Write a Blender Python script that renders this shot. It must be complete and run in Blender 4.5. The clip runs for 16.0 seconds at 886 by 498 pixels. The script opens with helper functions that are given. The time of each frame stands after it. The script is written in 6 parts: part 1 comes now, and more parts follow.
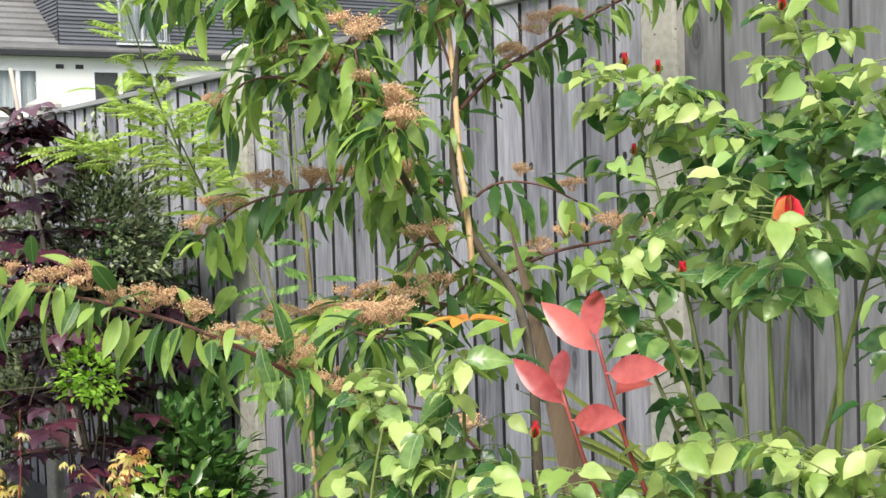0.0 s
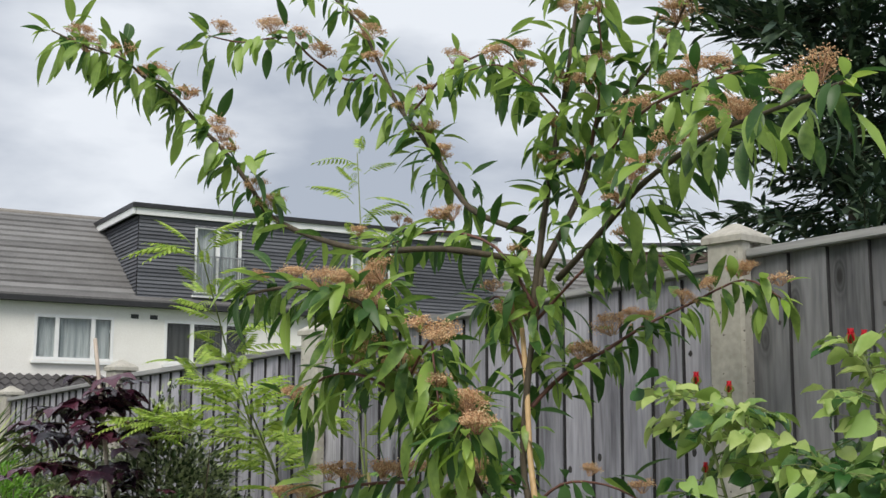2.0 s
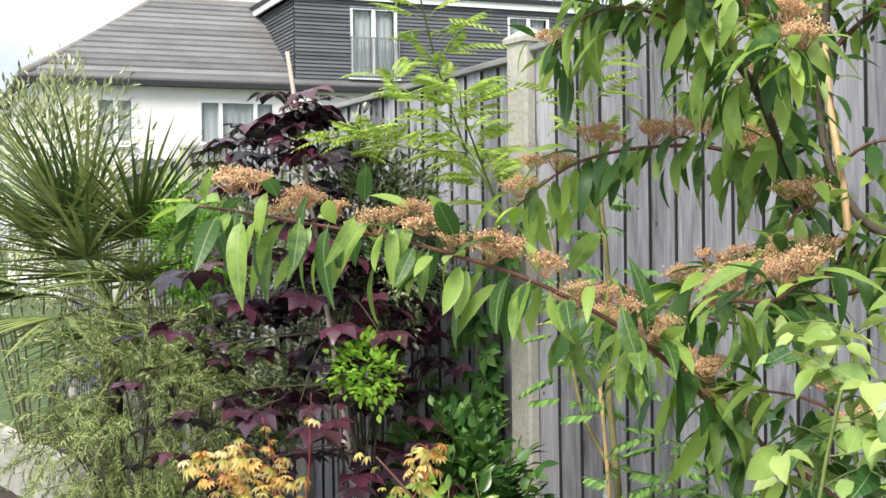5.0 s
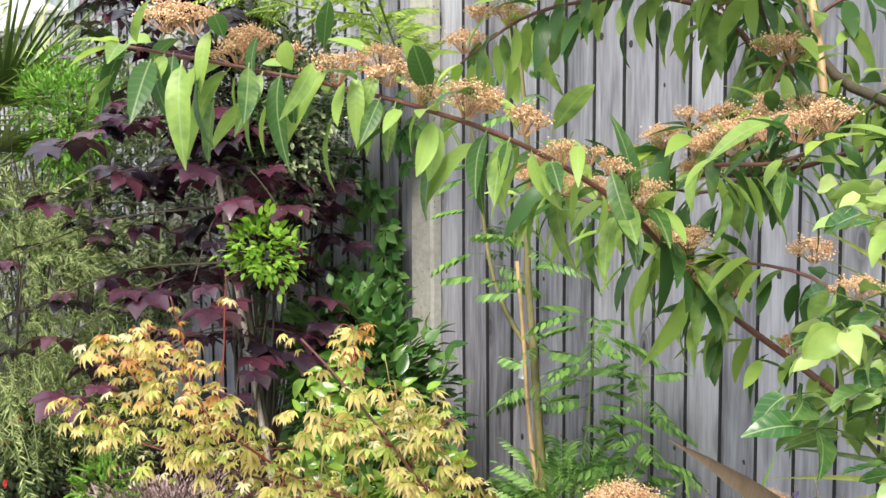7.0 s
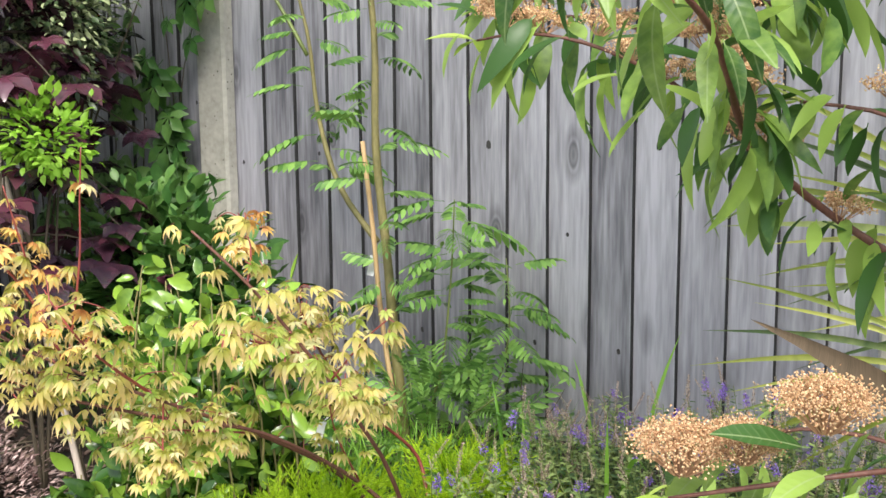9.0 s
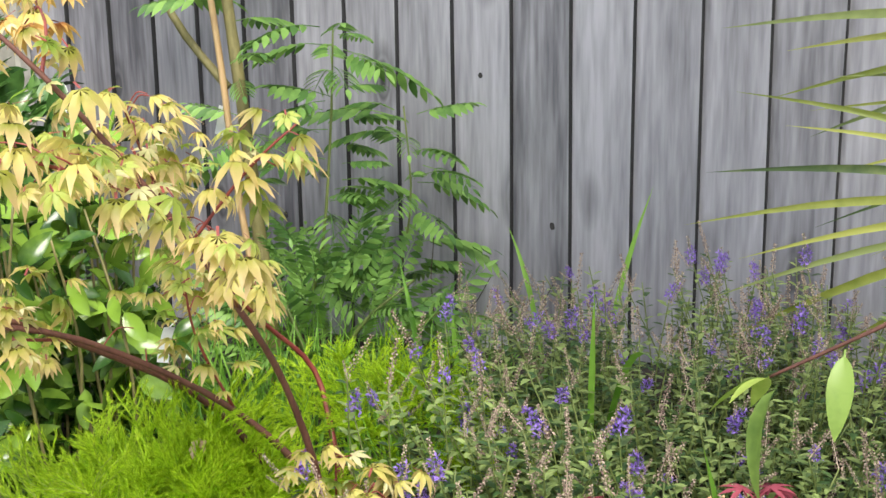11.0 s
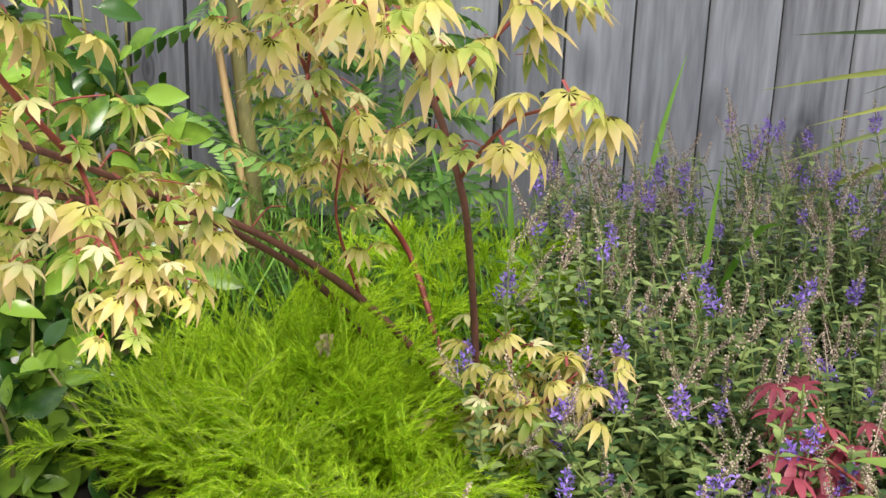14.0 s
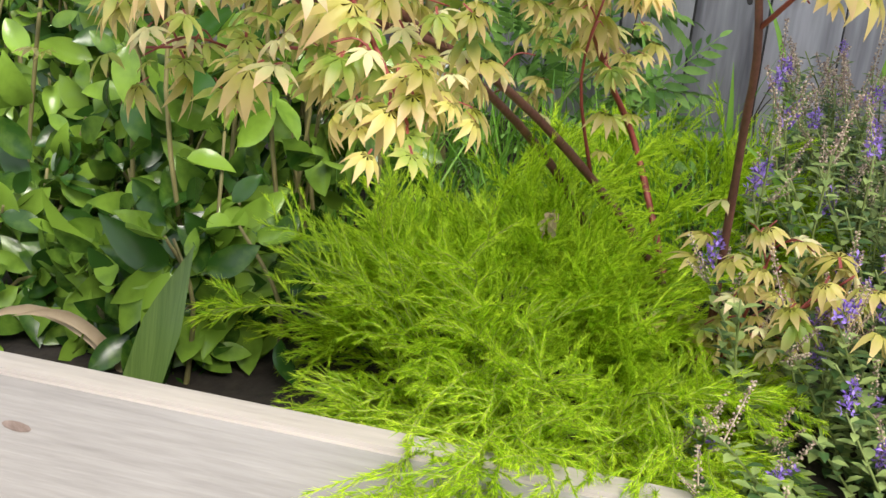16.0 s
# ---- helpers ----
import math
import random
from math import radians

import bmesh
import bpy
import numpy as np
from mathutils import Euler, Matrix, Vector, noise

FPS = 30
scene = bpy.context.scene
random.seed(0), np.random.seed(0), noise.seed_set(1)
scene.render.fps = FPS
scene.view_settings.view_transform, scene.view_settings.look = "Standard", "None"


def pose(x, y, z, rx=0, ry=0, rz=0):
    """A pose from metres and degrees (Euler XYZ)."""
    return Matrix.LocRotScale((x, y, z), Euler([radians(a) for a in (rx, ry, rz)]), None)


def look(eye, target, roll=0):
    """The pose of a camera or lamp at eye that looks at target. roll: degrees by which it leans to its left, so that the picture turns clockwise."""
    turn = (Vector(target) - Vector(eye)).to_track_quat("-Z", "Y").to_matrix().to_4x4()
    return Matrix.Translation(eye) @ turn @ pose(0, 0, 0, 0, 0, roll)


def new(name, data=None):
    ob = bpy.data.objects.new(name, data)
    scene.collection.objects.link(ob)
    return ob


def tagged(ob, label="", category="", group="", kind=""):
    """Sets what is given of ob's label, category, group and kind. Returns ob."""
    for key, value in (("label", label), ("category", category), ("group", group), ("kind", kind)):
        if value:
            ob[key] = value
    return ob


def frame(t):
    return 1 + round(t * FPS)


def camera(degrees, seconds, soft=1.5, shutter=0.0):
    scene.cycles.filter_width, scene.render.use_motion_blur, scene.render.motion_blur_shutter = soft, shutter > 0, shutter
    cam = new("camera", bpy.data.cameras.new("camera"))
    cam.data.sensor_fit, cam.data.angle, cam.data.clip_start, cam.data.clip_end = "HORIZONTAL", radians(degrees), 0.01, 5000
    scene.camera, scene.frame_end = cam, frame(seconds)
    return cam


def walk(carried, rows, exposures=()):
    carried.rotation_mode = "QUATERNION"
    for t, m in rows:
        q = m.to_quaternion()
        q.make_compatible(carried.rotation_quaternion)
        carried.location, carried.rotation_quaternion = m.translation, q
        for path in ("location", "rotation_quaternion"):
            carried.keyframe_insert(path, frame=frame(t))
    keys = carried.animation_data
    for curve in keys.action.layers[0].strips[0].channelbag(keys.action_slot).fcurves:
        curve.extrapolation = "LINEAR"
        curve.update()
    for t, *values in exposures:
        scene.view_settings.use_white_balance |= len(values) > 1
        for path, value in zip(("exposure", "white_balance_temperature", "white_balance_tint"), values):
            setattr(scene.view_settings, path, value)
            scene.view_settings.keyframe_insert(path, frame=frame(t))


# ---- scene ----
cam = camera(38.3, 16.0)
PATH = [
    (0, (2.991, -2.569, 1.623), (1.496, -1.244, 1.524), -1.9),
    (0.5, (3.014, -2.590, 1.662), (1.463, -1.328, 1.688), -1.4),
    (1, (3.041, -2.603, 1.687), (1.478, -1.363, 1.821), -1.0),
    (1.5, (3.050, -2.602, 1.700), (1.498, -1.361, 1.928), -0.6),
    (2, (3.028, -2.623, 1.707), (1.488, -1.382, 2.009), 0.1),
    (2.5, (2.993, -2.657, 1.710), (1.443, -1.445, 2.063), 0.8),
    (3, (2.954, -2.676, 1.698), (1.359, -1.521, 2.049), 1.1),
    (3.5, (2.871, -2.636, 1.638), (1.218, -1.541, 1.901), 0.9),
    (4, (2.785, -2.572, 1.567), (1.096, -1.509, 1.692), 0.3),
    (4.5, (2.678, -2.527, 1.497), (0.973, -1.482, 1.525), -0.3),
    (4.7, (2.625, -2.533, 1.482), (0.919, -1.488, 1.484), -0.6),
    (6.8, (2.323, -2.559, 1.452), (0.762, -1.322, 1.267), -0.4),
    (7, (2.287, -2.547, 1.435), (0.732, -1.307, 1.222), -0.3),
    (7.5, (2.132, -2.576, 1.398), (0.618, -1.305, 1.097), -0.4),
    (8, (1.94, -2.654, 1.394), (0.532, -1.28, 1.033), -0.5),
    (8.5, (1.816, -2.658, 1.371), (0.541, -1.159, 1.015), 0.0),
    (8.7, (1.763, -2.635, 1.355), (0.541, -1.091, 1.003), -0.1),
    (10.8, (1.193, -2.065, 1.053), (0.247, -0.351, 0.645), -0.9),
    (11, (1.168, -2.060, 1.039), (0.264, -0.335, 0.582), -0.8),
    (11.5, (1.086, -2.039, 1.005), (0.269, -0.305, 0.432), -1.0),
    (12, (0.982, -1.990, 0.985), (0.238, -0.257, 0.318), -1.6),
    (12.5, (0.916, -1.978, 0.952), (0.299, -0.230, 0.202), -0.4),
    (13, (0.819, -2.021, 0.966), (0.294, -0.236, 0.232), 1.0),
    (13.5, (0.740, -2.071, 0.979), (0.259, -0.258, 0.285), 1.1),
    (14, (0.682, -2.099, 0.987), (0.215, -0.260, 0.353), 2.0),
    (14.5, (0.633, -2.087, 0.955), (0.137, -0.238, 0.375), 3.1),
    (15, (0.593, -2.051, 0.894), (0.099, -0.213, 0.279), 4.5),
    (15.5, (0.555, -2.044, 0.861), (0.048, -0.244, 0.152), 6.3),
    (16, (0.529, -2.024, 0.864), (-0.060, -0.252, 0.146), 5.6),
]
EXPOSURES = [(0, 0.8), (0.5, 0.7), (1, 0.4), (1.5, 0.1), (2, -0.1), (2.5, -0.25), (3, -0.45), (3.5, -0.5), (4, 0.05), (4.5, 0.55), (7, 1.02), (8.5, 1.08), (11, 1.05), (12.5, 1.08), (14.5, 0.85), (16, 0.82)]
walk(cam, [(t, look(eye, target, roll)) for t, eye, target, roll in PATH], EXPOSURES)

# ---- light: an overcast sky with a weak, wide sun ----
SUN_AZ, SUN_EL = radians(142), radians(50)
world = bpy.data.worlds.new("world")
scene.world = world
world.use_nodes = True
wn, wl = world.node_tree.nodes, world.node_tree.links
for n in list(wn):
    wn.remove(n)
w_out, w_bg, w_sky = wn.new("ShaderNodeOutputWorld"), wn.new("ShaderNodeBackground"), wn.new("ShaderNodeTexSky")
w_sky.sky_type, w_sky.sun_disc = "NISHITA", False
w_sky.sun_elevation, w_sky.sun_rotation = SUN_EL, SUN_AZ
w_co, w_map, w_noise, w_ramp = wn.new("ShaderNodeTexCoord"), wn.new("ShaderNodeMapping"), wn.new("ShaderNodeTexNoise"), wn.new("ShaderNodeValToRGB")
w_map.inputs["Scale"].default_value = (1.0, 1.0, 2.6)
w_noise.inputs["Scale"].default_value, w_noise.inputs["Detail"].default_value, w_noise.inputs["Roughness"].default_value = 3.2, 6, 0.5
w_ramp.color_ramp.elements[0].position, w_ramp.color_ramp.elements[0].color = 0.40, (4.9, 5.4, 6.3, 1)
w_ramp.color_ramp.elements[1].position, w_ramp.color_ramp.elements[1].color = 0.60, (9.4, 9.8, 10.4, 1)
w_mix = wn.new("ShaderNodeMixRGB")
w_mix.inputs[0].default_value = 0.93
wl.new(w_co.outputs["Generated"], w_map.inputs["Vector"])
wl.new(w_map.outputs[0], w_noise.inputs["Vector"])
wl.new(w_noise.outputs["Fac"], w_ramp.inputs[0])
wl.new(w_sky.outputs[0], w_mix.inputs[1])
wl.new(w_ramp.outputs[0], w_mix.inputs[2])
wl.new(w_mix.outputs[0], w_bg.inputs["Color"])
wl.new(w_bg.outputs[0], w_out.inputs["Surface"])
w_bg.inputs["Strength"].default_value = 0.1
sun = new("sun", bpy.data.lights.new("sun", "SUN"))
sun.data.energy, sun.data.angle, sun.data.color = 3.4, radians(28), (1.0, 0.95, 0.86)
sun.matrix_world = look((4.0, -5.0, 7.4), (0.6, -0.6, 0.8))


# ---- materials ----
def shade(name, dark, light, rough=0.6, scale=(1, 1, 1), size=6.0, bump=0.0, fine=40.0, vary=0.0, spots=None, thin=0.0, sheen=0.5, metal=0.0):
    """A procedural surface: two colours by coarse and fine noise, a shift from piece to piece, spots, relief; thin: light let through."""
    m = bpy.data.materials.new(name)
    m.use_nodes = True
    ns, ls = m.node_tree.nodes, m.node_tree.links
    b = ns["Principled BSDF"]
    co, mp = ns.new("ShaderNodeTexCoord"), ns.new("ShaderNodeMapping")
    ls.new(co.outputs["Object"], mp.inputs["Vector"])
    mp.inputs["Scale"].default_value = scale
    a, f = ns.new("ShaderNodeTexNoise"), ns.new("ShaderNodeTexNoise")
    a.inputs["Scale"].default_value, a.inputs["Detail"].default_value = size, 4
    f.inputs["Scale"].default_value, f.inputs["Detail"].default_value = fine, 3
    info, geo = ns.new("ShaderNodeObjectInfo"), ns.new("ShaderNodeNewGeometry")
    both = ns.new("ShaderNodeMath")
    both.operation = "ADD"
    ls.new(info.outputs["Random"], both.inputs[0])
    ls.new(geo.outputs["Random Per Island"], both.inputs[1])
    frac = ns.new("ShaderNodeMath")
    frac.operation = "FRACT"
    ls.new(both.outputs[0], frac.inputs[0])
    off = ns.new("ShaderNodeVectorMath")
    off.operation = "SCALE"
    off.inputs[0].default_value = (37.0, 17.0, 23.0)
    ls.new(frac.outputs[0], off.inputs["Scale"])
    ls.new(off.outputs[0], mp.inputs["Location"])
    for t in (a, f):
        ls.new(mp.outputs[0], t.inputs["Vector"])
    mix = ns.new("ShaderNodeMath")
    mix.operation = "MULTIPLY_ADD"
    mix.inputs[1].default_value = 0.45
    ls.new(f.outputs["Fac"], mix.inputs[0])
    sc = ns.new("ShaderNodeMath")
    sc.operation = "MULTIPLY_ADD"
    sc.inputs[1].default_value, sc.inputs[2].default_value = 0.55, 0.0
    ls.new(a.outputs["Fac"], sc.inputs[0])
    ls.new(sc.outputs[0], mix.inputs[2])
    if vary:
        vv = ns.new("ShaderNodeMath")
        vv.operation = "MULTIPLY_ADD"
        vv.inputs[1].default_value = vary
        ls.new(frac.outputs[0], vv.inputs[0])
        sub = ns.new("ShaderNodeMath")
        sub.operation = "SUBTRACT"
        sub.inputs[1].default_value = vary / 2
        ls.new(mix.outputs[0], sub.inputs[0])
        ls.new(sub.outputs[0], vv.inputs[2])
        src = vv.outputs[0]
    else:
        src = mix.outputs[0]
    ramp = ns.new("ShaderNodeValToRGB")
    ramp.color_ramp.elements[0].position, ramp.color_ramp.elements[0].color = 0.3, (*dark, 1)
    ramp.color_ramp.elements[1].position, ramp.color_ramp.elements[1].color = 0.7, (*light, 1)
    ls.new(src, ramp.inputs[0])
    col = ramp.outputs[0]
    if spots:
        s_col, s_size, s_amt = spots
        v = ns.new("ShaderNodeTexVoronoi")
        v.inputs["Scale"].default_value = s_size
        ls.new(mp.outputs[0], v.inputs["Vector"])
        r2 = ns.new("ShaderNodeValToRGB")
        r2.color_ramp.elements[0].position, r2.color_ramp.elements[0].color = s_amt * 0.4, (1, 1, 1, 1)
        r2.color_ramp.elements[1].position, r2.color_ramp.elements[1].color = s_amt, (0, 0, 0, 1)
        ls.new(v.outputs["Distance"], r2.inputs[0])
        mm = ns.new("ShaderNodeMixRGB")
        ls.new(r2.outputs[0], mm.inputs[0])
        ls.new(col, mm.inputs[1])
        mm.inputs[2].default_value = (*s_col, 1)
        col = mm.outputs[0]
    ls.new(col, b.inputs["Base Color"])
    b.inputs["Roughness"].default_value = rough
    b.inputs["Metallic"].default_value = metal
    b.inputs["Specular IOR Level"].default_value = sheen
    if bump:
        bp = ns.new("ShaderNodeBump")
        bp.inputs["Strength"].default_value, bp.inputs["Distance"].default_value = bump, 0.004
        ls.new(mix.outputs[0], bp.inputs["Height"])
        ls.new(bp.outputs[0], b.inputs["Normal"])
    if thin:
        tr, ms = ns.new("ShaderNodeBsdfTranslucent"), ns.new("ShaderNodeMixShader")
        ls.new(col, tr.inputs["Color"])
        ms.inputs[0].default_value = thin
        ls.new(b.outputs[0], ms.inputs[1])
        ls.new(tr.outputs[0], ms.inputs[2])
        ls.new(ms.outputs[0], ns["Material Output"].inputs["Surface"])
    return m


def board_shade(name, dark, light):
    """Stained softwood: grain along z that bends round ringed knots."""
    m = shade(name, dark, light, 0.72, (17, 17, 1.5), 1.1, 0.5, 5.5, 0.28)
    ns, ls = m.node_tree.nodes, m.node_tree.links
    b = ns["Principled BSDF"]
    ramp = b.inputs["Base Color"].links[0].from_node
    old = next(n for n in ns if n.type == "MAPPING")
    mp, vo = ns.new("ShaderNodeMapping"), ns.new("ShaderNodeTexVoronoi")
    mp.inputs["Scale"].default_value = (7.5, 0.0, 3.1)
    ls.new(next(n for n in ns if n.type == "TEX_COORD").outputs["Object"], mp.inputs["Vector"])
    ls.new(old.inputs["Location"].links[0].from_socket, mp.inputs["Location"])
    vo.inputs["Scale"].default_value = 1.0
    ls.new(mp.outputs[0], vo.inputs["Vector"])
    kn = ns.new("ShaderNodeValToRGB")
    kn.color_ramp.elements[0].position, kn.color_ramp.elements[0].color = 0.045, (0.10, 0.095, 0.09, 1)
    kn.color_ramp.elements[1].position, kn.color_ramp.elements[1].color = 0.25, (1, 1, 1, 1)
    for at, v in ((0.085, 0.55), (0.11, 0.34), (0.135, 0.80), (0.165, 0.62)):
        kn.color_ramp.elements.new(at).color = (v, v, v, 1)
    ls.new(vo.outputs["Distance"], kn.inputs[0])
    mu = ns.new("ShaderNodeMixRGB")
    mu.blend_type = "MULTIPLY"
    mu.inputs[0].default_value = 0.95
    ls.new(ramp.outputs[0], mu.inputs[1])
    ls.new(kn.outputs[0], mu.inputs[2])
    ls.new(mu.outputs[0], b.inputs["Base Color"])
    return m


M_board = board_shade("stained_board", (0.12, 0.117, 0.138), (0.465, 0.457, 0.515))
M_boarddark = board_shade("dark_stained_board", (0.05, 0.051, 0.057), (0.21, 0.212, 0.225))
M_capping = shade("capping", (0.16, 0.16, 0.165), (0.40, 0.40, 0.40), 0.75, (1.2, 20, 20), 1.5, 0.3, 5)
M_gravel = shade("gravel_board", (0.03, 0.03, 0.033), (0.09, 0.09, 0.095), 0.85, (1.2, 14, 14), 1.5, 0.3, 5)
# near black: shade of the board gaps plus deep stain, put into the colour
M_edge = shade("shaded_stained_edge", (0.012, 0.012, 0.014), (0.035, 0.034, 0.036), 0.9, (8, 8, 1), 3, 0.3)
M_knot = shade("knot", (0.02, 0.019, 0.02), (0.06, 0.055, 0.055), 0.7, (1, 1, 1), 60, 0.3, 120)
M_concrete = shade("concrete", (0.30, 0.285, 0.25), (0.52, 0.50, 0.45), 0.9, (1, 1, 1), 7, 0.4, 60, 0.1, ((0.07, 0.065, 0.055), 38, 0.13))
M_soil = shade("soil", (0.012, 0.009, 0.007), (0.05, 0.038, 0.028), 0.95, (1, 1, 1), 9, 1.0, 90)
M_bark = shade("bark_chips", (0.05, 0.03, 0.025), (0.22, 0.15, 0.12), 0.85, (1, 1, 1), 20, 0.5, 80, 0.7)
# plank wood in a lighter tone: light from above painted on the top faces
M_planktop = shade("lit_plank_top", (0.35, 0.315, 0.29), (0.48, 0.43, 0.395), 0.75, (2.0, 22, 22), 1.8, 0.35, 9, 0.1)
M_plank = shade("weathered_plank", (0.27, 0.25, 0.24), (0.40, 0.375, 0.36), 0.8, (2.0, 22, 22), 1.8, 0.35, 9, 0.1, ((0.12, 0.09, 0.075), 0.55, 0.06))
M_plankknot = shade("plank_knot", (0.17, 0.12, 0.10), (0.32, 0.25, 0.22), 0.8, (1, 1, 1), 60, 0.3, 120)
M_paving = shade("paving", (0.25, 0.23, 0.20), (0.42, 0.39, 0.35), 0.85, (1, 1, 1), 3, 0.3, 50)
M_grass = shade("far_grass", (0.03, 0.06, 0.015), (0.08, 0.12, 0.03), 0.9, (1, 1, 1), 0.5, 0.2, 8)
M_render = shade("white_render", (0.74, 0.72, 0.69), (0.86, 0.85, 0.82), 0.9, (1, 1, 1), 1.2, 0.1, 30)
M_rooftile = shade("grey_roof_tile", (0.115, 0.112, 0.112), (0.21, 0.207, 0.207), 0.85, (1, 1, 1), 1.2, 0.2, 20, 0.35)
M_ridge = shade("ridge_tile", (0.16, 0.15, 0.14), (0.27, 0.25, 0.23), 0.85, (1, 1, 1), 2, 0.2, 20, 0.3)
M_slate = shade("hung_slate", (0.062, 0.065, 0.078), (0.12, 0.125, 0.145), 0.7, (1, 1, 1), 1.0, 0.2, 20, 0.4)
M_gutter = shade("dark_gutter", (0.012, 0.012, 0.014), (0.03, 0.03, 0.034), 0.5)
M_white = shade("white_upvc", (0.72, 0.73, 0.74), (0.84, 0.85, 0.85), 0.35)
M_curtain = shade("pale_curtain", (0.22, 0.27, 0.29), (0.55, 0.60, 0.62), 0.9, (14, 14, 0.4), 3.0, 0.3, 9)
M_room = shade("dark_room", (0.03, 0.035, 0.035), (0.07, 0.075, 0.075), 0.9)
M_redroof = shade("brown_roof", (0.05, 0.035, 0.032), (0.10, 0.07, 0.06), 0.8, (1, 1, 1), 2, 0.2, 20, 0.3)
M_pantile = shade("dark_pantile", (0.035, 0.033, 0.036), (0.08, 0.075, 0.078), 0.7, (1, 1, 1), 2, 0.2, 20, 0.3)
M_glass = bpy.data.materials.new("window_glass")
M_glass.use_nodes = True
gn, gl = M_glass.node_tree.nodes, M_glass.node_tree.links
gn.remove(gn["Principled BSDF"])
g_clear, g_shine, g_fres, g_mix = gn.new("ShaderNodeBsdfTransparent"), gn.new("ShaderNodeBsdfGlossy"), gn.new("ShaderNodeFresnel"), gn.new("ShaderNodeMixShader")
g_shine.inputs["Roughness"].default_value = 0.03
gl.new(g_fres.outputs[0], g_mix.inputs[0])
gl.new(g_clear.outputs[0], g_mix.inputs[1])
gl.new(g_shine.outputs[0], g_mix.inputs[2])
gl.new(g_mix.outputs[0], gn["Material Output"].inputs["Surface"])
M_clear = bpy.data.materials.new("clear_plastic")
M_clear.use_nodes = True
c_nodes, c_links = M_clear.node_tree.nodes, M_clear.node_tree.links
c_mix, c_through, c_gloss = c_nodes.new("ShaderNodeMixShader"), c_nodes.new("ShaderNodeBsdfTransparent"), c_nodes.new("ShaderNodeBsdfGlossy")
c_mix.inputs[0].default_value = 0.12
c_gloss.inputs["Roughness"].default_value = 0.2
c_links.new(c_through.outputs[0], c_mix.inputs[1])
c_links.new(c_gloss.outputs[0], c_mix.inputs[2])
c_links.new(c_mix.outputs[0], c_nodes["Material Output"].inputs["Surface"])
M_steel = shade("grey_steel", (0.25, 0.26, 0.27), (0.4, 0.41, 0.42), 0.4, metal=0.8)
M_lampwhite = shade("lamp_plastic", (0.55, 0.56, 0.56), (0.72, 0.72, 0.72), 0.35)
M_tag = shade("white_tag", (0.6, 0.62, 0.66), (0.8, 0.8, 0.82), 0.4)
M_bamboo = shade("bamboo_cane", (0.36, 0.22, 0.10), (0.60, 0.42, 0.22), 0.55, (6, 6, 1), 5, 0.2, 30)
M_greycane = shade("weathered_cane", (0.34, 0.28, 0.23), (0.56, 0.48, 0.42), 0.7, (6, 6, 1), 5, 0.2, 30)
M_wood = shade("brown_bark", (0.032, 0.026, 0.017), (0.10, 0.078, 0.05), 0.8, (6, 6, 1), 10, 0.6, 60)
M_twig = shade("red_brown_twig", (0.07, 0.025, 0.02), (0.17, 0.07, 0.05), 0.6, (4, 4, 1), 10, 0.3, 60)
M_olivebark = shade("olive_bark", (0.12, 0.11, 0.04), (0.27, 0.23, 0.09), 0.6, (3, 3, 1), 12, 0.3, 60)
M_greenstem = shade("green_stem", (0.09, 0.13, 0.03), (0.20, 0.24, 0.07), 0.5, (3, 3, 1), 10, 0.2, 60)
M_redstem = shade("red_stem", (0.15, 0.025, 0.025), (0.30, 0.065, 0.05), 0.5, (3, 3, 1), 10, 0.2, 60)
M_coton = shade("cotoneaster_leaf", (0.05, 0.125, 0.028), (0.31, 0.46, 0.097), 0.42, (1, 1, 1), 10, 0.25, 60, 0.95, None, 0.45)
M_corymb = shade("tan_buds", (0.37, 0.20, 0.10), (0.68, 0.44, 0.25), 0.8, (1, 1, 1), 25, 0.2, 120, 0.6)
M_corymbpale = shade("pale_buds", (0.56, 0.42, 0.24), (0.80, 0.64, 0.40), 0.8, (1, 1, 1), 25, 0.2, 120, 0.5)
M_corymbstalk = shade("bud_stalk", (0.28, 0.14, 0.08), (0.46, 0.28, 0.15), 0.7, (1, 1, 1), 25, 0.2, 120, 0.4)
M_rose = shade("rose_leaf", (0.04, 0.115, 0.03), (0.29, 0.43, 0.125), 0.26, (1, 1, 1), 10, 0.25, 60, 0.75, None, 0.3)
M_roseyoung = shade("young_rose_leaf", (0.23, 0.35, 0.07), (0.46, 0.56, 0.19), 0.42, (1, 1, 1), 10, 0.25, 60, 0.6, None, 0.35)
M_photinia = shade("red_photinia_leaf", (0.30, 0.035, 0.04), (0.62, 0.15, 0.13), 0.28, (1, 1, 1), 12, 0.25, 60, 0.4, None, 0.3)
M_orange = shade("orange_leaf", (0.55, 0.16, 0.02), (0.75, 0.38, 0.05), 0.4, (1, 1, 1), 12, 0.25, 60, 0.5, None, 0.3)
M_petal = shade("red_petal", (0.45, 0.005, 0.02), (0.72, 0.03, 0.05), 0.5, (1, 1, 1), 15, 0.2, 80, 0.3, None, 0.2)
M_drypetal = shade("dry_petal", (0.35, 0.06, 0.02), (0.62, 0.20, 0.06), 0.7, (1, 1, 1), 20, 0.3, 80, 0.4, None, 0.2)
M_jmaple = shade("golden_maple_leaf", (0.33, 0.34, 0.05), (0.68, 0.62, 0.17), 0.45, (1, 1, 1), 14, 0.2, 70, 0.8, None, 0.5)
M_jmaplepale = shade("pale_maple_leaf", (0.52, 0.52, 0.20), (0.84, 0.80, 0.46), 0.5, (1, 1, 1), 14, 0.2, 70, 0.6, None, 0.5)
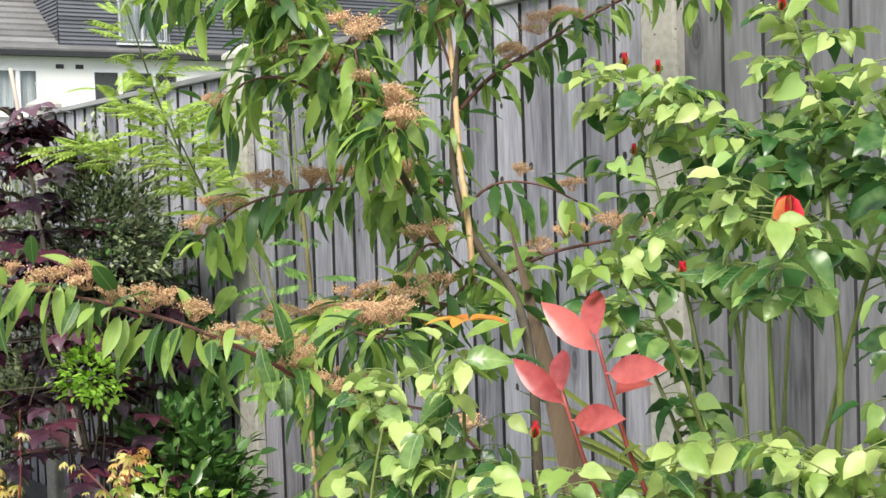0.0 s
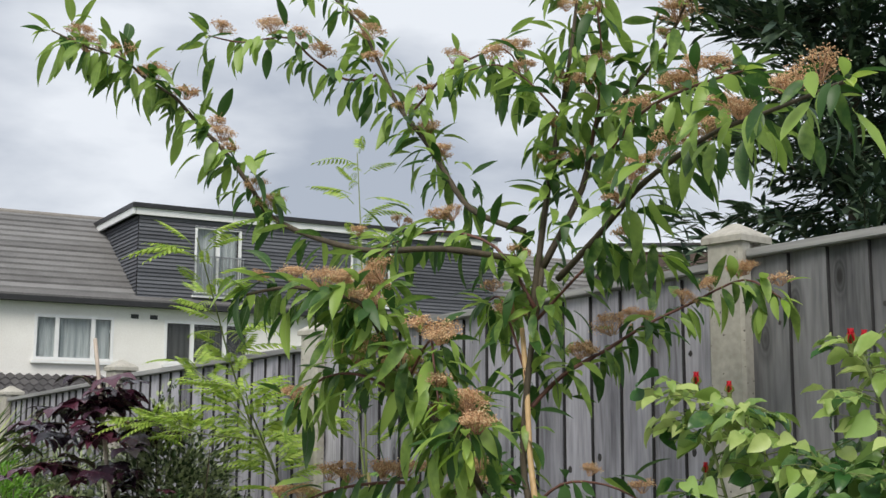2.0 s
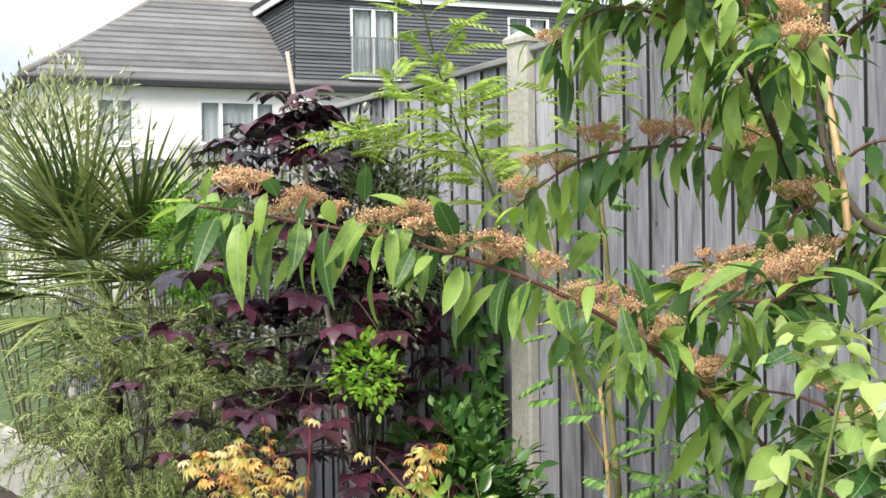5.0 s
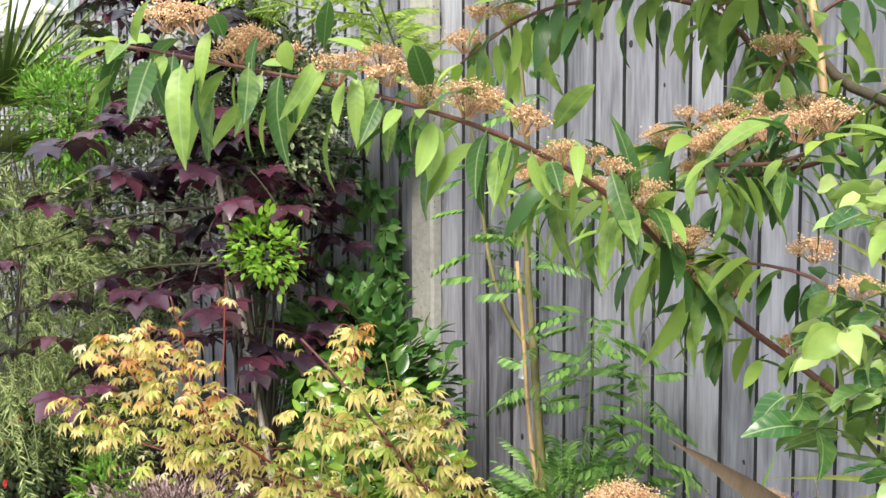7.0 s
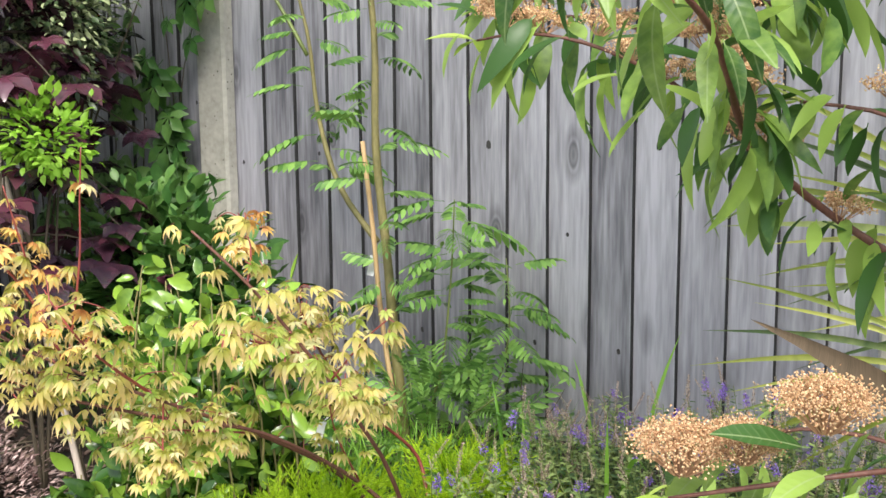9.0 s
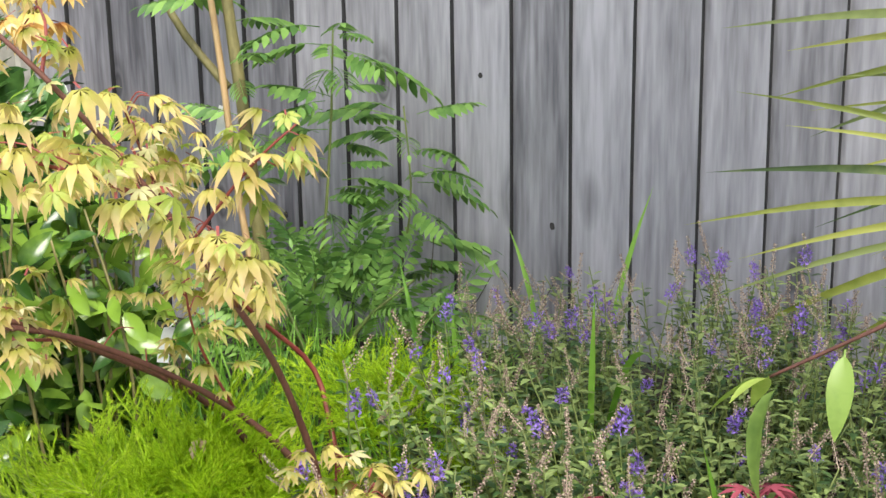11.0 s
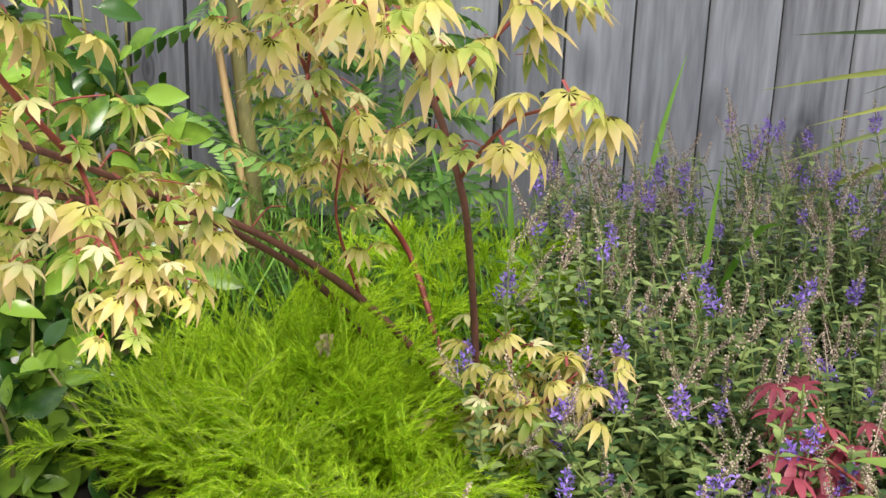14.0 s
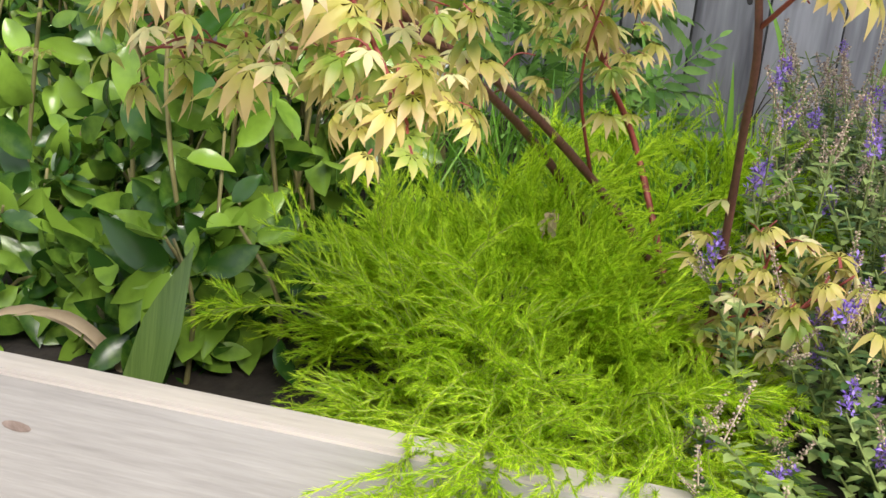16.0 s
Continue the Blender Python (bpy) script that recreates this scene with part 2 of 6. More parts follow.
M_jmaplegreen = shade("lime_maple_leaf", (0.22, 0.32, 0.04), (0.50, 0.58, 0.13), 0.45, (1, 1, 1), 14, 0.2, 70, 0.8, None, 0.5)
M_jmapletop = shade("orange_maple_leaf", (0.50, 0.20, 0.07), (0.78, 0.48, 0.16), 0.45, (1, 1, 1), 14, 0.2, 70, 0.8, None, 0.5)
M_purple = shade("purple_maple_leaf", (0.024, 0.014, 0.024), (0.085, 0.024, 0.042), 0.27, (1, 1, 1), 10, 0.3, 60, 0.8, None, 0.12, 0.8)
M_crimson = shade("crimson_maple_leaf", (0.20, 0.03, 0.05), (0.42, 0.08, 0.12), 0.5, (1, 1, 1), 14, 0.2, 70, 0.5, None, 0.3)
M_rowan = shade("rowan_leaf", (0.08, 0.19, 0.04), (0.25, 0.44, 0.10), 0.5, (1, 1, 1), 12, 0.2, 60, 0.6, None, 0.3)
M_feather = shade("yellow_green_pinnate_leaf", (0.22, 0.36, 0.04), (0.46, 0.60, 0.11), 0.5, (1, 1, 1), 12, 0.2, 60, 0.6, None, 0.35)
M_camellia = shade("glossy_evergreen_leaf", (0.03, 0.085, 0.012), (0.22, 0.36, 0.045), 0.24, (1, 1, 1), 9, 0.15, 60, 0.7, None, 0.15)
M_creeper = shade("creeper_leaf", (0.04, 0.12, 0.025), (0.13, 0.26, 0.06), 0.45, (1, 1, 1), 12, 0.2, 60, 0.6, None, 0.25)
M_heath = shade("lime_heath_foliage", (0.26, 0.46, 0.010), (0.73, 0.92, 0.05), 0.5, (1, 1, 1), 5, 0.0, 30, 0.9, None, 0.55)
M_heathstem = shade("pale_green_stem", (0.20, 0.26, 0.04), (0.40, 0.46, 0.10), 0.6)
M_hebe = shade("hebe_leaf", (0.055, 0.115, 0.035), (0.31, 0.40, 0.13), 0.36, (1, 1, 1), 12, 0.2, 60, 0.8, None, 0.2)
M_violet = shade("violet_floret", (0.20, 0.10, 0.48), (0.42, 0.28, 0.80), 0.6, (1, 1, 1), 20, 0.1, 80, 0.6, None, 0.25)
M_seed = shade("pale_bud", (0.20, 0.13, 0.11), (0.55, 0.43, 0.34), 0.7, (1, 1, 1), 20, 0.1, 80, 0.8)
M_shrub = shade("dark_shrub_leaf", (0.03, 0.07, 0.02), (0.22, 0.29, 0.12), 0.4, (1, 1, 1), 8, 0.1, 40, 0.9, None, 0.15)
M_palegreen = shade("grey_green_leaf", (0.05, 0.085, 0.035), (0.40, 0.46, 0.25), 0.4, (1, 1, 1), 8, 0.1, 40, 0.9, None, 0.2)
M_pale = shade("variegated_leaf", (0.17, 0.22, 0.08), (0.56, 0.58, 0.34), 0.5, (1, 1, 1), 8, 0.1, 40, 0.9, None, 0.2)
M_rosemary = shade("grey_green_needle", (0.09, 0.14, 0.035), (0.38, 0.44, 0.17), 0.6, (1, 1, 1), 8, 0.1, 40, 0.9, None, 0.15)
M_pinkheath = shade("pink_brown_leaf", (0.18, 0.105, 0.10), (0.60, 0.45, 0.43), 0.55, (1, 1, 1), 8, 0.1, 40, 0.9, None, 0.15)
M_fresh = shade("fresh_green_leaf", (0.10, 0.26, 0.02), (0.24, 0.46, 0.06), 0.5, (1, 1, 1), 8, 0.1, 40, 0.8, None, 0.3)
M_lime = shade("lime_green_leaf", (0.22, 0.44, 0.03), (0.42, 0.68, 0.10), 0.5, (1, 1, 1), 8, 0.1, 40, 0.5, None, 0.5)
M_palm = shade("palm_blade", (0.055, 0.10, 0.025), (0.30, 0.36, 0.12), 0.5, (1, 1, 1), 8, 0.2, 40, 0.7, None, 0.15)
M_palmbright = shade("yellow_green_blade", (0.20, 0.25, 0.04), (0.46, 0.48, 0.11), 0.4, (1, 1, 1), 8, 0.2, 40, 0.6, None, 0.2)
M_phormium = shade("bronze_strap_leaf", (0.055, 0.042, 0.028), (0.125, 0.09, 0.06), 0.8, (30, 1, 1), 3, 0.2, 20, 0.3, None, 0.0, 0.2)
M_strap = shade("green_strap_leaf", (0.05, 0.10, 0.02), (0.13, 0.20, 0.05), 0.35, (60, 1, 1), 3, 0.3, 20, 0.3, None, 0.15)
M_fir = shade("conifer_foliage", (0.02, 0.046, 0.03), (0.10, 0.15, 0.085), 0.7, (1, 1, 1), 3, 0.1, 20, 0.9)
M_lavender = shade("lavender_flower", (0.09, 0.07, 0.26), (0.22, 0.17, 0.46), 0.7, (1, 1, 1), 20, 0.1, 60, 0.6)
M_dry = shade("dry_straw_leaf", (0.42, 0.30, 0.18), (0.66, 0.52, 0.36), 0.7, (1, 1, 1), 12, 0.2, 60, 0.4, None, 0.2)

M_cotonyoung = shade("young_cotoneaster_leaf", (0.24, 0.40, 0.05), (0.48, 0.62, 0.13), 0.4, (1, 1, 1), 10, 0.2, 60, 0.5, None, 0.45)


def veined(base, name, rib, gap):
    """A leaf surface with a paler midrib and raised side veins, for leaves that are objects of their own."""
    m = base.copy()
    m.name = name
    ns, ls = m.node_tree.nodes, m.node_tree.links
    b = ns["Principled BSDF"]
    old_col, old_n = b.inputs["Base Color"].links[0].from_socket, b.inputs["Normal"].links[0].from_socket
    xyz = ns.new("ShaderNodeSeparateXYZ")
    ls.new(next(n for n in ns if n.type == "TEX_COORD").outputs["Object"], xyz.inputs[0])

    def calc(op, a, k, c=None):
        n = ns.new("ShaderNodeMath")
        n.operation = op
        ls.new(a, n.inputs[0])
        n.inputs[1].default_value = k
        if c is not None:
            ls.new(c, n.inputs[2])
        return n.outputs[0]

    ax = calc("ABSOLUTE", xyz.outputs["X"], 0)
    wave = calc("SINE", calc("MULTIPLY", calc("MULTIPLY_ADD", ax, -0.75, xyz.outputs["Y"]), 6.283 / gap), 0)
    mr = ns.new("ShaderNodeMapRange")
    ls.new(ax, mr.inputs["Value"])
    mr.inputs["From Min"].default_value, mr.inputs["From Max"].default_value = rib * 0.4, rib
    mr.inputs["To Min"].default_value, mr.inputs["To Max"].default_value = 0.55, 0.0
    side = ns.new("ShaderNodeMapRange")
    ls.new(wave, side.inputs["Value"])
    side.inputs["From Min"].default_value, side.inputs["From Max"].default_value = 0.6, 1.0
    side.inputs["To Min"].default_value, side.inputs["To Max"].default_value = 0.0, 0.10
    top = ns.new("ShaderNodeMath")
    top.operation = "MAXIMUM"
    ls.new(mr.outputs[0], top.inputs[0])
    ls.new(side.outputs[0], top.inputs[1])
    mx = ns.new("ShaderNodeMixRGB")
    ls.new(top.outputs[0], mx.inputs[0])
    ls.new(old_col, mx.inputs[1])
    mx.inputs[2].default_value = (0.42, 0.52, 0.26, 1)
    ls.new(mx.outputs[0], b.inputs["Base Color"])
    bp = ns.new("ShaderNodeBump")
    bp.inputs["Strength"].default_value, bp.inputs["Distance"].default_value = 0.15, 0.0007
    ls.new(wave, bp.inputs["Height"])
    ls.new(old_n, bp.inputs["Normal"])
    ls.new(bp.outputs[0], b.inputs["Normal"])
    return m


def margined(base, name, rim, start, share):
    """A copy of a leaf material whose lobes turn to another colour towards their tips."""
    m = base.copy()
    m.name = name
    ns, ls = m.node_tree.nodes, m.node_tree.links
    ramp = next(n for n in ns if n.bl_idname == "ShaderNodeValToRGB")
    fine = [n for n in ns if n.bl_idname == "ShaderNodeTexNoise"][0]
    at, span, amt, mix = ns.new("ShaderNodeAttribute"), ns.new("ShaderNodeMapRange"), ns.new("ShaderNodeMath"), ns.new("ShaderNodeMixRGB")
    at.attribute_name = "reach"
    span.inputs["From Min"].default_value, span.inputs["From Max"].default_value = start, 1.0
    span.inputs["To Max"].default_value = share * 2
    amt.operation = "MULTIPLY"
    amt.use_clamp = True
    mix.inputs[2].default_value = (*rim, 1)
    ls.new(at.outputs["Fac"], span.inputs["Value"])
    ls.new(span.outputs[0], amt.inputs[0])
    ls.new(fine.outputs["Fac"], amt.inputs[1])
    ls.new(amt.outputs[0], mix.inputs[0])
    goals = [l.to_socket for l in ramp.outputs[0].links]
    ls.new(ramp.outputs[0], mix.inputs[1])
    for g in goals:
        ls.new(mix.outputs[0], g)
    return m


M_jmaple = margined(M_jmaple, "cream_tipped_maple_leaf", (0.88, 0.60, 0.36), 0.30, 0.8)
M_jmaplepale = margined(M_jmaplepale, "pink_tipped_maple_leaf", (0.84, 0.52, 0.36), 0.45, 0.7)
M_jmaplegreen = margined(M_jmaplegreen, "gold_tipped_maple_leaf", (0.82, 0.62, 0.28), 0.40, 0.6)
M_jmapletop = margined(M_jmapletop, "red_hearted_maple_leaf", (0.80, 0.60, 0.16), 0.25, 0.9)
M_cotonvein = veined(M_coton, "veined_cotoneaster_leaf", 0.0012, 0.0085)
M_rosevein = veined(M_rose, "veined_rose_leaf", 0.0010, 0.0075)


# ---- building blocks ----
rnd = random.Random(7)


def mesh(name, verts, faces, mats, smooth=True, index=None):
    me = bpy.data.meshes.new(name)
    me.from_pydata([tuple(v) for v in verts], [], faces)
    for m in mats if isinstance(mats, (list, tuple)) else [mats]:
        me.materials.append(m)
    if index is not None:
        me.polygons.foreach_set("material_index", index)
    if smooth:
        me.polygons.foreach_set("use_smooth", [True] * len(me.polygons))
    me.update()
    return me


def thing(name, base, label, category, group="", kind=""):
    ob = new(name)
    ob.location, ob.empty_display_size = base, 0.05
    return tagged(ob, label, category, group, kind)


def world_of(ob):
    """Where an object stands, through all that it hangs under."""
    if ob.parent is None:
        return ob.matrix_basis.copy()
    return world_of(ob.parent) @ ob.matrix_parent_inverse @ ob.matrix_basis


def under(name, me, parent, m=None, label="", kind=""):
    """A mesh as a part of parent, given in world coordinates."""
    ob = new(name, me)
    shift = world_of(parent)
    ob.parent = parent
    ob.matrix_parent_inverse = shift.inverted()
    if m is not None:
        ob.matrix_basis = m
    return tagged(ob, label, "", "", kind)


class Pile:
    """Gathers many copies of small shapes into one mesh."""

    def __init__(self):
        self.v, self.f, self.i, self.n = [], [], [], 0

    def add(self, verts, faces, m=None, mat=0):
        a = np.asarray(verts, float)
        if m is not None:
            k = np.array(m)
            a = a @ k[:3, :3].T + k[:3, 3]
        self.v.append(a)
        self.f += [tuple(j + self.n for j in f) for f in faces]
        self.i += mat if isinstance(mat, list) else [mat] * len(faces)
        self.n += len(a)

    def mesh(self, name, mats, smooth=True):
        return mesh(name, np.concatenate(self.v), self.f, mats, smooth, self.i)


def box(x0, y0, z0, x1, y1, z1, bevel=0.0):
    """A box with chamfered long edges when bevel is given."""
    bm = bmesh.new()
    bmesh.ops.create_cube(bm, size=1)
    bmesh.ops.scale(bm, verts=bm.verts, vec=(x1 - x0, y1 - y0, z1 - z0))
    bmesh.ops.translate(bm, verts=bm.verts, vec=((x0 + x1) / 2, (y0 + y1) / 2, (z0 + z1) / 2))
    if bevel:
        bmesh.ops.bevel(bm, geom=bm.edges[:], offset=bevel, segments=2, affect="EDGES")
    v = [tuple(p.co) for p in bm.verts]
    bm.verts.index_update()
    f = [tuple(q.index for q in p.verts) for p in bm.faces]
    bm.free()
    return v, f


def tube(points, r0, r1, sides=7, knobs=0.0):
    """A tapered, rounded stem along points, smoothed between them."""
    pts = [Vector(p) for p in points]
    fine = []
    for i in range(len(pts) - 1):
        a, b, c, d = pts[max(i - 1, 0)], pts[i], pts[i + 1], pts[min(i + 2, len(pts) - 1)]
        for k in range(4):
            t = k / 4
            fine.append(0.5 * (2 * b + (c - a) * t + (2 * a - 5 * b + 4 * c - d) * t * t + (3 * b - a - 3 * c + d) * t ** 3))
    fine.append(pts[-1])
    v, f = [], []
    n = len(fine)
    for i, p in enumerate(fine):
        d = (fine[min(i + 1, n - 1)] - fine[max(i - 1, 0)]).normalized()
        s = d.cross(Vector((0.3, 0.9, 0.2))).normalized()
        u = d.cross(s)
        r = r0 + (r1 - r0) * i / (n - 1)
        r *= 1 + knobs * math.sin(i * 2.3) * 0.5
        v += [p + (s * math.cos(2 * math.pi * k / sides) + u * math.sin(2 * math.pi * k / sides)) * r for k in range(sides)]
    for i in range(n - 1):
        f += [(i * sides + k, i * sides + (k + 1) % sides, (i + 1) * sides + (k + 1) % sides, (i + 1) * sides + k) for k in range(sides)]
    f += [tuple(range(sides))[::-1], tuple(range((n - 1) * sides, n * sides))]
    return v, f, fine


def leaf(length, width, belly=0.45, fold=0.25, droop=0.25, stalk=0.1, seg=6, wave=0.0, full=0.85):
    """A leaf along +y with a folded midrib, a bowed blade and a short stalk."""
    v, f = [], []
    for i in range(seg + 1):
        t = i / seg
        y = stalk * length + t * length
        w = width / 2 * (math.sin(math.pi * t ** (math.log(0.5) / math.log(belly))) ** full if 0 < t < 1 else 0.02)
        z = -droop * length * t * t
        up = fold * w + wave * width * math.sin(i * 2.1)
        v += [(-w, y, z + up), (0, y, z), (w, y, z + up + wave * width * math.sin(i * 1.3))]
    for i in range(seg):
        a = 3 * i
        f += [(a, a + 1, a + 4, a + 3), (a + 1, a + 2, a + 5, a + 4)]
    n = len(v)
    s = length * 0.012
    v += [(-s, 0, 0.002), (s, 0, 0.002), (s, stalk * length * 1.1, 0), (-s, stalk * length * 1.1, 0)]
    f.append((n, n + 1, n + 2, n + 3))
    return v, f


def palmate(size, lobes=7, narrow=0.3, spread=250, droop=0.35, deep=0.35, teeth=True):
    """A lobed maple leaf along +y: pointed lobes from one stalk, drooping at the tips."""
    v, f = [(0, 0, 0)], []
    for k in range(lobes):
        a = radians(-spread / 2 + spread * k / (lobes - 1))
        ln = size * (0.45 + 0.55 * math.cos(a / 2.1) ** 1.5)
        d, s = Vector((math.sin(a), math.cos(a), 0)), Vector((math.cos(a), -math.sin(a), 0))
        w = ln * narrow / 2
        n = len(v)
        for t, ww, lift in ((deep, 0.75, 0.02), (0.6, 1.0, 0.0), (0.8, 0.55, -0.3), (1.0, 0.0, -1.0)):
            z = -droop * size * t * t
            if ww:
                v += [d * ln * t - s * w * ww + Vector((0, 0, z + w * 0.25)), d * ln * t + Vector((0, 0, z)), d * ln * t + s * w * ww + Vector((0, 0, z + w * 0.25))]
            else:
                v.append(d * ln + Vector((0, 0, z)))
        f += [(0, n + 1, n), (0, n + 2, n + 1)]
        for i in range(2):
            a0 = n + 3 * i
            f += [(a0, a0 + 1, a0 + 4, a0 + 3), (a0 + 1, a0 + 2, a0 + 5, a0 + 4)]
        f += [(n + 6, n + 7, n + 9), (n + 7, n + 8, n + 9)]
        if k:
            f.append((0, n, n - 10 + 2))
    n = len(v)
    v += [(-0.0012, -size * 0.45, 0.0), (0.0012, -size * 0.45, 0.0), (0.0012, 0, 0.001), (-0.0012, 0, 0.001)]
    f.append((n, n + 1, n + 2, n + 3))
    return v, f


def frond(length, pairs=7, leaflet=0.04, width=0.013, droop=0.25, stiff=0.9):
    """A feather-shaped leaf along +y: a rib with pairs of leaflets and one at its end."""
    p = Pile()
    lv, lf = leaf(leaflet, width, 0.45, 0.2, 0.25, 0.05, 4)
    for i in range(pairs + 1):
        t = 0.25 + 0.75 * i / pairs
        c = Vector((0, length * t, -droop * length * t * t))
        k = 0.65 + 0.5 * math.sin(math.pi * min(t, 0.93))
        for s in (-1, 1) if i < pairs else (0,):
            p.add(lv, lf, Matrix.Translation(c) @ pose(0, 0, 0, -12 - 30 * t * droop * 2, s * 10, -s * 68 * stiff) @ Matrix.Scale(k, 4))
    rib = [(0, length * t, -droop * length * t * t) for t in (0, 0.33, 0.66, 1)]
    v, f, _ = tube(rib, length * 0.008, length * 0.004, 4)
    p.add(v, f)
    return np.concatenate(p.v), p.f


def blade(length, width, curve=0.5, fold=0.5, seg=8, tip=0.35):
    """A long strap leaf along +y, folded, arching under its weight."""
    v, f = [], []
    for i in range(seg + 1):
        t = i / seg
        w = width / 2 * min(1, (1 - t) / tip) ** 0.8 * (0.55 + 0.45 * min(1, t * 4))
        a = curve * t
        y, z = length * t * math.cos(a * 0.6), -length * t * math.sin(a * 0.6)
        v += [(-w, y, z + fold * w), (0, y, z), (w, y, z + fold * w)]
    for i in range(seg):
        a = 3 * i
        f += [(a, a + 1, a + 4, a + 3), (a + 1, a + 2, a + 5, a + 4)]
    return v, f


def aim(place, way, up=(0, 0, 1), scale=1.0, roll=0.0):
    """The pose of a leaf at place that points its +y along way and its face up."""
    y = Vector(way).normalized()
    x = y.cross(Vector(up))
    x = x.normalized() if x.length > 1e-4 else Vector((1, 0, 0))
    z = x.cross(y)
    m = Matrix((x, y, z)).transposed().to_4x4()
    return Matrix.Translation(place) @ m @ pose(0, 0, 0, 0, roll, 0) @ Matrix.Scale(scale, 4)


def jitter(k):
    return Vector((rnd.uniform(-k, k), rnd.uniform(-k, k), rnd.uniform(-k, k)))


def reach_of(me):
    """How far along its leaf each point lies, from stalk to tip."""
    r = [math.hypot(v.co.x, v.co.y) for v in me.vertices]
    return [k / max(r) for k in r]


def set_reach(me, values):
    me.attributes.new("reach", "FLOAT", "POINT").data.foreach_set("value", values)


def leaves_on(parent, poses, meshes, name="leaf", most=300, rest="foliage", rest_mat=None):
    """The first poses become leaf objects that share meshes; the others are joined into one mesh."""
    for me in meshes:
        if "reach" not in me.attributes:
            set_reach(me, reach_of(me))
    for i, m in enumerate(poses[:most]):
        under(name, meshes[i % len(meshes)], parent, m)
    if len(poses) > most:
        p, mats, geo, far = Pile(), [], [], []
        for me in meshes:
            for k in me.materials:
                if k not in mats:
                    mats.append(k)
            geo.append(([tuple(v.co) for v in me.vertices], [tuple(q.vertices) for q in me.polygons], [mats.index(me.materials[q.material_index]) for q in me.polygons], reach_of(me)))
        for i, m in enumerate(poses[most:]):
            v, f, k, r = geo[i % len(geo)]
            p.add(v, f, m, k)
            far += r
        if rest_mat:
            p.i, mats = [0] * len(p.f), [rest_mat]
        joined = p.mesh(rest, mats)
        set_reach(joined, far)
        under(rest, joined, parent, None, "", "stuff")


def along(fine, i):
    """Place and direction on a smoothed stem."""
    k = min(max(int(i), 0), len(fine) - 2)
    a, b = fine[k], fine[k + 1]
    return a.lerp(b, min(max(i - k, 0), 1)), (b - a).normalized()


# ---- ground, bed and fence ----
def soil_z(x):
    low = min(max((-0.3 - x) / 0.6, 0), 1)
    return 0.31 + 0.03 * max(min(x, 2.0), -0.3) - 0.17 * low * low * (3 - 2 * low)


def front(x):
    """Where the inner face of the bed's front planks stands: they run slightly askew to the fence."""
    return -1.28 + 0.115 * (x + 0.07) if -0.25 <= x <= 1.72 else -1.23


v, f = [], []
for r, row in enumerate((-400, -60, -12, 12, 60, 400)):
    for c in (-400, -60, -12, 12, 60, 400):
        v.append((c, row, 0.0))
for r in range(5):
    for c in range(5):
        a = r * 6 + c
        f.append((a, a + 1, a + 7, a + 6))
ground = new("ground", mesh("ground", v, f, M_grass, False))
tagged(ground, "rough green ground beyond the fence, far and flat", "ground", "", "structure")
paving = new("paving", mesh("paving", *box(-7, -7.0, -0.06, 6, -1.33, 0.012), M_paving, False))
tagged(paving, "pale stone paving before the raised bed", "paving", "", "structure")

v, f = [], []
nx, ny = 90, 14
for j in range(ny + 1):
    for i in range(nx + 1):
        x = -6.5 + 11.5 * i / nx
        y = front(x) + (-0.02 - front(x)) * j / ny
        v.append((x, y, soil_z(x) + 0.025 * noise.noise((x * 5, y * 5, 0)) + 0.012 * noise.noise((x * 17, y * 17, 3))))
for j in range(ny):
    for i in range(nx):
        a = j * (nx + 1) + i
        f.append((a, a + 1, a + nx + 2, a + nx + 1))
soil = new("bed_soil", mesh("bed_soil", v, f, M_soil))
tagged(soil, "dark crumbly soil filling the raised bed", "soil", "", "structure")

# raised bed wall: weathered planks on edge with a flat top
bed = thing("bed_wall", (0, -1.29, 0), "low raised bed wall of pale weathered planks", "bed wall", "", "structure")
for k, (z0, z1) in enumerate(((0.015, 0.205), (0.209, 0.40))):
    for x0, x1 in ((-0.25, 0.92), (0.924, 1.712)):
        skew = Matrix.Translation((-0.25, front(-0.25) - 0.016, 0)) @ pose(0, 0, 0, 0, 0, math.degrees(math.atan(0.115)))
        v, f = box((x0 + 0.25) * 1.0066, -0.016, z0, (x1 + 0.25) * 1.0066, 0.016, z1, 0.004)
        # top faces get the lighter copy, so their light is in the colour
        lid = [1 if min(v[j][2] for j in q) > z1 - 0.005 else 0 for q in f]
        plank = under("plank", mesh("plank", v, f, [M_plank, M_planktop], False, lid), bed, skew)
        for kx, kz, kr in ((0.14, 0.045, 0.010), (0.21, 0.145, 0.008), (0.31, 0.07, 0.011), (0.74, 0.12, 0.009), (0.98, 0.06, 0.010)):
            if x0 < kx - 0.25 < x1:
                v = [(kx + 0.9 * kr, -0.0165, z0 + kz)] + [(kx + kr * (1.6 if abs(math.cos(a)) > 0.7 else 1.2) * math.cos(a), -0.0165, z0 + kz + kr * 0.6 * math.sin(a)) for a in (j * 0.6283 for j in range(10))]
                v[0] = (kx, -0.0175, z0 + kz)
                under("knot", mesh("knot", v, [(0, j + 1, (j + 1) % 10 + 1) for j in range(10)], M_plankknot), plank, skew)
for x in (0.60, 0.92):
    under("peg", mesh("peg", *box(x - 0.035, front(x) + 0.008, 0.0, x + 0.035, front(x) + 0.07, 0.37, 0.004), M_plank, False), bed)

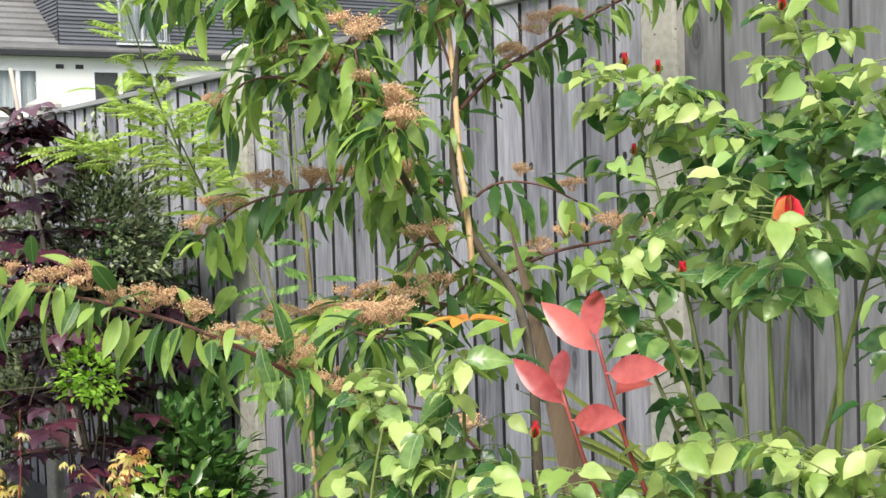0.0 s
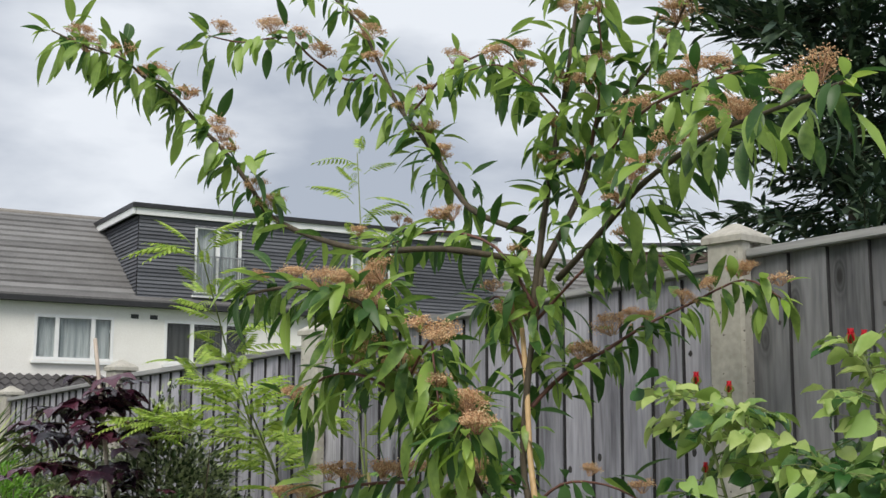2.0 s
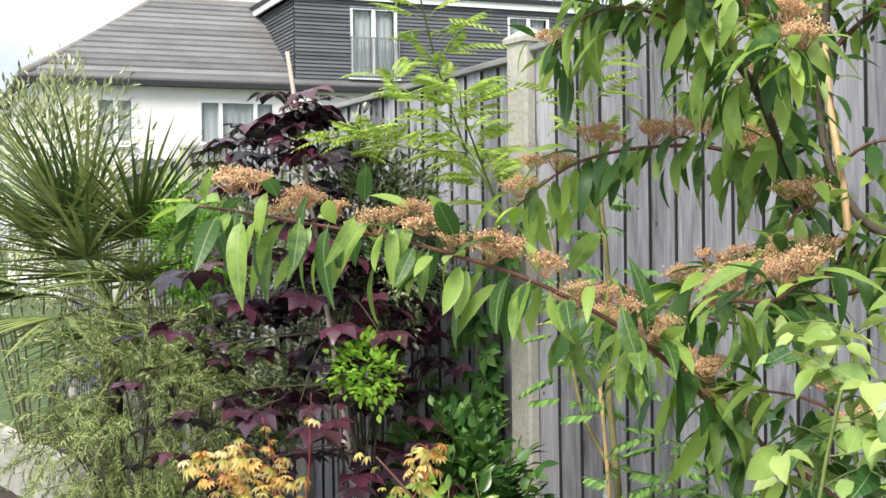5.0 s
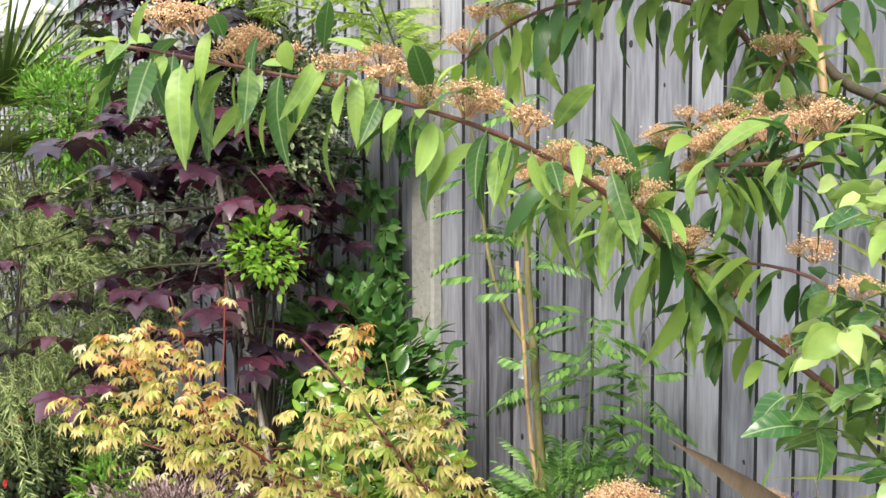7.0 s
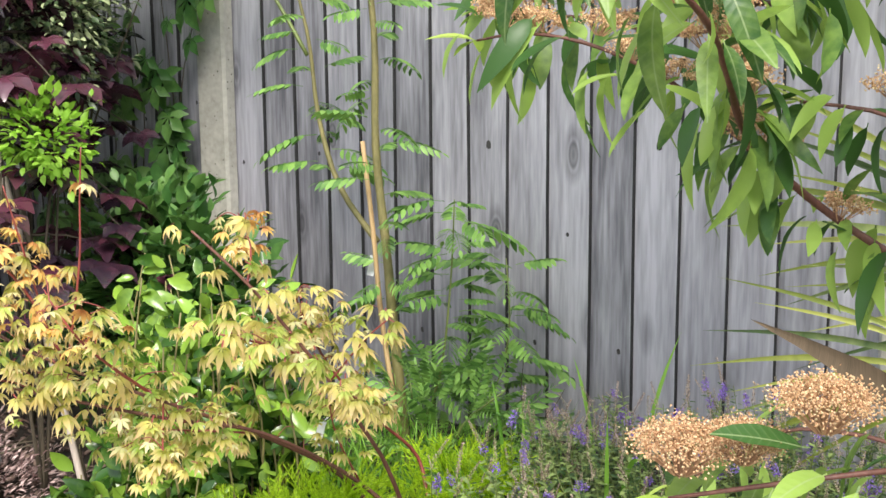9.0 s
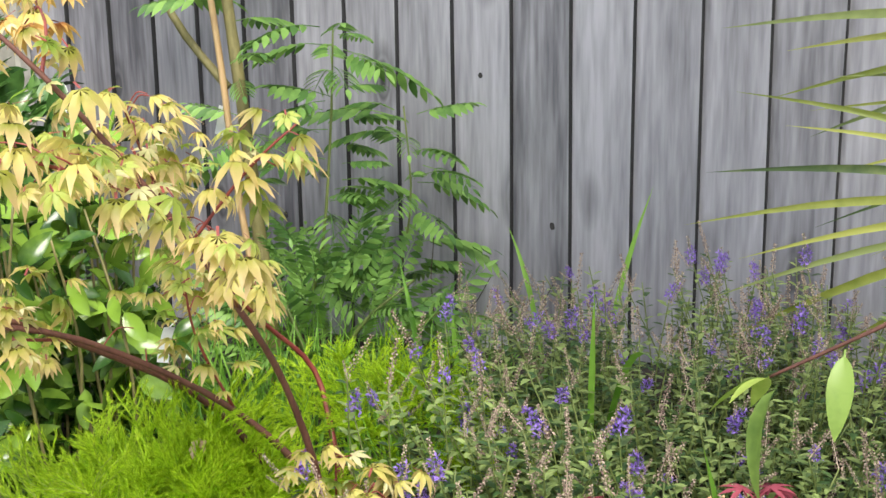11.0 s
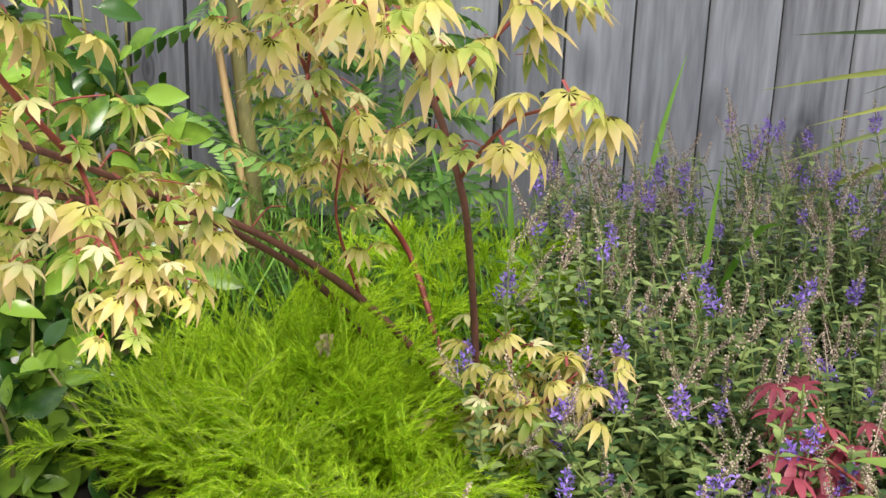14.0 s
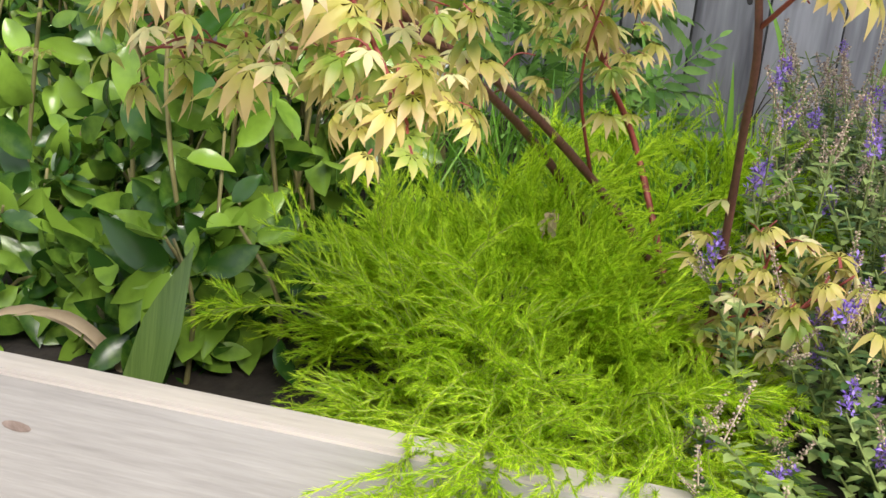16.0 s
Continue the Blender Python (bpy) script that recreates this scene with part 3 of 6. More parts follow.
# the bed widens towards its near end
v, f = [], []
for j in range(11):
    for i in range(25):
        x, y = 1.78 + 3.2 * i / 24, -2.06 + 0.83 * j / 10
        v.append((x, y, soil_z(x) - 0.02 + 0.025 * noise.noise((x * 5, y * 5, 0))))
for j in range(10):
    for i in range(24):
        a = j * 25 + i
        f.append((a, a + 1, a + 26, a + 25))
wide = new("bed_soil", mesh("bed_soil_wide", v, f, M_soil))
tagged(wide, "dark crumbly soil in the wide end of the bed", "soil", "", "structure")
for z0, z1 in ((0.015, 0.205), (0.209, 0.40)):
    under("plank", mesh("plank", *box(1.75, -2.10, z0, 5.0, -2.067, z1, 0.004), M_plank, False), bed)
    under("plank", mesh("plank", *box(1.716, -2.10, z0, 1.747, -1.06, z1, 0.004), M_plank, False), bed)

# on the other side the ground runs out level to the path
for z0, z1 in ((0.015, 0.205), (0.209, 0.40)):
    under("plank", mesh("plank", *box(-0.286, -2.9, z0, -0.253, -1.285, z1, 0.004), M_plank, False), bed)
v, f = [], []
for j in range(13):
    for i in range(41):
        x, y = -6.5 + 6.21 * i / 40, -2.9 + 1.69 * j / 12
        v.append((x, y, soil_z(x) - 0.012 + 0.025 * noise.noise((x * 5, y * 5, 0))))
for j in range(12):
    for i in range(40):
        a = j * 41 + i
        f.append((a, a + 1, a + 42, a + 41))
flat = new("bed_soil", mesh("bed_soil_flat", v, f, M_soil))
tagged(flat, "dark soil of the level planting beside the bed", "soil", "", "structure")
kerb = thing("kerb_wall", (-4.6, -0.86, 0.1), "low pale concrete wall before the lavender", "wall", "", "structure")
under("block", mesh("block", *box(-6.0, -0.92, 0.05, -3.25, -0.80, 0.40, 0.008), M_concrete, False), kerb)

PITCH, POST = 0.1138, 0.112
POSTS = [(-8.60, 0.60, 1.86), (-6.70, 0.43, 1.92), (-4.80, 0.26, 2.00), (-2.89, 0.10, 2.06), (-0.958, 0.0, 2.105), (0.972, 0.0, 2.215), (2.905, 0.0, 2.27), (4.84, 0.0, 2.31)]


def board_mesh(w, h, seed, face):
    """A feather-edged board, its thick edge towards +x, slightly cupped, with chamfers and knots."""
    r = random.Random(seed)
    over = 0.012
    top = r.uniform(-0.002, 0.002)
    prof = [(-over, -0.004), (w - 0.0025, -0.0155), (w, -0.0135), (w, 0.0), (-over, 0.0)]
    v, f, idx = [], [], []
    rows = 7
    for k in range(rows):
        z = h * k / (rows - 1) + (top if k == rows - 1 else 0)
        bow = 0.0016 * math.sin(k * 1.3 + seed)
        v += [(x + bow, y, z) for x, y in prof]
    for k in range(rows - 1):
        for j in range(5):
            a, b = k * 5 + j, k * 5 + (j + 1) % 5
            f.append((a, b, b + 5, a + 5))
            # the thick edge takes the dark colour that paints in the gap's shade
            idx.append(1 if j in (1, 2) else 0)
    f += [(4, 3, 2, 1, 0), tuple((rows - 1) * 5 + j for j in range(5))]
    idx += [0, 0]
    for _ in range(r.randint(1, 3)):
        cx, cz, rx = r.uniform(0.015, w - 0.02), r.uniform(0.1, h - 0.15), r.uniform(0.0045, 0.0095)
        n = len(v)
        for j in range(8):
            a = 2 * math.pi * j / 8
            x = cx + rx * math.cos(a) * r.uniform(0.8, 1.2)
            v.append((x, -0.004 - 0.0115 * (x + over) / (w + over) - 0.0009, cz + rx * 1.25 * math.sin(a)))
        f.append(tuple(range(n, n + 8)))
        idx.append(2)
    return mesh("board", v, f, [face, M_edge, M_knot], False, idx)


def fence_post(x, y, top):
    p = thing("fence_post", (x, y, 0), "pitted grey concrete fence post with a pyramid top", "fence post", "concrete fence posts")
    h = POST / 2
    v, f = [], []
    shape = [(-h, -0.042), (-h + 0.008, -0.05), (h - 0.008, -0.05), (h, -0.042), (h, -0.012), (h - 0.022, -0.010), (h - 0.022, 0.03), (h, 0.032), (h, 0.06), (-h, 0.06), (-h, 0.032), (-h + 0.022, 0.03), (-h + 0.022, -0.010), (-h, -0.012)]
    n = len(shape)
    zs = [0.0, 0.5, 1.0, 1.5, top]
    for z in zs:
        v += [(x + a, y + b, z) for a, b in shape]
    for k in range(len(zs) - 1):
        f += [(k * n + j, k * n + (j + 1) % n, (k + 1) * n + (j + 1) % n, (k + 1) * n + j) for j in range(n)]
    under("shaft", mesh("shaft", v, f, M_concrete, False), p)
    o = 0.008
    a, b = (x - h - o, y - 0.058), (x + h + o, y + 0.068)
    ring = lambda z, k: [(x + (px - x) * k, y + 0.005 + (py - y - 0.005) * k, z) for px, py in ((a[0], a[1]), (b[0], a[1]), (b[0], b[1]), (a[0], b[1]))]
    v = ring(top, 1) + ring(top + 0.016, 1) + ring(top + 0.022, 0.93) + ring(top + 0.055, 0.12)
    f = [(3, 2, 1, 0)] + [(4 * k + j, 4 * k + (j + 1) % 4, 4 * k + 4 + (j + 1) % 4, 4 * k + 4 + j) for k in range(3) for j in range(4)] + [(12, 13, 14, 15)]
    under("cap", mesh("cap", v, f, M_concrete, False), p)


for x, y, top in POSTS:
    fence_post(x, y, top)

fence = thing("fence", (0, 0, 0.2), "grey-stained feather-edge board fence between concrete posts", "fence")
boards = [board_mesh(PITCH, 1.80, s, M_board) for s in range(9)]
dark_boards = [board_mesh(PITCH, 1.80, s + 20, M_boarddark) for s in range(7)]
for k in range(len(POSTS) - 1):
    (x0, y0, t0), (x1, y1, t1) = POSTS[k], POSTS[k + 1]
    x0, x1 = x0 + POST / 2 - 0.02, x1 - POST / 2 + 0.02
    yaw = math.atan2(y1 - y0, x1 - x0)
    base = (t0 + t1) / 2 - 0.05 - 1.80
    lean = math.atan2((t1 - t0) * 0.75, x1 - x0)
    cm = Matrix.Translation(((x0 + x1) / 2, (y0 + y1) / 2, base + 1.80)) @ pose(0, 0, 0, 0, -math.degrees(lean), math.degrees(yaw))
    ln = math.hypot(x1 - x0 - 0.04, y1 - y0) / 2
    pl = Pile()
    pl.add(*box(-ln, -0.034, 0.0, ln, 0.022, 0.022, 0.003))
    for z in (0.2, 0.9, 1.6):
        pl.add(*box(-ln, 0.001, z - 1.83, ln, 0.032, z - 1.79, 0.002))
    panel = under("panel_frame", pl.mesh("panel_frame", M_capping, False), fence, cm, "grey timber capping and rails")
    count = 16
    for i in range(count):
        u = i / count
        m = Matrix.Translation((x0 + 0.02 + (x1 - x0 - 0.04) * u, y0 + (y1 - y0) * u, base + (t1 - t0) * (u - 0.5) * 0.75)) @ pose(0, 0, 0, 0, 0, math.degrees(yaw)) @ Matrix.Diagonal(((x1 - x0 - 0.04) / count / PITCH, 1, 1, 1))
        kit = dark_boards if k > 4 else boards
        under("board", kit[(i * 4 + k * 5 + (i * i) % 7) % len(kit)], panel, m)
    under("gravel_board", mesh("gravel_board", *box(-ln, -0.006, -1.80 - base, ln, 0.03, -1.802, 0.003), M_gravel, False), fence, cm, "dark stained gravel board")


# ---- far houses, fir and hedge ----
HU, HN = Vector((0.149, 0.989, 0)), Vector((0.989, -0.149, 0))
HA = Vector((-28.4, 5.36, 0))


def hp(s, d, z):
    """A point of the house: s metres along its front, d metres out from it, at height z."""
    return HA + HU * s + HN * d + Vector((0, 0, z))


def hbox(s0, d0, z0, s1, d1, z1):
    v = [hp(s, d, z) for z in (z0, z1) for d in (d0, d1) for s in (s0, s1)]
    return v, [(0, 1, 3, 2), (4, 6, 7, 5), (0, 4, 5, 1), (2, 3, 7, 6), (0, 2, 6, 4), (1, 5, 7, 3)]


house = thing("house", hp(10, -4, 0), "white rendered terrace with grey tiled roof and dark dormer", "house")


def house_window(s0, s1, z0, z1, d, mullions, back, rail=False):
    w = under("window", mesh("frame", *hbox(s0 - 0.03, d - 0.10, z0 - 0.05, s1 + 0.03, d - 0.02, z0), M_white, False), house, None, "white framed window")
    pl = Pile()
    edge = 0.07
    for a, b, c, e in ((s0, z0, s0 + edge, z1), (s1 - edge, z0, s1, z1), (s0 + edge, z1 - edge, s1 - edge, z1), (s0 + edge, z0, s1 - edge, z0 + edge)):
        pl.add(*hbox(a, d - 0.06, b, c, d + 0.02, e))
    for mm in mullions:
        pl.add(*hbox(mm - 0.05, d - 0.06, z0 + edge, mm + 0.05, d + 0.015, z1 - edge))
    under("window_frame", pl.mesh("window_frame", M_white, False), w)
    under("sill", mesh("sill", *hbox(s0 - 0.06, d - 0.02, z0 - 0.09, s1 + 0.06, d + 0.10, z0 - 0.03), M_white, False), w)
    cuts = [s0 + edge] + list(mullions) + [s1 - edge]
    for a, b in zip(cuts, cuts[1:]):
        g = under("pane", mesh("pane", [hp(a, d - 0.03, z0 + edge), hp(b, d - 0.03, z0 + edge), hp(b, d - 0.03, z1 - edge), hp(a, d - 0.03, z1 - edge)], [(0, 1, 2, 3)], M_glass, False), w)
        g.visible_shadow = False
        n = max(6, int((b - a) / 0.05))
        vv, ff = [], []
        for i in range(n + 1):
            s = a + (b - a) * i / n
            dd = d - 0.12 - 0.03 * math.sin(i * 1.9) - 0.015 * math.sin(i * 0.7)
            vv += [hp(s, dd, z0 + 0.02), hp(s, dd, z1 - 0.02)]
        for i in range(n):
            ff.append((2 * i, 2 * i + 2, 2 * i + 3, 2 * i + 1))
        under("curtain", mesh("curtain", vv, ff, back), w)


EAVE, RIDGE = 5.2, 8.05
# front wall with openings left for the windows, as piers and bands
WINS = [(1.4, 2.35, 3.75, 4.88, [1.9], M_curtain), (3.94, 5.92, 3.75, 4.88, [4.5, 5.4], M_curtain), (7.25, 9.6, 3.75, 4.88, [8.0, 8.9], M_room), (11.2, 13.2, 3.75, 4.88, [12.2], M_curtain)]
pl = Pile()
pl.add(*hbox(0, -0.3, 0, 24, 0, 3.75))
pl.add(*hbox(0, -0.3, 4.88, 24, 0, EAVE))
last = 0
for s0, s1, z0, z1, _, _ in WINS:
    pl.add(*hbox(last, -0.3, 3.75, s0, 0, 4.88))
    last = s1
pl.add(*hbox(last, -0.3, 3.75, 24, 0, 4.88))
pl.add(*hbox(0, -8, 0, 0.3, -0.3, EAVE))
pl.add(*hbox(0, -8.3, 0, 24, -8, EAVE))
under("wall", pl.mesh("wall", M_render, False), house)
for s0, s1, z0, z1, mul, back in WINS:
    house_window(s0, s1, z0, z1, 0.0, mul, back)
for s in (6.35, 6.85):
    under("air_brick", mesh("air_brick", *hbox(s, -0.02, 4.88, s + 0.2, 0.015, 4.99), M_gutter, False), house)
under("gutter", mesh("gutter", *hbox(-0.45, 0.02, EAVE - 0.03, 24, 0.30, EAVE + 0.10), M_gutter, False), house)

# tiled roof: courses of overlapping tiles, hipped at one end
tiles = [Pile() for _ in range(15)]
courses = 15
slope = (RIDGE - EAVE - 0.12) / 4.15
for c in range(courses):
    d0, d1 = 0.25 - 4.25 * c / courses, 0.25 - 4.25 * (c + 1) / courses
    z0, z1 = EAVE + 0.1 + (0.25 - d0) * slope, EAVE + 0.1 + (0.25 - d1) * slope
    a0, a1 = -0.35 + 4.0 * c / courses, -0.35 + 4.0 * (c + 1) / courses
    v = [hp(a0, d0, z0 + 0.055), hp(24, d0, z0 + 0.055), hp(24, d1, z1 + 0.0), hp(a1, d1, z1 + 0.0), hp(a0, d0, z0 - 0.02), hp(24, d0, z0 - 0.02)]
    tiles[c].add(v, [(0, 1, 2, 3), (4, 5, 1, 0)])
    e0, e1 = d0, d1
    v = [hp(a0, e0, z0 + 0.055), hp(a1, e1, z1), hp(a1, -8.2 + 4.0 * (c + 1) / courses, z1), hp(a0, -8.2 + 4.0 * c / courses, z0 + 0.055)]
    tiles[c].add(v, [(0, 1, 2, 3)])
    v = [hp(a0, -8.25 + 4.0 * c / courses, z0), hp(24, -8.25 + 4.0 * c / courses, z0), hp(24, -8.25 + 4.0 * (c + 1) / courses, z1), hp(a1, -8.25 + 4.0 * (c + 1) / courses, z1)]
    tiles[c].add(v, [(0, 3, 2, 1)])
roof = under("roof", mesh("roof_deck", [hp(0, 0.1, EAVE + 0.06), hp(24, 0.1, EAVE + 0.06), hp(24, -4.0, RIDGE - 0.12), hp(3.8, -4.0, RIDGE - 0.12), hp(0, -8.1, EAVE + 0.06), hp(24, -8.1, EAVE + 0.06)], [(0, 1, 2, 3), (0, 3, 4), (3, 2, 5, 4)], M_rooftile, False), house, None, "hipped roof of grey concrete tiles")
for c in range(courses):
    under("tile_course", tiles[c].mesh("tile_course", M_rooftile, False), roof)
v, f, _ = tube([hp(3.65, -4.0, RIDGE + 0.0), hp(12, -4.0, RIDGE + 0.0), hp(24, -4.0, RIDGE)], 0.11, 0.11, 8)
under("ridge", mesh("ridge", v, f, M_ridge), roof, None, "half-round ridge tiles")
v, f, _ = tube([hp(-0.3, 0.2, EAVE + 0.16), hp(1.7, -1.95, 6.66), hp(3.65, -4.0, RIDGE)], 0.11, 0.11, 8)
under("hip", mesh("hip", v, f, M_ridge), roof)

# flat-roofed dormer hung with slates, white fascia
DT = RIDGE - 0.25


def roof_z(d):
    return EAVE + 0.12 + (0.25 - d) * slope


dorm = under("dormer", mesh("dormer_roof", *hbox(6.25, -4.2, DT - 0.02, 17.6, 0.16, DT + 0.10), M_gutter, False), house, None, "flat-roofed dormer hung with dark slates")
under("fascia", mesh("fascia", *hbox(6.36, 0.04, DT - 0.20, 17.5, 0.10, DT - 0.022), M_white, False), dorm)
v = [hp(6.34, 0.10, DT - 0.20), hp(6.34, -4.0, DT - 0.20), hp(6.34, -4.0, DT - 0.022), hp(6.34, 0.10, DT - 0.022)]
v += [p - HU * 0.06 for p in v]
under("barge", mesh("barge", v, [(0, 1, 2, 3), (7, 6, 5, 4), (0, 4, 5, 1), (1, 5, 6, 2), (2, 6, 7, 3), (3, 7, 4, 0)], M_white, False), dorm)
n = 22
for k in range(n):
    pl = Pile()
    z0, z1 = 5.42 + (DT - 0.2 - 5.42) * k / n, 5.42 + (DT - 0.2 - 5.42) * (k + 1) / n
    for a, b in ((6.47, 7.99), (9.31, 12.6), (13.9, 17.4)) if 5.58 < z0 + 0.06 < 7.44 else ((6.47, 17.4),):
        pl.add([hp(a, 0.03, z0), hp(b, 0.03, z0), hp(b, 0.0, z1), hp(a, 0.0, z1), hp(a, 0.0, z0), hp(b, 0.0, z0)], [(0, 1, 2, 3), (4, 5, 1, 0)])
    pl.add([hp(6.44, 0.0, z0), hp(6.44, -4.2, z0), hp(6.47, -4.2, z1), hp(6.47, 0.0, z1), hp(6.47, 0.0, z0), hp(6.47, -4.2, z0)], [(1, 0, 3, 2), (4, 0, 1, 5)])
    under("slate_course", pl.mesh("slate_course", M_slate, False), dorm)
house_window(7.99, 9.31, 5.61, 7.44, 0.0, [8.65], M_curtain)
house_window(12.6, 13.9, 5.61, 7.44, 0.0, [13.25], M_curtain)
for i in range(15):
    s = 7.97 + 1.36 * i / 14
    under("rail_bar", mesh("rail_bar", *hbox(s - 0.012, 0.10, 5.63, s + 0.012, 0.12, 6.6), M_steel, False), dorm)
for z0, z1 in ((6.6, 6.64), (5.60, 5.63)):
    under("balcony_rail", mesh("balcony_rail", *hbox(7.93, 0.09, z0, 9.37, 0.13, z1), M_steel, False), dorm)
# lean-to with dark pantiles
lean = thing("lean_to", hp(4, 1.5, 0), "ground-floor lean-to with a dark pantiled roof", "extension")
under("wall", mesh("wall", *hbox(2.4, 0.03, 0, 6.2, 3.0, 2.35), M_render, False), lean)
lt = under("roof", mesh("roof_deck", [hp(2.3, 3.2, 2.38), hp(6.4, 3.2, 2.38), hp(6.4, 0.05, 3.3), hp(2.3, 0.05, 3.3)], [(0, 1, 2, 3)], M_pantile, False), lean)
for c in range(6):
    d0, d1 = 3.3 - 3.25 * c / 6, 3.3 - 3.25 * (c + 1) / 6
    z0, z1 = 2.40 + 0.95 * c / 6, 2.40 + 0.95 * (c + 1) / 6
    for i in range(19):
        s = 2.2 + 8.4 * i / 38
        under("pantile", mesh("pantile", [hp(s, d0, z0 + 0.03), hp(s + 0.11, d0, z0 + 0.10), hp(s + 0.22, d0, z0 + 0.03), hp(s + 0.22, d1, z1), hp(s + 0.11, d1, z1 + 0.06), hp(s, d1, z1), hp(s, d0, z0 - 0.04), hp(s + 0.22, d0, z0 - 0.04)], [(0, 1, 4, 5), (1, 2, 3, 4), (6, 7, 2, 1, 0)], M_pantile, False), lt)

# the further house, only its dark dormer top in view
far = thing("far_house", (-24, 29.5, 0), "distant house with a brown hung dormer and flat roof", "house")


def prism(corners, z0, z1, grow=0.0):
    c = sum((Vector(p) for p in corners), Vector((0, 0))) / len(corners)
    q = [c + (Vector(p) - c) * (1 + grow) for p in corners]
    n = len(q)
    return [(p.x, p.y, z0) for p in q] + [(p.x, p.y, z1) for p in q], [tuple(range(n))[::-1], tuple(range(n, 2 * n))] + [(k, (k + 1) % n, n + (k + 1) % n, n + k) for k in range(n)]


FAR = [(-22.9, 25.1), (-18.0, 30.6), (-23.0, 34.5), (-28.0, 29.0)]
under("wall", mesh("wall", *prism(FAR, 0, 7.36), M_redroof, False), far)
under("fascia", mesh("fascia", *prism(FAR, 7.36, 7.52, 0.012), M_white, False), far)
under("roof", mesh("roof", *prism(FAR, 7.52, 7.62, 0.03), M_gutter, False), far)


# ---- cotoneaster tree with long leaves and tan bud clusters ----
coton = thing("cotoneaster", (1.46, -0.95, soil_z(1)), "young cotoneaster tree with long green leaves and tan bud clusters", "tree")
LM = [mesh("leaf", *leaf(ln, w, 0.47, 0.3, d, 0.07, 8, 0.02, 0.75), M_cotonvein) for ln, w, d in ((0.084, 0.027, 0.15), (0.078, 0.026, 0.45), (0.088, 0.027, 0.7), (0.072, 0.025, 0.35))]
LY = mesh("young_leaf", *leaf(0.074, 0.024, 0.44, 0.4, 0.2, 0.06, 7), M_cotonyoung)


def corymb(r, n, seed, small=0.0011, big=0.0021, loose=0.2):
    """A fluffy flat dome of many tiny buds on fine branching stalks."""
    g = random.Random(seed)
    p = Pile()
    o = [(0, 0, 1), (1, 0, 0), (-0.5, 0.87, 0), (-0.5, -0.87, 0), (0, 0, -1)]
    of = [(0, 1, 2), (0, 2, 3), (0, 3, 1), (4, 2, 1), (4, 3, 2), (4, 1, 3)]
    tufts = []
    for k in range(max(6, n // 34)):
        a, q = g.uniform(0, 6.283), math.sqrt(g.random()) * 0.9
        c = Vector((math.cos(a) * q * r, math.sin(a) * q * r, (1 - q * q) * r * 0.55 + g.uniform(-0.12, 0.12) * r))
        tufts.append(c)
        v, f, _ = tube([(c.x * 0.2, c.y * 0.2, -r * 0.5), c * 0.6 + Vector((0, 0, -r * 0.3)), c - Vector((0, 0, r * 0.1))], 0.0008, 0.0005, 3)
        p.add(v, f, None, 2)
    for k in range(n):
        c = tufts[k % len(tufts)] + Vector((g.gauss(0, loose) * r, g.gauss(0, loose) * r, g.gauss(0, 0.11) * r))
        p.add(o, of, Matrix.Translation(c) @ pose(0, 0, 0, g.uniform(0, 90), g.uniform(0, 90), 0) @ Matrix.Scale(g.uniform(small, big), 4), 1 if g.random() < 0.16 else 0)
    return p.mesh("corymb", [M_corymb, M_corymbpale, M_corymbstalk], False)


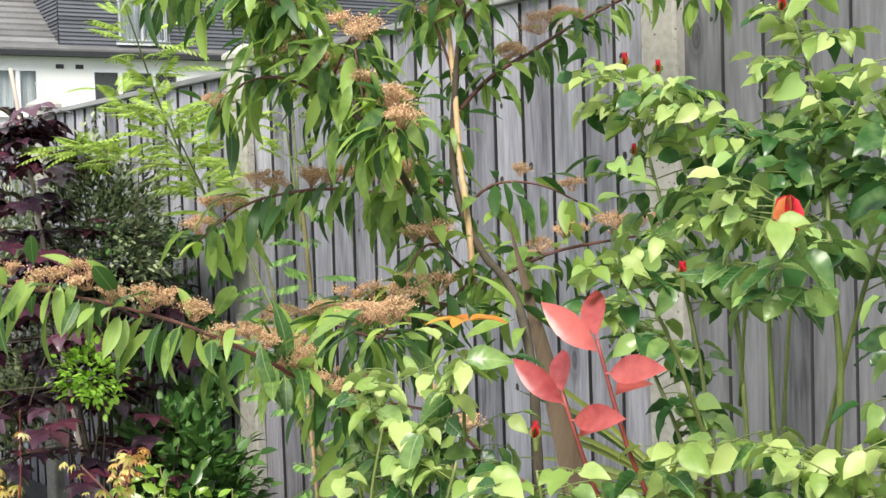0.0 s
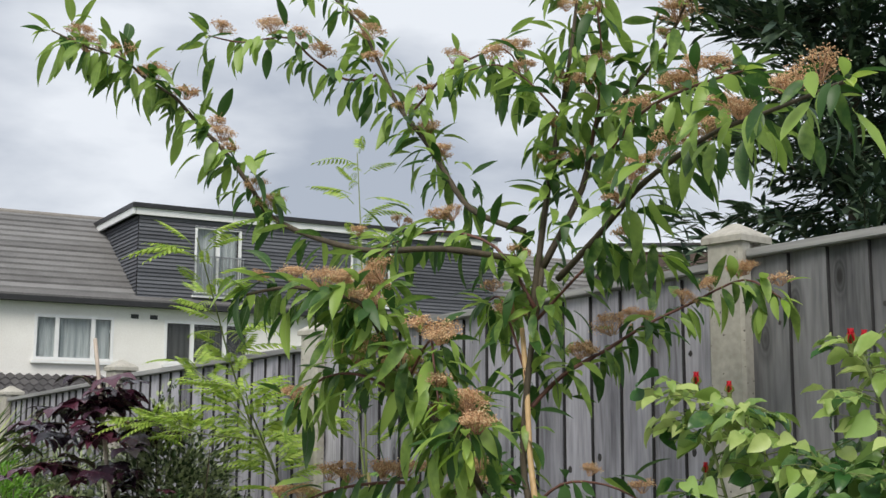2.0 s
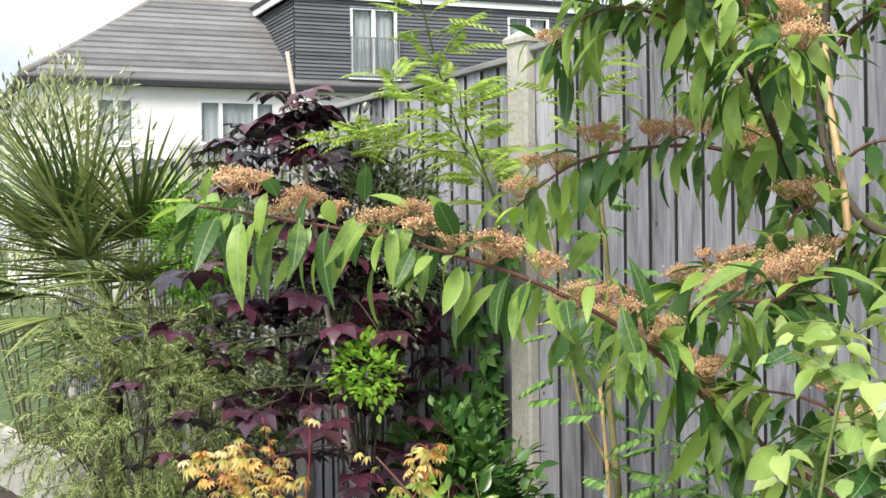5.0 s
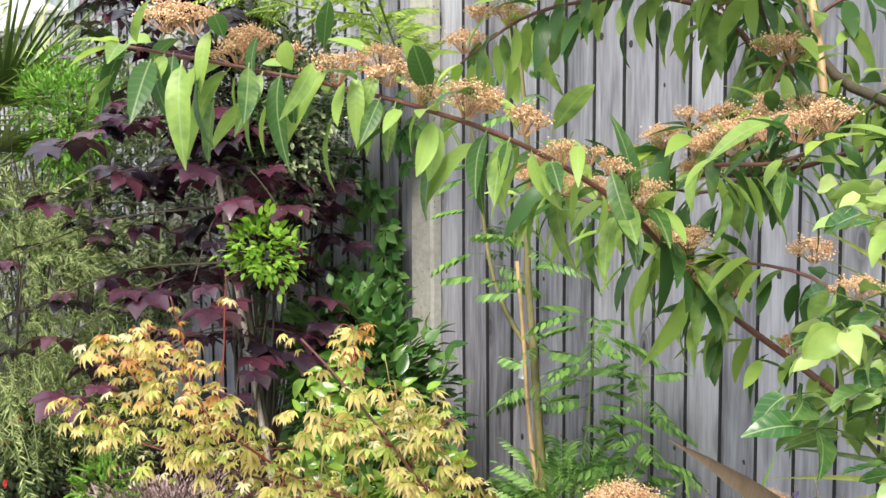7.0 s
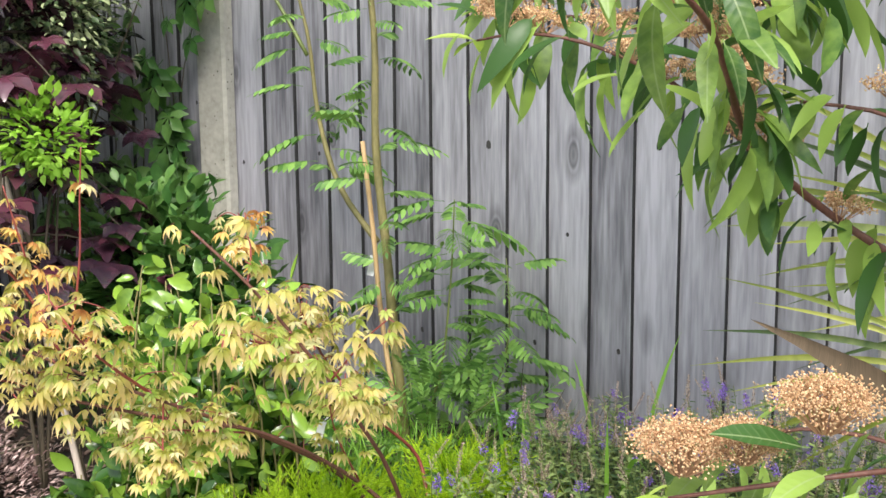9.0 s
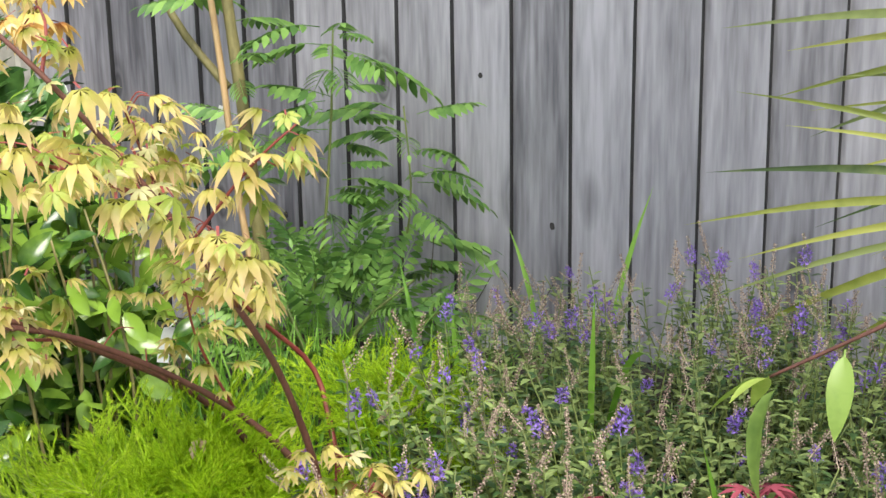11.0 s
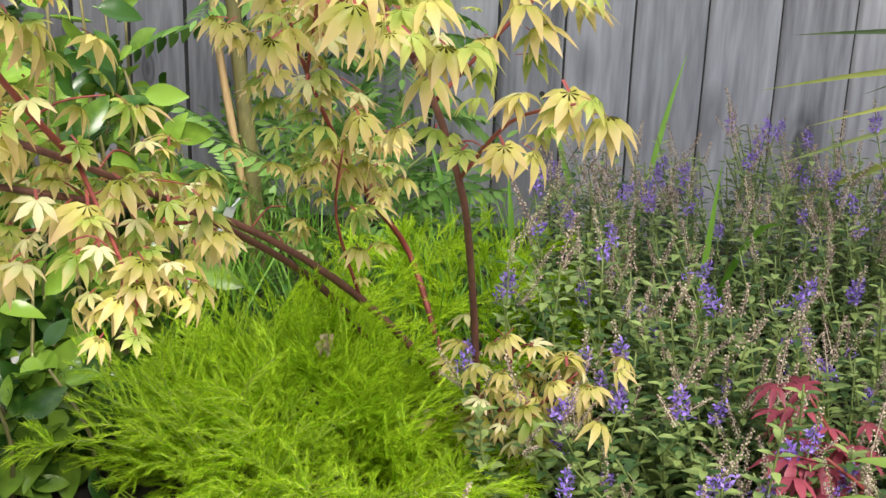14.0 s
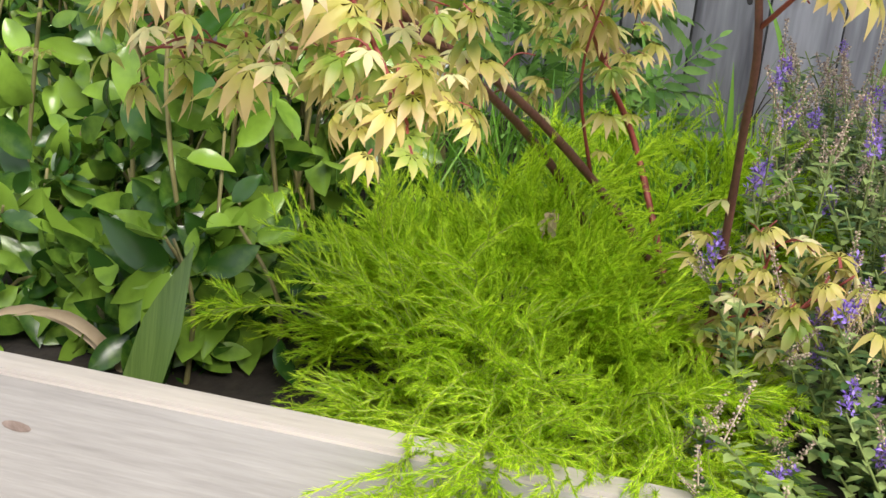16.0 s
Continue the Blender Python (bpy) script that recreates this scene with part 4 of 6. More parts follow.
CM = [corymb(0.031, 600, 1), corymb(0.026, 480, 2), corymb(0.036, 720, 3)]
CB = corymb(0.043, 3000, 8, 0.0008, 0.0017, 0.2)
BOUGHS = [  # stem points, radii, leaves per metre, clusters per metre
    ([(1.46, -0.95, 0.3), (1.42, -0.93, 0.75), (1.40, -0.945, 1.05), (1.395, -0.95, 1.28), (1.28, -0.88, 1.42), (1.06, -0.755, 1.49), (0.95, -0.72, 1.63), (0.94, -0.7, 1.84), (0.95, -0.66, 2.1)], 0.0105, 0.007, 22, 0),
    ([(0.93, -0.68, 1.97), (0.96, -0.65, 2.28), (0.99, -0.63, 2.47), (1.02, -0.62, 2.65), (1.03, -0.6, 2.85)], 0.0085, 0.003, 62, 6),
    ([(0.95, -0.66, 2.1), (1.02, -0.6, 2.28), (1.05, -0.58, 2.43), (1.15, -0.56, 2.5), (1.24, -0.55, 2.58), (1.36, -0.55, 2.75)], 0.0085, 0.003, 58, 6),
    ([(1.0, -0.66, 2.07), (1.16, -0.7, 2.14), (1.32, -0.75, 2.21), (1.46, -0.8, 2.24), (1.63, -0.88, 2.25), (1.79, -0.95, 2.24), (2.02, -1.07, 2.22)], 0.008, 0.003, 62, 14),
    ([(1.1, -0.64, 2.3), (1.3, -0.72, 2.37), (1.5, -0.8, 2.37), (1.66, -0.84, 2.36)], 0.005, 0.002, 55, 10),
    ([(0.89, -0.66, 2.19), (0.7, -0.66, 2.27), (0.59, -0.66, 2.39), (0.53, -0.67, 2.47), (0.43, -0.68, 2.58), (0.35, -0.69, 2.72), (0.24, -0.68, 2.86), (0.07, -0.68, 3.0), (-0.08, -0.68, 3.12)], 0.008, 0.003, 42, 7),
    ([(0.35, -0.69, 2.68), (0.29, -0.75, 2.67), (0.28, -0.85, 2.71), (0.31, -0.95, 2.74), (0.26, -1.05, 2.72), (0.17, -1.1, 2.75)], 0.004, 0.002, 55, 9),
    ([(0.47, -0.68, 2.54), (0.54, -0.66, 2.6), (0.61, -0.64, 2.65), (0.78, -0.62, 2.66), (0.83, -0.6, 2.56)], 0.004, 0.002, 45, 7),
    ([(0.91, -0.7, 2.12), (0.82, -0.85, 2.14), (0.64, -0.95, 2.15), (0.4, -1.02, 2.24), (0.36, -1.08, 2.33), (0.34, -1.13, 2.4), (0.28, -1.18, 2.48), (0.27, -1.24, 2.54), (0.24, -1.3, 2.58), (0.27, -1.38, 2.61), (0.21, -1.44, 2.64), (0.13, -1.5, 2.69)], 0.008, 0.002, 60, 9),
    ([(0.92, -0.72, 1.49), (0.98, -0.85, 1.59), (1.05, -1.0, 1.71), (1.02, -1.1, 1.82), (0.98, -1.15, 1.95), (0.97, -1.2, 1.99), (0.84, -1.25, 2.02), (0.74, -1.3, 2.01)], 0.009, 0.003, 78, 13),
    ([(0.92, -0.75, 1.5), (0.9, -0.82, 1.58), (0.84, -0.9, 1.62), (0.74, -1.0, 1.62), (0.66, -1.08, 1.59), (0.55, -1.12, 1.52)], 0.006, 0.002, 95, 22),
    ([(1.405, -0.935, 0.92), (1.25, -0.93, 0.99), (1.12, -0.96, 1.07), (1.06, -1.08, 1.17), (1.08, -1.2, 1.255), (1.10, -1.32, 1.325), (1.07, -1.45, 1.395), (1.01, -1.56, 1.44), (0.95, -1.66, 1.47), (0.90, -1.78, 1.495), (0.87, -1.90, 1.515)], 0.0062, 0.002, 84, 17),
    ([(1.06, -1.0, 1.12), (0.95, -1.02, 1.22), (0.84, -1.06, 1.28), (0.74, -1.08, 1.30), (0.64, -1.06, 1.29)], 0.004, 0.0018, 80, 18),
    ([(1.10, -0.84, 1.38), (1.14, -0.98, 1.40), (1.10, -1.08, 1.40), (1.02, -1.14, 1.38)], 0.004, 0.0018, 80, 22),
    ([(1.16, -0.81, 1.38), (1.06, -0.9, 1.34), (1.03, -1.05, 1.34), (1.14, -1.15, 1.36), (1.3, -1.22, 1.37), (1.42, -1.3, 1.40)], 0.005, 0.002, 60, 13),
    ([(1.08, -0.78, 1.44), (0.88, -0.82, 1.30), (0.72, -0.88, 1.32), (0.6, -0.98, 1.33)], 0.004, 0.002, 60, 14),
    ([(0.92, -0.68, 1.78), (0.95, -0.6, 1.86), (0.99, -0.5, 1.92), (1.02, -0.4, 1.98), (1.06, -0.3, 2.03), (1.15, -0.2, 2.09), (1.24, -0.18, 2.04)], 0.006, 0.002, 60, 14),
    ([(0.95, -0.68, 2.0), (0.86, -0.72, 2.15), (0.72, -0.78, 2.2), (0.6, -0.85, 2.17)], 0.005, 0.002, 70, 10),
    ([(1.40, -0.92, 0.70), (1.45, -1.15, 0.84), (1.42, -1.35, 0.91), (1.34, -1.49, 0.925), (1.19, -1.555, 0.89)], 0.005, 0.002, 60, 0),
    ([(1.41, -0.92, 0.6), (1.27, -0.95, 0.76), (1.10, -0.97, 0.78), (1.02, -0.99, 0.73), (0.93, -1.0, 0.675)], 0.004, 0.0015, 13, 0),
    ([(1.44, -0.94, 0.45), (1.28, -1.03, 0.55), (1.08, -1.12, 0.585), (0.92, -1.19, 0.56), (0.785, -1.23, 0.515)], 0.004, 0.0016, 36, 9),
    ([(1.39, -0.93, 1.06), (1.31, -0.98, 1.12), (1.22, -1.03, 1.20), (1.12, -1.08, 1.22)], 0.005, 0.002, 55, 8),
    ([(1.04, -0.76, 1.40), (1.12, -0.62, 1.47), (1.25, -0.54, 1.5), (1.42, -0.52, 1.52)], 0.005, 0.002, 70, 16),
    ([(0.95, -0.72, 1.55), (1.0, -0.66, 1.62), (1.08, -0.6, 1.62), (1.15, -0.55, 1.58)], 0.004, 0.002, 60, 8),
    ([(0.98, -1.15, 1.95), (0.86, -1.05, 2.03), (0.72, -1.0, 2.02), (0.60, -0.98, 1.95)], 0.004, 0.002, 80, 12),
    ([(1.04, -1.05, 1.76), (0.92, -1.12, 1.84), (0.82, -1.16, 1.84), (0.74, -1.18, 1.78)], 0.004, 0.002, 80, 10),
    ([(1.02, -1.1, 1.82), (1.12, -1.12, 1.9), (1.16, -1.14, 1.86), (1.2, -1.16, 1.78)], 0.003, 0.002, 80, 14),
    ([(1.05, -1.0, 1.71), (1.16, -1.08, 1.76), (1.26, -1.14, 1.75), (1.30, -1.18, 1.70)], 0.003, 0.002, 80, 20),
    ([(0.95, -0.68, 1.98), (1.06, -0.62, 2.1), (1.14, -0.6, 2.12), (1.24, -0.58, 2.1)], 0.004, 0.002, 70, 10),
    ([(0.94, -0.70, 1.85), (0.84, -0.66, 1.98), (0.78, -0.64, 2.05), (0.70, -0.62, 2.04)], 0.004, 0.002, 70, 8),
    ([(0.99, -0.64, 2.45), (0.90, -0.66, 2.55), (0.82, -0.68, 2.60), (0.74, -0.7, 2.60)], 0.003, 0.0015, 60, 10),
    ([(1.03, -0.59, 2.35), (1.12, -0.64, 2.48), (1.16, -0.68, 2.6), (1.15, -0.7, 2.72)], 0.003, 0.0015, 60, 10),
    ([(0.92, -0.72, 1.62), (0.82, -0.74, 1.72), (0.74, -0.76, 1.76), (0.66, -0.78, 1.74)], 0.004, 0.002, 60, 10),
    ([(1.02, -0.76, 1.44), (1.05, -0.86, 1.5), (1.10, -0.95, 1.5), (1.12, -1.02, 1.44)], 0.004, 0.002, 70, 8),
]
leaf_poses, n_cluster = [], 0
for pts, r0, r1, dens, cl in BOUGHS:
    v, f, fine = tube(pts, r0, r1, 7 if r0 > 0.007 else 5, 0.12)
    under("trunk" if r0 > 0.01 else "branch", mesh("branch", v, f, M_wood if r0 > 0.0065 else M_twig), coton)
    ln = sum((b - a).length for a, b in zip(fine, fine[1:]))
    skip = 0.42 if r0 > 0.01 else 0.12 if r0 > 0.0045 else 0.0
    many = int(ln * dens * (1.2 if dens == 36 else 2.3 if pts[-1][2] > 1.6 else 1.25))
    for k in range(many):
        t = skip + (1 - skip) * (k + rnd.random()) / max(1, many)
        p, d = along(fine, t * (len(fine) - 1))
        side = Vector((rnd.uniform(-1, 1), rnd.uniform(-1, 1), rnd.uniform(-0.5, 0.5)))
        side = (side - d * side.dot(d)).normalized()
        fresh = rnd.random() < 0.16
        way = side * 0.75 + d * rnd.uniform(0.1, 0.7) + Vector((0, 0, rnd.uniform(0.0, 0.7) if fresh else rnd.uniform(-1.25, 0.0)))
        twig = side * rnd.uniform(0.0, 0.05)
        if dens == 36:
            way = Vector((0.25, -1.0, -0.55)) if k % 3 else Vector((-0.75, 0.7, 0.15))
            way, twig = way + jitter(0.22) + Vector((-0.35, 0, 0)), side * 0.004
        leaf_poses.append((aim(p + twig, way, Vector((0, 0, 1)) + jitter(0.35), rnd.uniform(0.65, 1.2) * (0.9 if p.z > 1.7 else 1.0), rnd.uniform(-25, 25)), p.y))
    tip, heading = along(fine, len(fine) - 1)
    for k in range(3 if r0 < 0.01 else 0):
        a = k * 2.1 + len(pts)
        way = heading * 0.8 + Vector((math.cos(a) * 0.6, math.sin(a) * 0.6, 0.25 - 0.25 * k))
        under("young_leaf", LY, coton, aim(tip, way, Vector((0, 0, 1)) + jitter(0.3), rnd.uniform(0.55, 0.95)))
    for k in range(int(ln * cl)):
        t = 0.18 + 0.80 * (k + rnd.random()) / max(1, int(ln * cl))
        p, d = along(fine, t * (len(fine) - 1))
        q = p + Vector((rnd.uniform(-0.02, 0.02), rnd.uniform(-0.02, 0.02), rnd.uniform(0.012, 0.045)))
        under("corymb", CM[n_cluster % 3], coton, aim(q, (rnd.uniform(-1, 1), rnd.uniform(-1, 1), 0), Vector((0, 0, 1)) + jitter(0.4), rnd.uniform(0.75, 1.15)))
        n_cluster += 1
for place, size in (((1.20, -1.55, 0.935), 1.0), ((1.315, -1.51, 0.985), 1.0), ((1.25, -1.53, 0.945), 0.8), ((1.24, -1.15, 0.90), 0.7)):
    under("corymb", CB, coton, aim(place, (0.4, -1, 0), (0.1, -0.25, 1), size))
leaf_poses.sort(key=lambda a: a[1])
leaves_on(coton, [a for a, _ in leaf_poses], LM, most=300, rest_mat=M_coton)


def cane(name, a, b, r, mat, label):
    ob = thing(name, a, label, "cane")
    mid = [Vector(a).lerp(Vector(b), t) + Vector((0.004 * math.sin(t * 9), 0, 0)) for t in (0, 0.25, 0.5, 0.75, 1)]
    v, f, _ = tube(mid, r, r * 0.8, 8, 0.06)
    under("stake", mesh("stake", v, f, mat), ob)
    return ob


cane("bamboo_cane", (1.06, -0.775, 1.40), (0.895, -0.675, 1.965), 0.0075, M_bamboo, "tan bamboo cane tied along the cotoneaster trunk")


# ---- shrubs, climbers and flowers ----
def bush(name, base, centre, size, count, leaf_len, leaf_w, mat, label, category, seed=1, stems=10, big=0, shape=None, up=0.3, wood=M_wood):
    """A dense shrub: stems fanning from the base into an uneven crown of small leaves."""
    g = random.Random(seed)
    ob = thing(name, base, label, category)
    c, s = Vector(centre), Vector(size)
    for k in range(stems):
        a = Vector((g.uniform(-1, 1), g.uniform(-1, 1), g.uniform(-0.2, 1))).normalized()
        e = c + Vector((a.x * s.x, a.y * s.y, a.z * s.z)) * 0.85
        m = Vector(base).lerp(e, 0.5) + Vector((g.uniform(-0.05, 0.05), g.uniform(-0.05, 0.05), 0.03))
        v, f, _ = tube([base, m, e], 0.006, 0.002, 5)
        under("stem", mesh("stem", v, f, wood), ob)
    geo = [leaf(leaf_len, leaf_w, 0.45, 0.3, d, 0.08, 4) for d in (0.15, 0.35)] if shape is None else shape
    p = Pile()
    for k in range(count):
        a = Vector((g.gauss(0, 1), g.gauss(0, 1), g.gauss(0, 1))).normalized()
        q = g.uniform(0.35, 1.0) ** 0.5
        lump = 0.72 + 0.45 * noise.noise((a.x * 2.6 + seed, a.y * 2.6, a.z * 2.6))
        pos = c + Vector((a.x * s.x, a.y * s.y, a.z * s.z)) * q * lump
        if pos.z < base[2] + 0.01:
            continue
        way = a + Vector((g.uniform(-0.7, 0.7), g.uniform(-0.7, 0.7), g.uniform(-0.6, 0.6) + up))
        p.add(*geo[k % len(geo)], aim(pos, way, Vector((0, 0, 1)) + Vector((g.uniform(-0.6, 0.6), g.uniform(-0.6, 0.6), 0)), g.uniform(0.6, 1.25)))
    under("foliage", p.mesh("foliage", mat), ob, None, "", "stuff")
    return ob


bush("evergreen_shrub", (-1.45, -0.35, 0.14), (-1.30, -0.42, 1.42), (0.48, 0.30, 0.50), 9000, 0.028, 0.013, M_palegreen, "dense shrub with small grey-green leaves by the fence", "shrub", 3, 14)
bush("evergreen_shrub", (-2.2, -0.5, 0.14), (-2.15, -0.5, 1.1), (0.7, 0.38, 0.75), 10000, 0.030, 0.013, M_palegreen, "dense shrub with small grey-green leaves by the fence", "shrub", 4, 14)


def petiole_leaf_poses(fine, count, spread, drop, lo=0.2, size=(0.7, 1.15), g=rnd, flat=0.3):
    """Poses of leaves in loose layers round the outer part of a stem."""
    out = []
    for k in range(count):
        t = lo + (1 - lo) * (k + g.random()) / count
        p, d = along(fine, t * (len(fine) - 1))
        a = g.uniform(0, 6.283)
        q = spread * math.sqrt(g.random())
        pos = p + Vector((math.cos(a) * q, math.sin(a) * q, g.uniform(-0.5, 0.6) * spread * flat))
        way = Vector((math.cos(a), math.sin(a), g.uniform(-drop, 0.15) if drop > 0 else g.uniform(0.0, -drop))) + d * 0.3
        out.append(aim(pos, way, Vector((0, 0, 1)) + Vector((g.uniform(-0.4, 0.4), g.uniform(-0.4, 0.4), 0)), g.uniform(*size)))
    return out


def stem(parent, pts, r0, r1, mat, name="stem", sides=6):
    v, f, fine = tube(pts, r0, r1, sides, 0.1)
    under(name, mesh(name, v, f, mat), parent)
    return fine


# ---- golden Japanese maple ----
jm = thing("japanese_maple", (0.42, -0.93, soil_z(0.4)), "golden yellow Japanese maple with red twigs arching over the bed", "tree")


def maple_leaf(size, lobes, spread, droop, mat):
    """A lobed leaf on a red stalk."""
    v, f = palmate(size, lobes, 0.36, spread, droop, 0.27)
    return mesh("maple_leaf", v, f, [mat, M_redstem], True, [0] * (len(f) - 1) + [1])


JM = [maple_leaf(*a) for a in ((0.025, 7, 235, 0.5, M_jmaple), (0.029, 5, 170, 0.95, M_jmaple), (0.022, 7, 250, 0.25, M_jmaplegreen), (0.027, 5, 190, 0.7, M_jmaplegreen), (0.026, 7, 220, 0.8, M_jmaple), (0.024, 5, 200, 0.4, M_jmaplepale))]
JT = [maple_leaf(*a) for a in ((0.025, 7, 225, 0.45, M_jmapletop), (0.029, 7, 225, 0.8, M_jmaple), (0.026, 7, 225, 0.7, M_jmapletop), (0.025, 7, 225, 0.5, M_jmaplepale))]
lp, tp = [], []
JSTEMS = [
    ([(0.40, -0.82, 0.28), (0.335, -0.865, 0.385), (0.266, -0.93, 0.52), (0.225, -1.08, 0.63), (0.187, -1.27, 0.735), (0.10, -1.38, 0.80), (-0.02, -1.44, 0.86)], 0.0052, 0.002, 74, 0.085, M_twig, 0),
    ([(0.40, -0.84, 0.29), (0.375, -0.865, 0.40), (0.30, -0.93, 0.52), (0.235, -1.10, 0.645), (0.19, -1.25, 0.70), (0.10, -1.38, 0.75), (0.0, -1.48, 0.79)], 0.0052, 0.002, 70, 0.09, M_twig, 0),
    ([(0.43, -0.93, 0.30), (0.43, -0.95, 0.45), (0.435, -1.02, 0.60), (0.44, -1.10, 0.705), (0.42, -1.18, 0.82), (0.36, -1.25, 0.94), (0.30, -1.30, 1.02)], 0.0046, 0.002, 14, 0.05, M_twig, 0),
    ([(0.40, -0.83, 0.30), (0.345, -0.79, 0.43), (0.303, -0.767, 0.52), (0.28, -0.84, 0.60), (0.27, -0.92, 0.68), (0.26, -0.98, 0.76), (0.25, -1.02, 0.84)], 0.0045, 0.0015, 60, 0.065, M_redstem, 0),
    ([(0.44, -1.10, 0.705), (0.50, -1.20, 0.78), (0.56, -1.28, 0.815)], 0.002, 0.001, 15, 0.038, M_redstem, 0),
    ([(0.43, -0.94, 0.34), (0.46, -0.97, 0.44), (0.475, -0.99, 0.525)], 0.002, 0.001, 30, 0.06, M_redstem, 0),
    ([(0.43, -0.94, 0.36), (0.495, -0.99, 0.45), (0.54, -1.02, 0.51)], 0.002, 0.001, 26, 0.055, M_redstem, 0),
    ([(0.42, -1.18, 0.82), (0.42, -1.27, 0.86), (0.40, -1.35, 0.89)], 0.003, 0.0012, 34, 0.07, M_redstem, 0),
    ([(0.43, -1.15, 0.78), (0.49, -1.14, 0.85), (0.53, -1.12, 0.89)], 0.002, 0.001, 13, 0.04, M_redstem, 0),
    ([(0.187, -1.27, 0.735), (0.20, -1.38, 0.82), (0.22, -1.45, 0.88), (0.20, -1.48, 0.94)], 0.003, 0.0012, 46, 0.075, M_redstem, 0),
    ([(0.187, -1.27, 0.735), (0.25, -1.33, 0.69), (0.28, -1.36, 0.665)], 0.002, 0.001, 26, 0.05, M_redstem, 0),
    ([(0.10, -1.38, 0.80), (0.08, -1.42, 0.91), (0.05, -1.46, 0.98), (0.02, -1.50, 1.03)], 0.003, 0.0012, 48, 0.075, M_redstem, 1),
    ([(0.10, -1.38, 0.80), (0.13, -1.37, 0.96), (0.14, -1.37, 1.06), (0.15, -1.37, 1.14)], 0.0022, 0.001, 3, 0.012, M_redstem, 1),
    ([(0.08, -1.40, 0.88), (0.06, -1.42, 1.0), (0.055, -1.44, 1.085)], 0.0018, 0.001, 2, 0.010, M_redstem, 1),
    ([(0.0, -1.48, 0.79), (-0.08, -1.52, 0.82), (-0.14, -1.54, 0.84)], 0.002, 0.001, 40, 0.08, M_redstem, 0),
    ([(-0.02, -1.44, 0.86), (-0.10, -1.46, 0.92), (-0.14, -1.46, 0.95)], 0.002, 0.001, 34, 0.07, M_redstem, 1),
    ([(0.36, -1.25, 0.94), (0.30, -1.18, 0.98), (0.235, -1.14, 1.02)], 0.002, 0.001, 18, 0.035, M_redstem, 1),
    ([(0.26, -0.98, 0.76), (0.30, -1.06, 0.84), (0.33, -1.12, 0.90)], 0.002, 0.001, 34, 0.06, M_redstem, 0),
    ([(0.235, -1.10, 0.645), (0.14, -1.20, 0.66), (0.05, -1.28, 0.66)], 0.002, 0.001, 36, 0.07, M_redstem, 0),
    ([(0.30, -0.93, 0.52), (0.29, -0.98, 0.62), (0.31, -1.02, 0.70)], 0.002, 0.001, 22, 0.05, M_redstem, 0),
]
for pts, r0, r1, n, spread, mat, top in JSTEMS:
    fine = stem(jm, pts, r0, r1, mat, "branch")
    (tp if top else lp).extend(petiole_leaf_poses(fine, int(n * 1.45) if n > 8 else n, spread * 1.1, 1.1, 0.55 if r0 > 0.004 else 0.25, (0.5, 0.9) if pts[-1][2] < 0.72 and pts[0][0] < 0.42 else (0.55, 1.08), rnd, 0.7))
    for _ in range(n // 9):
        t = rnd.uniform(0.4, 1.0)
        p, d = along(fine, t * (len(fine) - 1))
        e = p + Vector((rnd.uniform(-1, 1), rnd.uniform(-1, 1), rnd.uniform(-0.2, 0.5))) * spread * 0.8
        under("twig", mesh("twig", *tube([p, p.lerp(e, 0.5) + Vector((0, 0, 0.01)), e], 0.0011, 0.0007, 4)[:2], M_redstem), jm)
wv, wf = leaf(0.024, 0.010, 0.5, 0.9, 0.3, 0.1, 6, 0.3)
p = Pile()
for k in range(3):
    p.add(wv, wf, Matrix.Translation((0.28, -0.973, 0.497)) @ pose(0, 0, 0, -80 + 10 * k, 20 * k, 70 * k))
under("withered_leaf", p.mesh("withered_leaf", M_dry), jm, None, "withered tan leaf hanging from a stem")
for k, m in enumerate(lp):
    if m.translation.z > 0.86 and m.translation.x < 0.25 and k % 2:
        tp.append(m)
lp = [m for k, m in enumerate(lp) if not (m.translation.z > 0.86 and m.translation.x < 0.25 and k % 2)]
rnd.shuffle(lp)
leaves_on(jm, lp, JM, "maple_leaf", 300)
leaves_on(jm, tp, JT, "young_maple_leaf", 250)

# ---- purple-leaved maple tied to a cane ----
pm = thing("purple_maple", (-0.80, -0.68, soil_z(-0.8)), "young maple with dark purple leaves tied to a cane", "tree")
PM = [mesh("purple_leaf", *palmate(s, 5, 0.66, 225, d, 0.5), M_purple) for s, d in ((0.076, 0.18), (0.090, 0.3), (0.064, 0.1), (0.082, 0.42))]
main = stem(pm, [(-0.77, -0.68, 0.12), (-0.93, -0.70, 0.84), (-1.08, -0.70, 1.30), (-1.18, -0.72, 1.6), (-1.25, -0.72, 1.92)], 0.010, 0.003, M_wood, "trunk", 7)
pp = []
g = random.Random(61)
TIERS = [(1.89, 0.15, 4, 6), (1.80, 0.27, 6, 7), (1.70, 0.40, 7, 9), (1.56, 0.30, 5, 7), (1.44, 0.38, 5, 8), (1.30, 0.50, 7, 10), (1.14, 0.58, 8, 11), (0.98, 0.66, 8, 11), (0.82, 0.66, 8, 11), (0.66, 0.55, 6, 9)]
